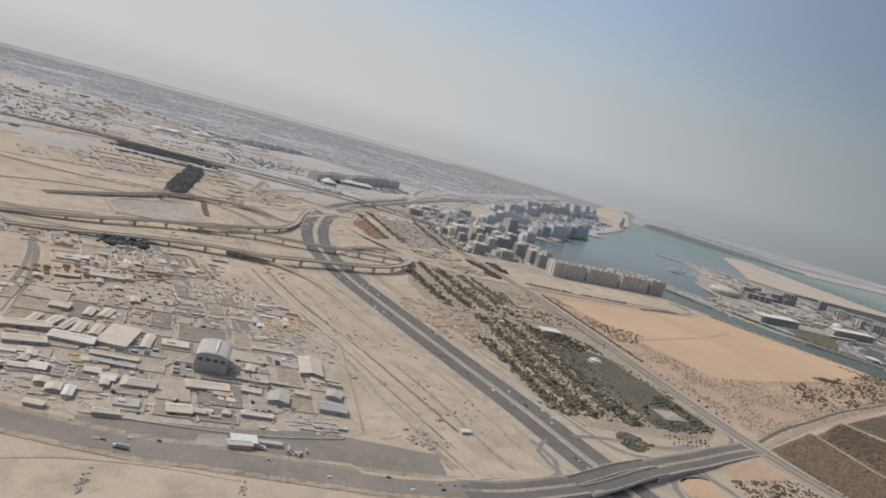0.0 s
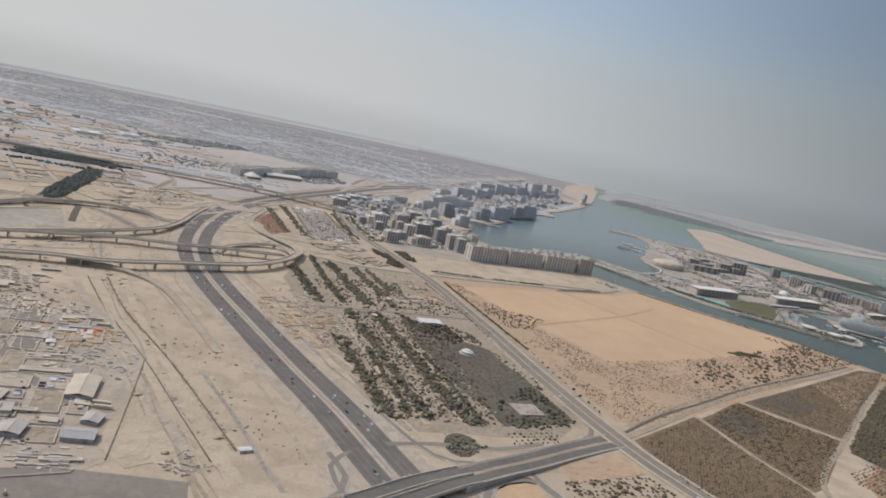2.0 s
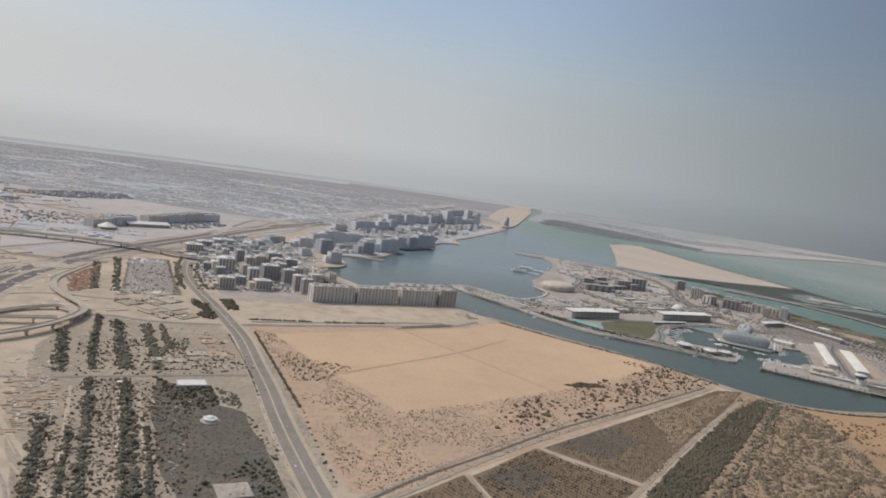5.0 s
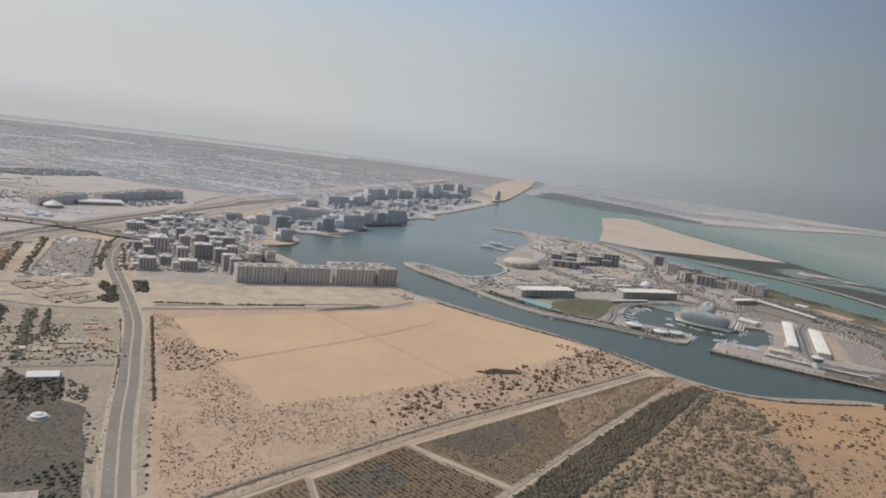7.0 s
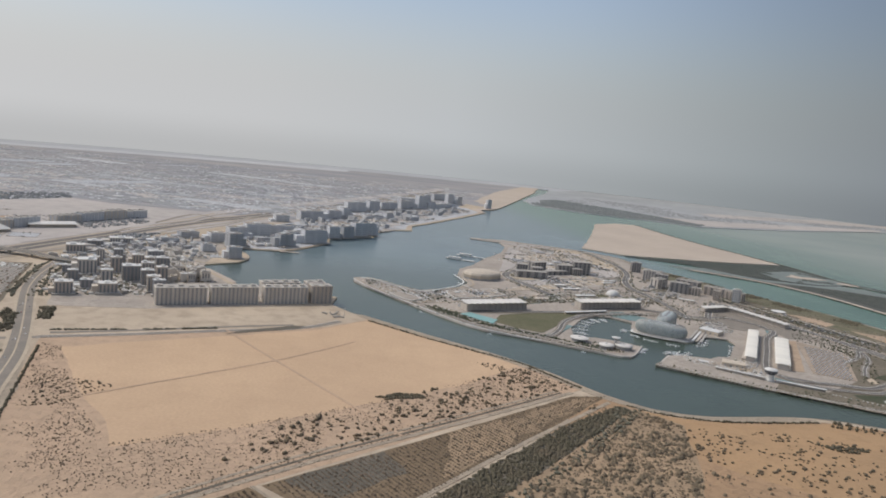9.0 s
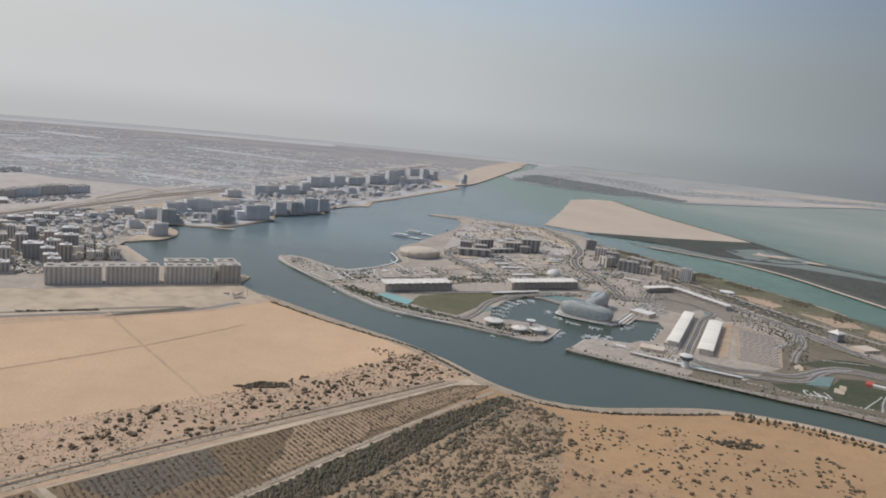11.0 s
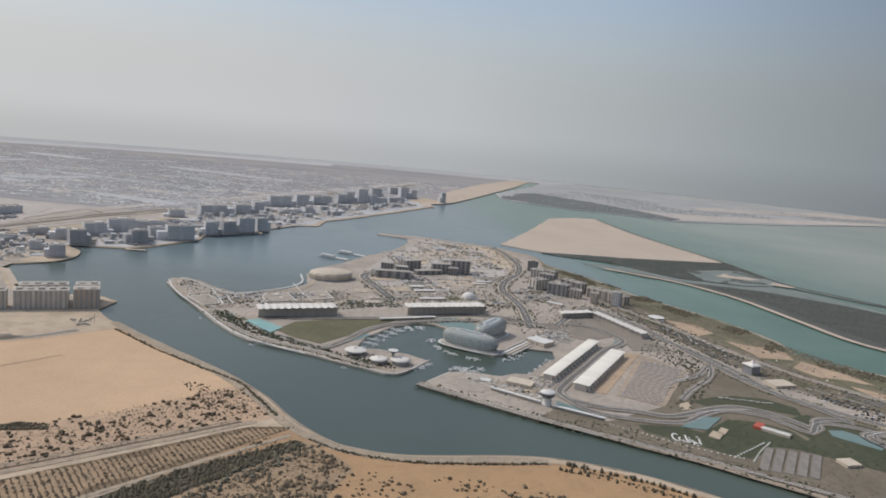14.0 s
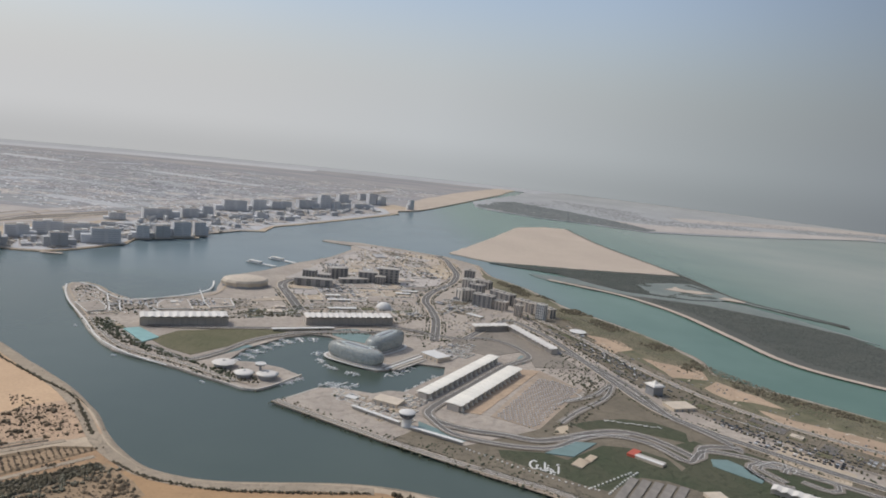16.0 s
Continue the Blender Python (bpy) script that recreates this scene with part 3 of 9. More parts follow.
patch("ground_dark_weeds", [(229, 385), (262, 420), (274, 404), (252, 376)], DRYWEED, "dark weedy corner of the nursery", 3.0)
patch("ground_dark_weeds", [(196, 342), (212, 364), (224, 350), (210, 330)], DRYWEED, "dark weedy corner of the nursery", 3.0)
patch("ground_hedge_belt", [(374, 505), (379, 501), (363, 475), (346, 448), (322, 411), (292, 367), (270, 334), (262, 328), (255, 338), (257.5, 344.5), (274.5, 371), (305.5, 416.5), (340.5, 466.5)], DRYWEED, "dark earth under a dense hedge belt", 1.5)
patch("ground_plantation", [(62, 262), (14, 350), (-14, 430), (-20, 470), (-8, 500), (30, 505), (48, 510), (76, 487), (100, 440), (124, 370), (141, 320), (118, 284), (86, 271)], TRACK, "dusty brown earth of an old plantation", 1.5)
patch("ground_dark_weeds", [(50, 406), (62, 399), (75, 404), (85, 381), (98, 376), (129, 303), (100, 285), (77, 328)], DRYWEED, "dark burnt weedy earth", 2.0)
patch("ground_yard", [(-170, 262), (-128, 258), (-94, 325), (-62, 318), (-40, 296), (-28, 279), (-17, 240), (-8, 206), (-12, 195), (-36, 182), (-73, 170), (-170, 165)], DUST, "grey dust of an industrial yard", 1.5)
patch("ground_pale_yard", [(-26, 262), (-12, 240), (-4, 214), (12, 205), (4, 222), (-8, 250), (-20, 270)], PALEFLAT, "pale bulldozed sand", 1.5)
patch("ground_wash", [(-197, 428), (-186, 480), (-165, 482), (-139, 434), (-172, 390)], DUST, "flat grey drying basin", 1.0)
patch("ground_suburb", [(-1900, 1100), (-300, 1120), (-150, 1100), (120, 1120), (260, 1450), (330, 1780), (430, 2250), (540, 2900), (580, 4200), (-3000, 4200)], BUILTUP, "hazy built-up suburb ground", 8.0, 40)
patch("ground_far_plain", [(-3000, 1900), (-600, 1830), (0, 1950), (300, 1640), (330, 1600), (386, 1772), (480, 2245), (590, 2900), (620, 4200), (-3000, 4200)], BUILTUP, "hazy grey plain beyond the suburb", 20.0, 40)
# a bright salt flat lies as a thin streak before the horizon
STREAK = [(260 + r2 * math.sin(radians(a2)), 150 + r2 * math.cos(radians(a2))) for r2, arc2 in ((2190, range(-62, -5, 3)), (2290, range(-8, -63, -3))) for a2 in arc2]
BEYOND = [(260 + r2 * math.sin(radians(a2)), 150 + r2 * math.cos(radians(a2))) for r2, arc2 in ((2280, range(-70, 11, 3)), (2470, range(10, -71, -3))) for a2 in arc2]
patch("ground_beyond", BEYOND, HAZEPLAIN, "pale hazy plain at the horizon", 10.0, 40)
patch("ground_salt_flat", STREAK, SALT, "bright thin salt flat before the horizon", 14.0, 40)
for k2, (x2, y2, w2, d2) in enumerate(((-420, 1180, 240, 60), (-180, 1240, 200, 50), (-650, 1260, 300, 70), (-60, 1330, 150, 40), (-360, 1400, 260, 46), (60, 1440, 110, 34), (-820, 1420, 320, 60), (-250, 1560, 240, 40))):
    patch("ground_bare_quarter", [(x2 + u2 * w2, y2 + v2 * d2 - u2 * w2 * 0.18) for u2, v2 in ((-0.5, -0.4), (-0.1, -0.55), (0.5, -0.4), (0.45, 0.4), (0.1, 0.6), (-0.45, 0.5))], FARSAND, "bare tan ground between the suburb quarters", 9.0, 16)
patch("ground_town", [(-12, 690), (34, 585), (92, 600), (196, 668), (188, 690), (120, 690), (75, 745), (60, 850), (110, 880), (135, 990), (180, 1060), (215, 1150), (150, 1120), (60, 1000), (10, 860)], PAVED, "paved ground between the apartment blocks", 1.5)
patch("ground_storage", [(-25, 558), (9, 576), (-14, 632), (-40, 700), (-70, 690), (-52, 640)], PARK, "brown storage ground under rows of pale goods", 1.0)


# ---- roads ----
def road(name, line, width, material, label, z=0.14, lines=(), shoulder=0.0, shoulder_mat=None, step=6.0):
    pts = smooth_line(line, step)
    if shoulder:
        tagged(Shape().ribbon(pts, width + 2 * shoulder, z - 0.05).ob("pavement", shoulder_mat or TRACK), "sandy road shoulder", "road", kind="structure")
    r = Shape().ribbon(pts, width, z, 0.2).ob(name, material)
    tagged(r, label, "road", kind="structure")
    for off in lines:
        Shape().ribbon(pts, 0.24, z + 0.02, 0.0, off).ob("road_line", LINE, r)
    return r


HWY = [(118, 150), (95, 184), (68, 224), (42, 266), (20, 298), (-8, 340), (-41, 391), (-65, 436), (-81, 482), (-93, 544), (-98, 615), (-94, 682), (-82, 745), (-56, 861), (-19, 1016), (30, 1150), (130, 1500), (245, 1914)]
for side in (-1, 1):
    pts = smooth_line([(300, -110), (200, 32)] + HWY, 6)
    lane = [(p[0], p[1]) for p in pts]
    o = Shape().ribbon(lane, 7.8, 0.16, 0.2, side * 5.5).ob("road_highway", ASPHALT)
    tagged(o, "grey four-lane highway carriageway", "road", kind="structure")
    for off in (-3.6, -1.2, 1.2, 3.6):
        Shape().ribbon(lane, 0.1, 0.19, 0.0, side * 5.5 + off).ob("road_line", FAINTLINE, o)
tagged(Shape().ribbon(smooth_line([(300, -110), (200, 32)] + HWY, 6), 29, 0.12).ob("road_verge", DUST), "sandy highway verge and median", "road", kind="structure")
tagged(Shape().ribbon(smooth_line(HWY[:8], 6), 0.6, 0.7, 0.7).ob("median_barrier", CONCRETE), "low concrete median barrier", "barrier", kind="structure")

ROAD_B = [(186, 228), (164, 260), (151, 280), (141, 300), (132.5, 320), (125, 339), (117.5, 358.5), (109, 382), (99.5, 410), (87, 443), (71.5, 485), (58.5, 513), (40.5, 548), (12, 601), (-3.4, 633), (-17, 672), (-28, 721), (-32, 770)]
for side in (-1, 1):
    o = Shape().ribbon(smooth_line([(340, -20), (260, 110)] + ROAD_B, 6), 3.8, 0.24, 0.3, side * 2.35).ob("road_avenue", OLDROAD)
    tagged(o, "dusty two-lane avenue carriageway", "road", kind="structure")
tagged(Shape().ribbon(smooth_line([(340, -20), (260, 110)] + ROAD_B, 6), 12, 0.2).ob("road_verge", PALEFLAT), "pale sandy avenue verge", "road", kind="structure")
patch("ground_apron", [(-38, 186), (-18, 198), (14, 204), (19, 188), (-9, 175), (-32, 171), (-72, 166), (-74, 169)], OLDROAD, "oil-stained asphalt apron beside the cross road", 0.6)
road("road_cross", [(-190, 150), (-67, 161), (-44, 166.5), (-19, 173), (8, 181), (33, 193)], 8.5, OLDROAD, "dusty grey cross road", 0.18, (), shoulder=2.5)
road("road_dirt", [(146, 298), (166, 322), (197, 360), (239, 406), (296, 462), (352, 519)], 2.6, TRACK, "pale dirt road along the nursery", 0.16)
road("road_ditch", [(148, 305), (170, 334), (196, 363), (237.5, 409.5), (294.5, 465), (346, 517)], 1.5, DRYWEED, "dark ditch strip between the dirt roads", 0.12)
road("road_dirt", [(150, 312), (194, 366), (236, 413), (293, 468), (343, 518)], 1.6, TRACK, "pale dirt road along the scrub", 0.13)
road("road_dirt", [(370, 509), (330, 456), (305, 421), (257, 350), (219, 289), (226, 245), (250, 195)], 2.4, TRACK, "pale dirt road beside the hedge belt", 0.16)
road("road_dirt", [(188, 342), (199, 310), (212, 285)], 1.6, TRACK, "pale dirt lane between nursery plots", 0.15)
road("road_dirt", [(220, 379), (240, 362), (258, 352)], 1.4, TRACK, "pale dirt lane between nursery plots", 0.15)
road("road_inner", [(64, 520), (104, 541), (147, 566), (190, 590), (212, 618)], 4.6, OLDROAD, "grey service road along the sand field", 0.16, (-2, 2))
road("road_inner", [(66, 530), (104, 550), (147, 576), (186, 597)], 3.0, OLDROAD, "grey parking strip along the service road", 0.15)
road("road_dirt", [(32, 200), (17, 221), (3, 243), (-18, 274), (-49, 322), (-70, 358), (-100, 410), (-150, 480)], 3.2, PALEFLAT, "pale sand track beside the highway works", 0.15)
road("road_dirt", [(10, 217), (-12, 244.5), (-33, 272.5), (-57, 304), (-86, 346)], 3.4, DUST, "grey dirt road beside the works", 0.155)
road("road_dirt", [(15.6, 216.5), (-2, 241), (-27, 276), (-60, 318), (-86, 356)], 0.45, DRYWEED, "dark trench line beside the sand track", 0.16)
road("road_dirt", [(20, 225), (-1, 254.5), (-23.6, 284.5), (-54, 322), (-80, 362)], 0.45, DRYWEED, "dark trench line beside the sand track", 0.15)
road("road_dirt", [(72, 272), (53, 297), (33, 321), (9, 350), (-19, 386), (-40, 420)], 2.0, PALEFLAT, "pale frontage track", 0.14)
road("road_dirt", [(-14, 380), (7, 386), (26, 396), (71, 418), (88, 426)], 2.2, OLDROAD, "dirt lane across the plantation", 0.15)
road("road_dirt", [(118, 434), (136, 456), (194, 523), (229, 574)], 1.4, SCRUB, "faint wheel track over the sand field", 0.16)
road("road_dirt", [(150, 572), (170.6, 547), (194, 520.7), (238.6, 471), (268.5, 437)], 1.5, SCRUB, "faint wheel track over the sand field", 0.165)
road("road_shore", [(222, 640), (270, 604), (315, 572.5), (343, 546), (359, 527), (372, 514.5), (391, 502.5), (407, 499), (421, 499.5), (440, 504), (458, 509.5), (480, 513)], 5.5, TRACK, "pale shore track", 0.15)
road("road_far", [(-420, 520), (-313, 690), (-227, 660), (-130, 640), (-72, 655)], 6, OLDROAD, "distant grey road", 0.2, shoulder=3)
road("road_far", [(-420, 455), (-250, 470), (-190, 500), (-150, 500), (-110, 470)], 4, OLDROAD, "distant grey road", 0.2, shoulder=2)


# ---- planting ----
rnd = random.Random(5)


def spread(poly, n, seed, keep=None):
    r = random.Random(seed)
    xs, ys = [p[0] for p in poly], [p[1] for p in poly]
    out = []
    while len(out) < n:
        x, y = r.uniform(min(xs), max(xs)), r.uniform(min(ys), max(ys))
        if inside(x, y, poly) and (keep is None or keep(x, y, r)):
            out.append((x, y))
    return out


def patchy(scale, low, seed):
    return lambda x, y, r: noise.noise((x * scale, y * scale, seed)) > low + r.uniform(-0.15, 0.15)


SCRUB_A = [(146, 318), (163, 322), (356, 530), (332, 558), (296, 520), (258, 480), (205, 434), (160, 402)]
tagged(clumps("scrub_trees", spread([(196, 372), (356, 530), (332, 558), (296, 520), (258, 480), (220, 444)], 330, 5, patchy(0.03, -0.2, 5)), 0.6, 1.4, BUSH, seed=5), "round grey-green desert bushes on sand", "bushes")
tagged(clumps("scrub_bushes", spread(SCRUB_A, 4700, 1, patchy(0.035, -0.3, 1)), 0.18, 0.44, BROWNBUSH, 0.8, 2, seed=1), "low dry desert bushes on sand", "bushes")
SCRUB_B = [(72, 512), (120, 395), (144, 322), (160, 400), (126, 440), (84, 508)]
tagged(clumps("scrub_bushes", spread(SCRUB_B, 1500, 2, patchy(0.04, 0.0, 2)), 0.2, 0.46, BROWNBUSH, 0.8, 2, seed=2), "low dry desert bushes on sand", "bushes")
SCRUB_C = [(362, 505), (392, 490), (400, 470), (388, 440), (420, 425), (480, 410), (560, 430), (700, 350), (800, 200), (700, 60), (300, 240), (240, 300), (300, 385)]
tagged(clumps("scrub_trees", spread(SCRUB_C, 2000, 6, patchy(0.02, -0.15, 6)), 0.5, 1.5, BUSH, seed=6), "round grey-green desert bushes on orange sand", "bushes")
tagged(clumps("scrub_bushes", spread(SCRUB_C, 17000, 3, patchy(0.03, -0.25, 3)), 0.28, 0.65, BROWNBUSH, 0.8, 2, seed=3), "grey-green desert bushes on orange sand", "bushes")
tagged(clumps("scrub_bushes", spread([(398, 491), (430, 488), (472, 488), (522, 470), (545, 440), (480, 415), (420, 430), (392, 452)], 420, 4, patchy(0.05, -0.1, 4)), 0.35, 1.1, BUSH, seed=4), "scattered bushes on the bare dune", "bushes")
THICKET = [(379, 503), (402, 485), (396, 451), (391, 424), (382, 379), (350, 302), (300, 238), (262, 290), (276, 328), (296, 362), (324, 406), (348, 444), (366, 474)]
tagged(clumps("scrub_bushes", spread(THICKET, 2400, 91, patchy(0.07, -0.1, 91)), 0.25, 0.6, BUSH, 0.8, 2, seed=91), "small dark bushes of a dense thicket", "bushes")
tagged(clumps("nursery_rows", fill([(240, 312), (258, 330), (270, 322), (252, 290), (238, 300)], 2.8, 0.1, 42, random.Random(14), 1.7), 0.4, 0.8, BROWNBUSH, lobes=2, seed=14), "rows of shrubs on a small sandy plot", "shrubs")
for poly, gap, seed in (([(152, 299), (187, 340), (198, 310), (210, 286), (213, 262), (238, 202), (202, 207), (178, 241), (161, 269)], 2.2, 11), ([(191, 341), (219, 376), (256, 352), (220, 293), (214, 287), (202, 310)], 2.2, 12), ([(225, 381), (300, 458), (351, 512), (369.5, 517.5), (306, 423), (261, 356)], 2.2, 13)):
    r = random.Random(seed)
    tagged(clumps("nursery_rows", fill(poly, gap, 0.1, 42, r, gap * 0.62), 0.38, 0.8, BROWNBUSH, lobes=2, seed=seed), "rows of small grey-green nursery shrubs", "shrubs")
tagged(clumps("scrub_bushes", spread(THICKET, 1900, 9, patchy(0.07, -0.15, 9)), 0.6, 1.5, BUSH, seed=9), "dense dark scrub on orange sand", "bushes")
tagged(clumps("scrub_bushes", spread([(94, 464), (120, 465), (135, 462), (124, 432), (108, 427)], 220, 26), 0.3, 0.8, BUSH, 0.7, 2, seed=26), "brown bushes clustered beside the avenue", "bushes")
HEDGE = [(374, 505), (379, 501), (363, 475), (346, 448), (322, 411), (292, 367), (270, 334), (262, 328), (255, 338), (257.5, 344.5), (274.5, 371), (305.5, 416.5), (340.5, 466.5)]
tagged(clumps("hedge_belt", spread(HEDGE, 3000, 21), 0.5, 1.1, HEDGEGREEN, 0.9, seed=21), "dense dark green hedge belt", "hedge")
tagged(clumps("hedge_fringe", spread([(372, 500), (386, 503), (372, 474), (332, 412), (284, 332), (266, 322), (292, 362), (322, 406), (348, 446)], 420, 25), 0.5, 1.15, TREE, 0.85, 2, seed=25), "dry bushes at the edge of the hedge belt", "bushes")
PALMS = [(98, 306), (112, 336), (128, 304), (118, 290), (100, 286)]
tagged(clumps("palm_rows", [p for p in fill(PALMS, 2.9, 0.12, 42) if not (100 < p[0] < 118 and 297 < p[1] < 316)], 0.7, 1.1, PALM, 0.9, seed=22), "rows of young date palms", "palms")
tagged(clumps("palm_rows", fill([(100, 280), (119, 290), (119, 278), (102, 271)], 2.4, 0.1, 30), 0.35, 0.6, PALM, 0.9, seed=24), "rows of young date palms", "palms")
tagged(clumps("weed_bushes", spread([(50, 406), (62, 399), (75, 404), (85, 381), (98, 376), (129, 303), (100, 285), (77, 328)], 1700, 23), 0.2, 0.5, HEDGEGREEN, 0.6, 2, seed=23), "dense dark low weeds", "weeds")
MANG_A = [(520, 1092), (600, 1110), (727, 1150), (750, 1040), (720, 1014), (706, 1006), (640, 1014), (578, 1070)]
TIDE_A = [(660, 1064), (700, 1094), (730, 1104), (757, 1045), (802, 998), (838, 960), (752, 1028), (722, 1012), (706, 1005), (668, 1014)]
patch("ground_tidal_flat", TIDE_A, TIDAL, "grey-green tidal flat among the mangroves", 4.0, 8)
tagged(clumps("mangroves", spread(MANG_A, 11000, 31, lambda x, y, r: patchy(0.008, -0.35, 5)(x, y, r) and (not inside(x, y, TIDE_A) or noise.noise((x * 0.05, y * 0.05, 3)) > 0.28)), 0.6, 1.5, MANGROVE, 0.24, 2, seed=31), "dark low mangroves on the marsh", "mangroves")
MANG_B = [(640, 988), (717, 982), (785, 946), (822, 912), (836, 876), (960, 796), (1000, 680), (900, 705), (790, 770), (748, 800), (722, 860), (694, 936), (650, 985)]
tagged(clumps("mangroves", spread(MANG_B, 20000, 32, patchy(0.01, -0.45, 6)), 0.45, 1.2, MANGROVE, 0.24, 2, seed=32), "dark low mangroves behind a sandy shore", "mangroves")
MANG_C = [(438, 1880), (450, 1790), (562, 1703), (669, 1690), (767, 1656), (790, 1690), (730, 1790), (640, 1900), (520, 2010)]
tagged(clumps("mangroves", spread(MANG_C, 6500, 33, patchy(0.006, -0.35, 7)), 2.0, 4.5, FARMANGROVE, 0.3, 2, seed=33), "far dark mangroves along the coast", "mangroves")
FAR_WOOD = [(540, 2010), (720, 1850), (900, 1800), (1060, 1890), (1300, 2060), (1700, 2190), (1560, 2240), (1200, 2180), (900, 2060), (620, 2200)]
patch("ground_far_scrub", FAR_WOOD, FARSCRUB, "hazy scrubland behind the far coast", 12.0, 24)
# clumps flattened so their own shade stays faint, as in haze
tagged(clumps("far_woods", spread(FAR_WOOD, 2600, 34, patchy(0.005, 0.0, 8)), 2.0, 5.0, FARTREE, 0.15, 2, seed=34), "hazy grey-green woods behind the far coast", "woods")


# ---- plots: a quarter split into lots with kerbs, roofs, parked cars and trees ----
def quarter(name, poly, turn, seed, cell, lane, mix, grounds, roofs, label, kerb=LINE, height=1.6):
    """Splits a plan outline into uneven lots with lanes between and fills each by chance."""
    r = random.Random(seed)
    c, s = math.cos(radians(turn)), math.sin(radians(turn))
    us = [x * c + y * s for x, y in poly]
    ws = [-x * s + y * c for x, y in poly]
    todo, lots = [(min(us), min(ws), max(us), max(ws))], []
    while todo:
        a, b, e, f = todo.pop()
        w, h = e - a, f - b
        if max(w, h) < cell * r.uniform(0.75, 1.5):
            lots.append((a, b, e, f))
        elif w * r.uniform(0.8, 1.25) > h:
            k = a + w * r.uniform(0.34, 0.66)
            todo += [(a, b, k, f), (k, b, e, f)]
        else:
            k = b + h * r.uniform(0.34, 0.66)
            todo += [(a, b, e, k), (a, k, e, f)]
    out, green = {}, []

    def put(m, u, w, z, su, sw, sz, extra=0.0):
        out.setdefault(m, []).append((u * c - w * s, u * s + w * c, z, su, sw, sz, turn + extra))

    for a, b, e, f in lots:
        a, b, e, f = a + lane / 2, b + lane / 2, e - lane / 2, f - lane / 2
        w, h = e - a, f - b
        if w < 1.5 or h < 1.5 or not all(inside(u * c - v * s, u * s + v * c, poly) for u, v in ((a, b), (e, b), (a, f), (e, f))):
            continue
        kind = r.choices(("bare", "cars", "roofs", "garden", "hall"), mix)[0]
        put(r.choice(grounds), (a + e) / 2, (b + f) / 2, 0.0, w, h, 0.40 + r.uniform(0, 0.02))
        if r.random() < 0.75:
            for v in (b, f):
                put(kerb, (a + e) / 2, v, 0.0, w, 0.3, 0.52)
            for v in (a, e):
                put(kerb, v, (b + f) / 2, 0.0, 0.3, h - 0.31, 0.52)
        if kind == "cars":
            u = a + 1.2
            while u < e - 1:
                v = b + 0.8
                while v < f - 0.6:
                    if r.random() < 0.45:
                        put(r.choice((CAR_W, CAR_S, CAR_D, CAR_D)), u, v, 0.42, 1.7, 0.75, 0.5)
                    v += 1.15
                u += r.choice((2.3, 3.4))
        elif kind == "roofs":
            for k in range(int(w * h / (cell * cell) * 9) + 2):
                sw, sh = r.uniform(0.1, 0.34) * min(w, 14), r.uniform(0.1, 0.34) * min(h, 14)
                put(r.choice(roofs), r.uniform(a + sw, e - sw), r.uniform(b + sh, f - sh), 0.4, sw, sh, r.uniform(0.3, 1.0) * height)
        elif kind == "hall":
            hh = r.uniform(0.6, 1.2) * height
            m = r.choice(roofs)
            put(m, (a + e) / 2, (b + f) / 2, 0.4, w * 0.72, h * 0.62, hh)
            put(r.choice(roofs), (a + e) / 2 + w * r.uniform(-0.2, 0.2), (b + f) / 2, 0.4 + hh, w * 0.2, h * 0.25, 0.4)
        if kind == "garden" or r.random() < 0.4:
            for k in range(int((w * h) * (0.14 if kind == "garden" else 0.03)) + 1):
                u, v = r.uniform(a, e), r.uniform(b, f)
                if r.random() < 0.6:
                    v = r.choice((b, f)) + r.uniform(-0.3, 0.3)
                green.append((u * c - v * s, u * s + v * c))
    for m, rows in out.items():
        tagged(blocks(name, rows, m), label, "lots")
    if green:
        tagged(clumps(name + "_trees", green, 0.45, 0.95, PALM, 0.9, 2, seed=seed), "small dark trees round the lots", "trees")


# ---- industrial yard ----
def shed(x, y, length, depth, h, turn, roof=CREAM, wall=CONCRETE, label="", pitched=True):
    """A low workshop: walls, sheet roof with an overhang, roller doors and a ridge vent."""
    if depth > length:
        length, depth, turn = depth, length, turn + 90
    e = thing("workshop_shed", x, y, 0, turn, label or "low workshop shed with a cream sheet roof", "shed", "yard sheds")
    Shape().box(0, 0, 0, length, depth, h).ob("wall", wall, e)
    s = Shape()
    if pitched:
        s.gable(0, 0, h + 0.1, length + 0.5, depth + 0.6, min(0.09 * depth, 0.9) + 0.1)
    else:
        s.box(0, 0, h, length + 0.3, depth + 0.3, 0.14)
    s.ob("roof", roof, e)
    if pitched and length > 5:
        Shape().box(0, 0, h + min(0.09 * depth, 0.9) + 0.1, length * 0.8, 0.25, 0.16).ob("ridge_vent", GREYROOF, e)
    n = max(1, int(length / 3.2))
    for i in range(n):
        o = Shape().box(0, 0, 0, 1.1, 0.06, min(h * 0.75, 1.5)).ob("door", DARKWALL if i % 3 else GREYWALL, e)
        o.matrix_basis = pose((i + 0.5) * length / n - length / 2, -depth / 2 - 0.03, 0)
    return e


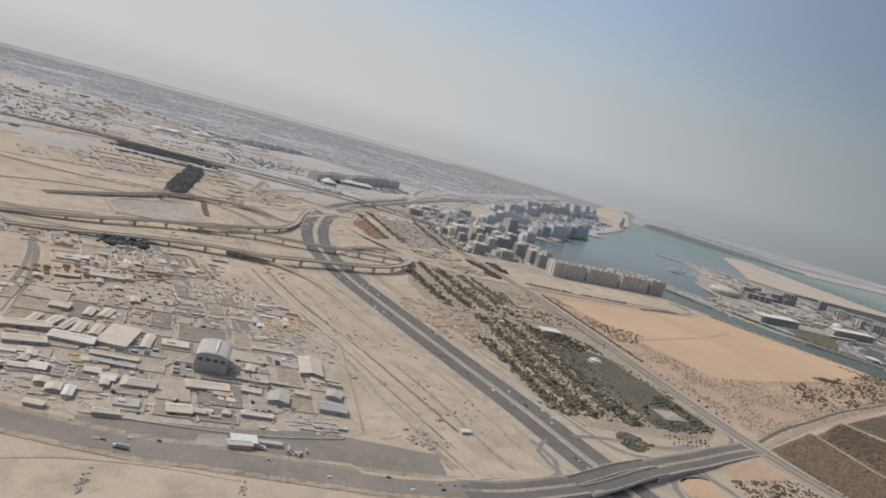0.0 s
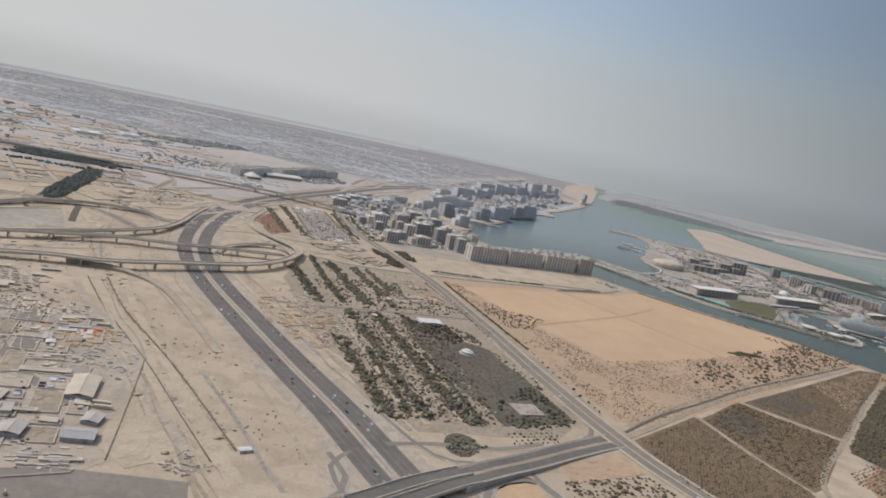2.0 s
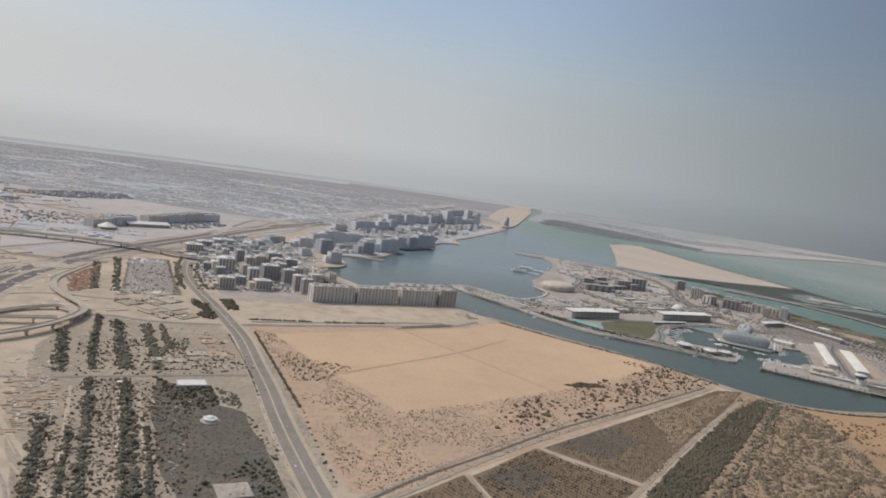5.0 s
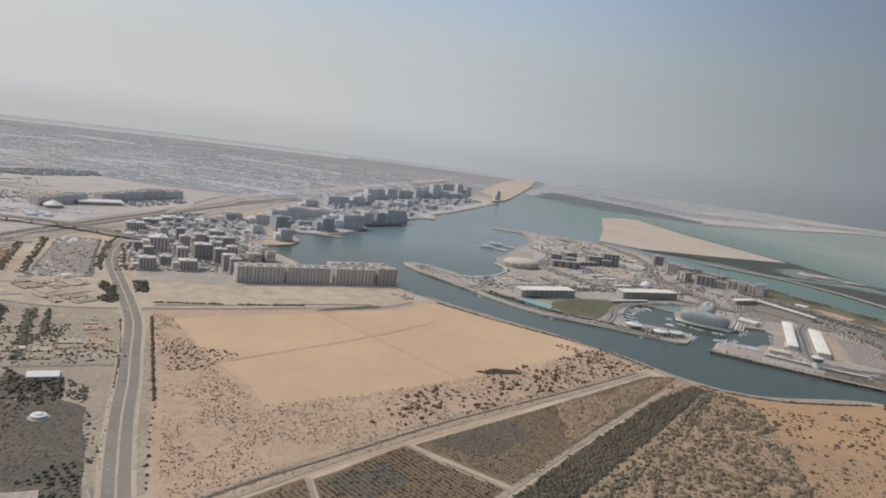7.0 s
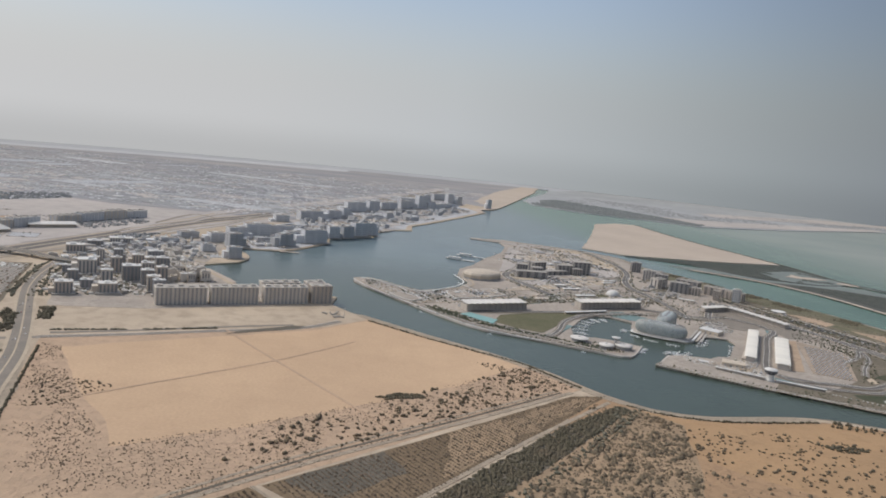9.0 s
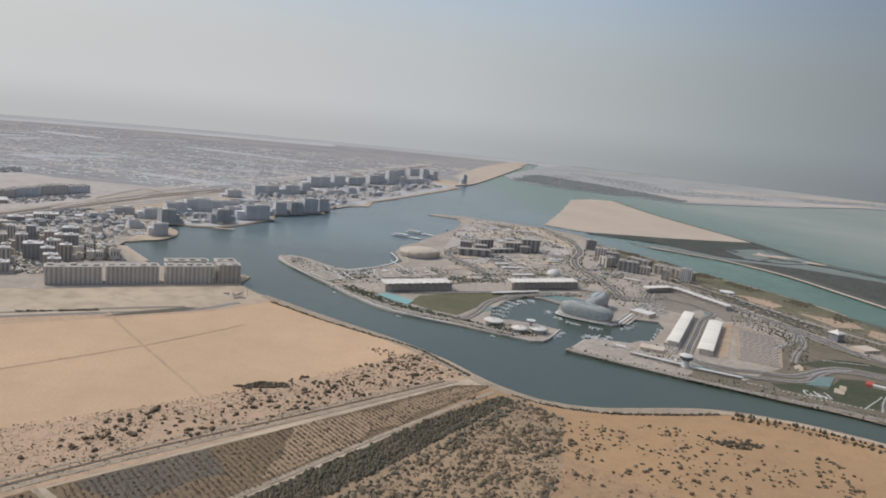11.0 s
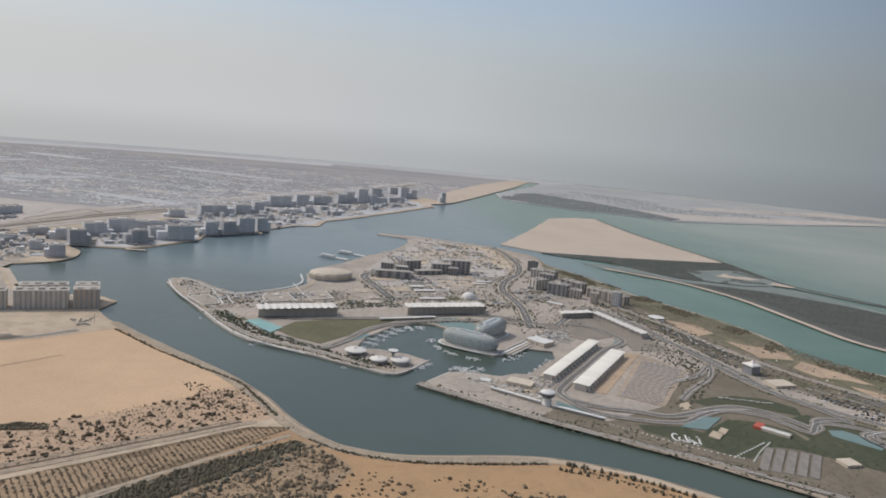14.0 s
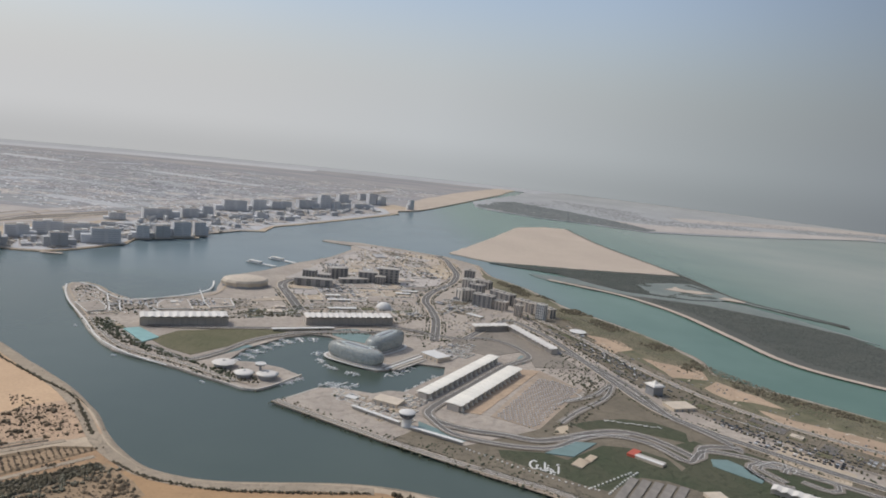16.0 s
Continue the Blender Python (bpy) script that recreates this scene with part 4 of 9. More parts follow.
SHEDS = [(-112.5, 212.5, 14, 4.6, 1.6, 32), (-106, 201.6, 11, 4, 1.5, 30), (-97.5, 212, 12.5, 5.8, 1.5, 12), (-82.9, 208, 13.2, 2.3, 1, 15), (-81, 203, 12.2, 2, 1, 13), (-80.8, 226, 2.6, 12, 1, 14)]
ROOFS = [CREAM, CREAM, GREYROOF, CREAM, BEIGE, CREAM]
for i, row in enumerate(SHEDS):
    shed(*row, ROOFS[(i * 5) % 6])
for x, y, ln, d, t in ((-114, 219, 2.2, 10.8, 10), (-109, 220.6, 2.5, 11.5, 4), (-104.7, 222.6, 2, 11.8, 5), (-101, 222.2, 2.6, 10, 14), (-96.3, 224, 2.6, 9, 14), (-105.8, 238, 2.6, 8, 13), (-101.4, 240.5, 3, 8.6, 9)):
    shed(x, y, ln, d, 0.9, t, CREAM, TAN, "long narrow cabin with a cream sheet roof", True)
for i, row in enumerate([(-114.8, 236, 6, 5, 1.3, 18), (-94, 188, 4.4, 4.4, 1.1, 18), (-84.7, 179, 3.4, 4.1, 1, 23), (-83.5, 168.8, 4.5, 2.2, 0.9, 10), (-68.4, 173.4, 6, 2.4, 1.2, 22), (-68.7, 194.6, 6.8, 4.5, 1.2, 21), (-54, 205, 12, 4.5, 1.2, 24)]):
    shed(*row, ROOFS[(i * 7 + 3) % 6])
for i, row in enumerate([(-54.9, 186, 6.4, 4.9, 1.1, 25), (-49.9, 188, 2.9, 2.1, 1, 17), (-43.8, 191.3, 1.8, 2.1, 1, 10), (-36.6, 195.7, 8.4, 2.2, 1, 18), (-35.4, 176.2, 6, 2.6, 1.3, 26), (-45.6, 218.4, 7.5, 1.2, 0.9, 14), (-38, 222, 6.6, 1.5, 0.9, 18), (-42.6, 210.8, 5.4, 2.8, 1, 12), (-48.1, 227.6, 2.6, 5.8, 1, 12)]):
    shed(*row, ROOFS[(i * 5 + 1) % 6])
for i, row in enumerate([(-34.3, 210, 5.7, 6.7, 1.4, 11), (-18.8, 214.3, 8, 5.8, 1.3, 15), (-20.3, 225, 4.5, 5.8, 1.1, 5)]):
    shed(*row, GREYROOF if i != 1 else BLUEGREY, GREYWALL, "workshop with a weathered grey sheet roof")
for i, row in enumerate([(-32, 243, 7.5, 15.5, 1.3, 16), (-47, 249.8, 14, 2.4, 0.8, 21), (-29.4, 219.2, 4.3, 2.3, 0.9, 12), (-16.9, 201.5, 9.4, 1, 0.6, 23), (-27, 232.5, 4, 1, 0.8, 15), (-130.8, 269, 8.5, 3, 0.9, 34), (-121.9, 280.6, 10.4, 5.2, 1, 30), (-119.7, 343, 10.8, 2.5, 0.8, 38), (-101.8, 354, 7.3, 2.6, 0.8, 32)]):
    shed(*row, ROOFS[(i * 3) % 6])

shed(-88.7, 223, 9, 18, 1.6, 9, CREAM, TAN, "broad flat tan warehouse roof", False)
q = random.Random(41)
for poly, n, turn in (([(-110, 196), (-72, 198), (-70, 178), (-108, 176)], 13, 18), ([(-66, 300), (-50, 296), (-58, 268), (-70, 276)], 5, 25), ([(-146, 300), (-100, 345), (-84, 330), (-126, 280)], 12, 30), ([(-140, 262), (-112, 300), (-96, 262), (-120, 246)], 8, 28)):
    for x, y in spread(poly, n, n):
        shed(x, y, q.uniform(2.6, 6.5), q.uniform(1.8, 3.4), q.uniform(0.7, 1.2), turn + q.choice((0, 90)), q.choice((CREAM, WHITE, GREYROOF, CREAM)), q.choice((TAN, CONCRETE)))

# the tall blue-grey hangar shed
e = thing("hangar_shed", -58.9, 222.5, 0, 13, "tall blue-grey steel hangar with a pale barrel roof", "hangar")
Shape().box(0, 0, 0, 9.6, 13.3, 5.4).ob("wall", BLUEGREY, e)
arc = [(math.sin(radians(a)) * 5.0, 5.4 + (math.cos(radians(a)) - math.cos(radians(78))) * 1.6) for a in range(-78, 79, 12)]
s = Shape()
for y0 in (-6.8, 6.8):
    s.add([(u, y0, z) for u, z in arc] + [(u, y0, z - 0.15) for u, z in reversed(arc)], [tuple(range(2 * len(arc)))])
for k in range(len(arc) - 1):
    (u, z), (w, q) = arc[k], arc[k + 1]
    s.add([(u, -6.8, z), (w, -6.8, q), (w, 6.8, q), (u, 6.8, z)], [(0, 1, 2, 3)])
s.ob("roof", GREYROOF, e)
Shape().add([(u, -6.66, z - 0.02) for u, z in arc], [tuple(range(len(arc)))]).ob("gable", BLUEGREY, e)
Shape().box(0.6, 0, 7.05, 0.7, 11, 0.06).ob("skylight", WHITE, e)
for i in range(4):
    Shape().box(-3.3 + 2.2 * i, -6.69, 3.9, 1.5, 0.08, 0.9).ob("window", SHADEGLASS, e)
Shape().box(0, -6.7, 0, 5.2, 0.1, 2.6).ob("door", GREYWALL, e)

# yard walls and fences
for k, line in enumerate([[(-12, 197), (-36, 183), (-74, 171)], [(-8, 206), (-17, 240), (-27, 276)], [(-70, 209), (-66, 232), (-62, 240)], [(-94, 322), (-128, 258)], [(-80, 300), (-62, 262), (-52, 256)]]):
    w = Shape().ribbon(smooth_line(line, 5), 0.25, 0.45, 0.45).ob("yard_wall", TAN if k != 1 else TRACK)
    tagged(w, "low dusty concrete boundary wall round the yard", "wall", "yard walls")


# ---- vehicles and containers ----
def car(x, y, z, turn, paint, label):
    e = thing("car", x, y, z, turn, label, "car", "cars on the roads")
    b = Shape().box(0, 0, 0.0, 1.95, 0.8, 0.46, 0, 0.96).box(0.0, 0, 0.46, 1.2, 0.72, 0.24, 0, 0.8)
    b.ob("body", paint, e)
    Shape().box(0.0, 0, 0.48, 1.1, 0.745, 0.16, 0, 0.86).ob("window", SHADEGLASS, e)
    return e


def truck(x, y, z, turn, box, label):
    e = thing("truck", x, y, z, turn, label, "truck", "trucks in the yard")
    e.scale = (0.72, 0.72, 0.72)
    Shape().box(-0.5, 0, 0.45, 4.0, 1.0, 1.1).ob("cargo_box", box, e)
    Shape().box(2.0, 0, 0.3, 0.9, 0.95, 0.95, 0, 0.92).ob("cab", CAR_W, e)
    Shape().box(0, 0, 0.25, 4.9, 0.8, 0.16).ob("chassis", BLACK, e)
    for u in (-1.9, -1.3, 1.9):
        for w in (-0.42, 0.42):
            o = Shape().lathe(0, 0, 0, [(0.22, -0.09), (0.24, 0), (0.22, 0.09)], 8).ob("wheel", BLACK, e)
            o.matrix_basis = pose(u, w, 0.24, 90, 0, 0)
    return e


rv = random.Random(8)
PAINTS = [(CAR_W, "small white car on the grey road"), (CAR_D, "small dark car on the grey road"), (CAR_S, "small silver car on the grey road"), (CAR_R, "small red car on the grey road")]
protos = [car(0, -200, 0.2, 0, p, t) for p, t in PAINTS]
lane_pts = smooth_line(HWY[:13], 2.0)
spots = []
for k in range(110):
    i = rv.randrange(4, len(lane_pts) - 2)
    a, b = Vector(lane_pts[i - 1]), Vector(lane_pts[i + 1])
    d = (b - a).normalized()
    side = rv.choice((-1, 1))
    off = side * rv.choice((3.2, 4.8, 6.4, 8.0))
    p = Vector(lane_pts[i]) + Vector((-d.y, d.x)) * off
    spots.append((p.x, p.y, math.degrees(math.atan2(d.y, d.x)) + (180 if side > 0 else 0), 0.17))
for line, zz, n in ((ROAD_B, 0.16, 26), ([(-67, 162), (-19, 173), (10, 182), (33, 194), (52, 210), (72, 232), (95, 256)], 0.19, 22)):
    pts = smooth_line(line, 2.0)
    for k in range(n):
        i = rv.randrange(2, len(pts) - 2)
        a, b = Vector(pts[i - 1]), Vector(pts[i + 1])
        d = (b - a).normalized()
        side = rv.choice((-1, 1))
        p = Vector(pts[i]) + Vector((-d.y, d.x)) * side * rv.choice((1.4, 2.6))
        spots.append((p.x, p.y, math.degrees(math.atan2(d.y, d.x)), zz))
for k, (x, y, a, zz) in enumerate(spots):
    src = protos[rv.choice((0, 0, 0, 1, 1, 2, 2, 3))]
    if k < 4:
        protos[k].matrix_basis = pose(x, y, zz, 0, 0, a) @ Matrix.Scale(0.8, 4)
    else:
        copy_thing(src, pose(x, y, zz, 0, 0, a) @ Matrix.Scale(0.8, 4))
tp = truck(-58, 160, 0.18, 190, GREYWALL, "grey box truck on the dusty cross road")
for x, y, a in ((-31, 178, 14), (-24, 181, 100)):
    copy_thing(tp, pose(x, y, 0.1, 0, 0, a))
cp = thing("shipping_container", -50, 262, 0, 25, "ribbed steel shipping container on yard dust", "container", "containers in the yard")
Shape().box(0, 0, 0.08, 5.0, 1.0, 1.05).ob("body", CREAM, cp)
for i in range(10):
    Shape().box(-2.25 + 0.5 * i, 0, 0.1, 0.1, 1.08, 1.0).ob("rib", TAN, cp)
for x, y, a in [(-118, 300, 28), (-113, 303, 28), (-108, 306, 28), (-103, 309, 28), (-97, 286, 120), (-94, 281, 120), (-91, 276, 120), (-85, 262, 25), (-79, 265, 25), (-73, 268, 25), (-23, 236, 14), (-21.5, 233.5, 14), (-62, 300, 20), (-57, 303, 20), (-52, 299, 22)]:
    copy_thing(cp, pose(x, y, 0, 0, 0, a + rv.uniform(-3, 3)))


def clutter(name, poly, n, material, low, high, tall, seed, label, keep=None, turn=20):
    r = random.Random(seed)
    rows = [(x, y, 0.0, r.uniform(low, high), r.uniform(low * 0.35, high * 0.35), r.uniform(0.15, tall), turn + r.choice((0, 90)) + r.uniform(-8, 8)) for x, y in spread(poly, n, seed, keep)]
    return tagged(blocks(name, rows, material), label, "clutter")


YARD_W = [(-165, 262), (-128, 262), (-96, 322), (-66, 316), (-70, 250), (-78, 240), (-120, 235), (-150, 250)]
YARD_E = [(-66, 315), (-42, 296), (-30, 279), (-20, 246), (-36, 262), (-55, 256), (-66, 262)]
YARD_S = [(-115, 198), (-60, 200), (-40, 204), (-14, 210), (-12, 198), (-40, 186), (-74, 174), (-110, 170)]
YARD_N = [(-160, 330), (-130, 350), (-100, 345), (-75, 330), (-92, 318), (-128, 275)]
for k, (poly, n) in enumerate(((YARD_W, 300), (YARD_E, 130), (YARD_S, 190), (YARD_N, 190))):
    clutter("yard_clutter", poly, n // 2, (CREAM, TAN, CREAM, CREAM)[k], 0.6, 3.0, 0.5, 60 + k, "pale crates, cabins and parts lying about the yard", patchy(0.06, -0.25, k))
    clutter("yard_clutter", poly, n, (RUST, GREYWALL, GRANDWALL, TAN)[k], 0.5, 2.2, 0.5, 70 + k, "dark machinery and scrap lying about the yard", patchy(0.06, -0.2, k + 5))
    clutter("yard_clutter", poly, n // 2, (RUST, GREYROOF, GREYROOF, RUST)[k], 0.5, 2.2, 0.5, 80 + k, "grey and rusty steel stock lying about the yard", patchy(0.06, -0.25, k + 9))
# stock laid out in rows
for k, (poly, turn, gap, m, hh) in enumerate((([(-150, 262), (-128, 266), (-106, 304), (-126, 312)], 28, 3.4, RUST, 0.5), ([(-104, 262), (-84, 258), (-72, 296), (-92, 306)], 28, 3.2, GRANDWALL, 0.5), ([(-100, 308), (-70, 312), (-66, 300), (-90, 284)], 118, 3.0, CREAM, 0.7), ([(-112, 200), (-88, 196), (-84, 186), (-110, 180)], 15, 2.8, GREYROOF, 0.6), ([(-150, 330), (-112, 345), (-90, 330), (-122, 306)], 32, 3.6, TAN, 0.6), ([(-30, 200), (-16, 205), (-14, 199), (-28, 193)], 20, 2.4, GRANDWALL, 0.5), ([(-64, 262), (-46, 270), (-44, 262), (-58, 254)], 24, 2.6, CREAM, 0.5), ([(-60, 244), (-38, 254), (-36, 246), (-56, 238)], 18, 3.0, GREYROOF, 0.4))):
    q = random.Random(300 + k)
    rows = [(x, y, 0, q.uniform(1.2, 3.0), q.uniform(0.5, 1.1), hh * q.uniform(0.5, 1.3), turn) for x, y in fill(poly, gap, 0.08, turn, q, 1.7) if q.random() < 0.72]
    tagged(blocks("stock_rows", rows, m), "stock and parts laid in rows in the yard", "stock")
clutter("timber_stacks", [(-64, 285), (-48, 300), (-40, 288), (-52, 268)], 110, TIMBER, 1.5, 4.0, 0.5, 91, "stacks of yellow timber in the yard", turn=28)
clutter("red_machines", [(-58, 290), (-50, 294), (-48, 284), (-54, 280)], 34, RED, 0.8, 2.4, 0.9, 92, "red painted plant parts in the yard", turn=28)
clutter("scrap_heap", [(4, 208), (14, 204), (18, 214), (8, 220)], 60, GRANDWALL, 0.3, 1.3, 0.6, 93, "dark scrap heap on pale sand")
clutter("scrap_heap", [(-200, 420), (-110, 420), (-80, 370), (-110, 350), (-150, 370)], 170, GREYWALL, 0.5, 2.2, 0.6, 94, "grey spoil and stores beside the works road", patchy(0.05, -0.1, 3))
clutter("spoil", [(-35, 345), (-5, 300), (30, 250), (40, 225), (20, 225), (-10, 270), (-50, 330)], 70, RUST, 0.3, 1.2, 0.3, 95, "small brown heaps on sand", patchy(0.07, 0.0, 3))
# hut and pale heaps on the sand beside the highway
shed(22, 226, 3.4, 1.6, 0.8, 35, WHITE, WHITE, "small white site hut on bare sand")

# site cabins and parking beside the cross road
shed(-35, 178.5, 6.4, 4.2, 1.5, 22, WHITE, CONCRETE, "white flat-roofed office beside the cross road", False)
shed(-29, 181.5, 6.0, 1.4, 0.9, 20, GREYROOF, TAN, "long open shade beside the office", False)
patch("ground_lot", [(-46, 177), (-40, 181), (-38, 174), (-45, 171)], PAVED, "fenced parking lot beside the road", 0.2, lift=0.2)
clutter("site_plant", [(-25, 178), (-20, 180), (-19, 184), (-24, 182)], 16, GRANDWALL, 0.5, 1.8, 1.2, 190, "grey site plant beside the road")
clutter("fence_stores", [(-60, 150), (-58.5, 150), (-56.5, 139), (-58, 139)], 22, GRANDWALL, 0.4, 1.2, 0.5, 191, "dark stores along a plot line")
clutter("fence_stores", [(-30, 161), (-28.6, 161), (-26.4, 152), (-28, 152)], 14, GRANDWALL, 0.4, 1.2, 0.5, 192, "dark stores along a plot line")
patch("ground_pale_yard", [(-18, 246), (0, 238), (9, 218), (-3, 204), (-15, 213)], PALEFLAT, "pale bulldozed sand", 2.0)
road("road_dirt", [(-76, 144), (-67, 150), (-49, 157), (-30, 161)], 1.2, PALEFLAT, "pale track along the cross road", 0.12)
road("road_ramp", [(-16, 180), (-8, 183), (-4, 181), (6, 184), (16, 189), (30, 199)], 1.6, PALEFLAT, "pale slip lane beside the cross road", 0.21)
road("road_dirt", [(-86, 361), (-59, 323), (-26, 276), (-7, 243), (15, 222), (30, 200)], 5.0, PALEFLAT, "broad pale graded track", 0.135)


# ---- flyovers and ramps ----
def flyover(name, line, zs, width, label, every=14.0, step=5.0, surface=DUST):
    """A raised road: deck, two parapets, a pier at each stretch."""
    pts3 = smooth_line([(x, y, z) for (x, y), z in zip(line, zs)], step)
    pts, hs = [(p[0], p[1]) for p in pts3], [p[2] for p in pts3]
    e = thing(name, 0, 0, 0, 0, label, "flyover", "flyovers at the interchange")
    Shape().ribbon(pts, width, hs, 0.55).ob("deck", BRIDGE, e)
    Shape().ribbon(pts, width - 0.9, [h + 0.03 for h in hs]).ob("roadway", surface, e)
    for side in (-1, 1):
        Shape().ribbon(pts, 0.25, [h + 0.5 for h in hs], 0.5, side * (width / 2 - 0.12)).ob("parapet", BRIDGE, e)
    run = 0.0
    for i in range(1, len(pts)):
        run += math.hypot(pts[i][0] - pts[i - 1][0], pts[i][1] - pts[i - 1][1])
        if run > every and hs[i] > 1.2:
            run = 0.0
            a = math.degrees(math.atan2(pts[i][1] - pts[i - 1][1], pts[i][0] - pts[i - 1][0]))
            p = Shape().box(0, 0, 0, 0.8, 1.6, hs[i] - 0.5).box(0, 0, hs[i] - 1.0, 1.0, width * 0.8, 0.48).ob("pier", BRIDGE, e)
            p.matrix_basis = pose(pts[i][0], pts[i][1], 0, 0, 0, a)
    return e


flyover("flyover", [(-215, 300), (-180, 318), (-150, 340), (-128, 357), (-108, 368), (-86, 377), (-62, 400), (-35, 427), (-22, 454), (-19, 486), (-27, 508), (-44, 526), (-64, 551), (-75, 583), (-78, 640)], [0.3, 0.8, 2, 2.8, 3.4, 3.6, 3.6, 3.6, 3.6, 3.2, 2.6, 1.8, 1.0, 0.4, 0.25], 4.4, "pale concrete flyover curving over the highway")
flyover("flyover", [(-205, 330), (-185, 345), (-166, 365), (-149, 389), (-131, 406), (-106, 428), (-77, 441), (-58, 454), (-40, 463), (-24, 471)], [0.6, 1.6, 2.6, 3.3, 3.4, 3.4, 3.4, 3.4, 3.3, 3.2], 3.8, "pale concrete ramp bridging the highway")
flyover("flyover", [(-140, 400), (-122, 428), (-108, 456), (-101, 482), (-102, 515), (-107, 550), (-111, 592)], [3.3, 3.2, 2.8, 2.2, 1.4, 0.7, 0.25], 3.6, "pale concrete ramp curving down to the highway")
flyover("flyover", [(-20.5, 478), (-26, 492), (-37, 499), (-51, 488), (-59, 470), (-57, 450), (-47, 426)], [3.3, 2.8, 2.2, 1.4, 0.8, 0.4, 0.25], 3.4, "pale loop ramp descending beside the highway", 12.0)
flyover("flyover", [(-214, 397), (-194, 440), (-180, 484), (-155, 511), (-129, 518), (-110, 510)], [0.4, 1.4, 2.0, 2.0, 1.4, 0.3], 4.0, "dark-edged road viaduct beside the drying basin", 16.0, 5.0, OLDROAD)
ramp3 = smooth_line([(-104, 371, 2.2), (-97, 374.5, 2.0), (-88, 376, 1.7), (-70, 373, 1.1), (-52, 360, 0.6), (-28, 327, 0.25), (-8, 297, 0.22)], 5)
o = Shape().ribbon([p[:2] for p in ramp3], 4.0, [p[2] for p in ramp3], 2.8).ob("road_embankment", TRACK)
tagged(o, "slip road descending an earth bank to the highway", "road", kind="structure")
o = Shape().ribbon([p[:2] for p in ramp3], 2.8, [p[2] + 0.03 for p in ramp3], 0.02).ob("road_carriageway", DUST)
tagged(o, "dusty carriageway of the slip road", "road", kind="structure")
road("road_yard", [(-140, 362), (-124, 338), (-108, 316), (-87, 290), (-69, 263), (-52, 246), (-30, 232)], 3.6, OLDROAD, "dusty grey road through the industrial yard", 0.3, shoulder=1.2, shoulder_mat=DUST)
road("road_ramp", [(-20, 494), (-8, 500), (17, 500), (46, 510), (66, 520)], 4.2, OLDROAD, "grey link road to the avenue", 0.17, shoulder=1.5, shoulder_mat=PALEFLAT)
road("road_ramp", [(-330, 340), (-250, 330), (-173, 338), (-120, 372)], 4, OLDROAD, "grey approach road", 0.16, shoulder=2, shoulder_mat=PALEFLAT)
road("road_ramp", [(-190, 318), (-162, 300), (-143, 268), (-127, 234), (-116, 204), (-108, 170)], 2.6, OLDROAD, "grey curved yard road with pale edges", 0.15, shoulder=1.6, shoulder_mat=PALEFLAT)
road("road_ramp", [(-200, 330), (-172, 312), (-150, 276), (-134, 236), (-124, 204)], 2.0, OLDROAD, "grey curved yard road with pale edges", 0.155, shoulder=1.0, shoulder_mat=PALEFLAT)
# the cross road climbs over the highway on two decks between earth banks
for line, zs in (([(22, 187), (34, 193), (48, 202), (60, 211)], [0.16, 0.3, 1.2, 1.95]), ([(81, 232), (93, 245), (106, 258), (120, 273), (134, 287), (142, 294)], [1.95, 1.6, 1.1, 0.6, 0.25, 0.14])):
    pts3 = smooth_line([(x, y, z) for (x, y), z in zip(line, zs)], 4)
    flatline, hs = [(q3[0], q3[1]) for q3 in pts3], [q3[2] for q3 in pts3]
    o = Shape().ribbon(flatline, 10.2, hs, 2.2).ob("road_embankment", TRACK)
    tagged(o, "dusty grey road climbing an earth bank to the bridge", "road", kind="structure")
    for off in (-2.45, 2.45):
        o = Shape().ribbon(flatline, 3.3, [h + 0.03 for h in hs], 0.02, off).ob("road_carriageway", ASPHALT)
        tagged(o, "grey carriageway of the climbing cross road", "road", kind="structure")
    for off in (-5.0, 5.0):
        o = Shape().ribbon(flatline, 0.4, [h + 0.12 for h in hs], 2.2, off).ob("road_edge", CONCRETE)
        tagged(o, "pale sandy edge of the climbing road", "road", kind="structure")
for line in ([(54, 208), (61, 215.5), (69.5, 225), (77, 232.5), (83.5, 239)], [(58, 204.5), (66, 212), (75, 222), (83, 231), (88.5, 236.5)]):
    flyover("flyover", line, [1.7, 2.0, 2.15, 2.1, 1.8], 5.0, "dusty concrete bridge carrying the cross road over the highway", 10.0, 4.0, ASPHALT)
road("road_ramp", [(93, 214), (91, 229), (92, 235), (96.5, 241), (103, 245.5), (108.5, 245.5), (112.5, 240), (116, 232), (122, 220)], 2.4, OLDROAD, "grey loop ramp at the cross road", 0.17, shoulder=0.8, shoulder_mat=CONCRETE)
road("road_ramp", [(8, 184), (30, 195), (43, 203), (48, 208), (51, 215), (51, 224), (44, 236)], 1.8, OLDROAD, "pale loop ramp beside the highway", 0.2, shoulder=0.7, shoulder_mat=CONCRETE)
road("road_ramp", [(52, 278), (68, 256), (75, 249.5), (82, 248), (91, 251), (104, 262)], 1.6, OLDROAD, "grey slip road from the highway to the cross road", 0.19, shoulder=0.7, shoulder_mat=CONCRETE)
road("road_ramp", [(60, 250), (76, 258), (96, 264), (112, 276)], 2.4, OLDROAD, "grey slip road", 0.165, shoulder=0.8, shoulder_mat=PALEFLAT)
road("road_ramp", [(50, 240), (46, 228), (52, 214)], 1.6, OLDROAD, "pale slip road", 0.165, shoulder=0.6, shoulder_mat=CONCRETE)
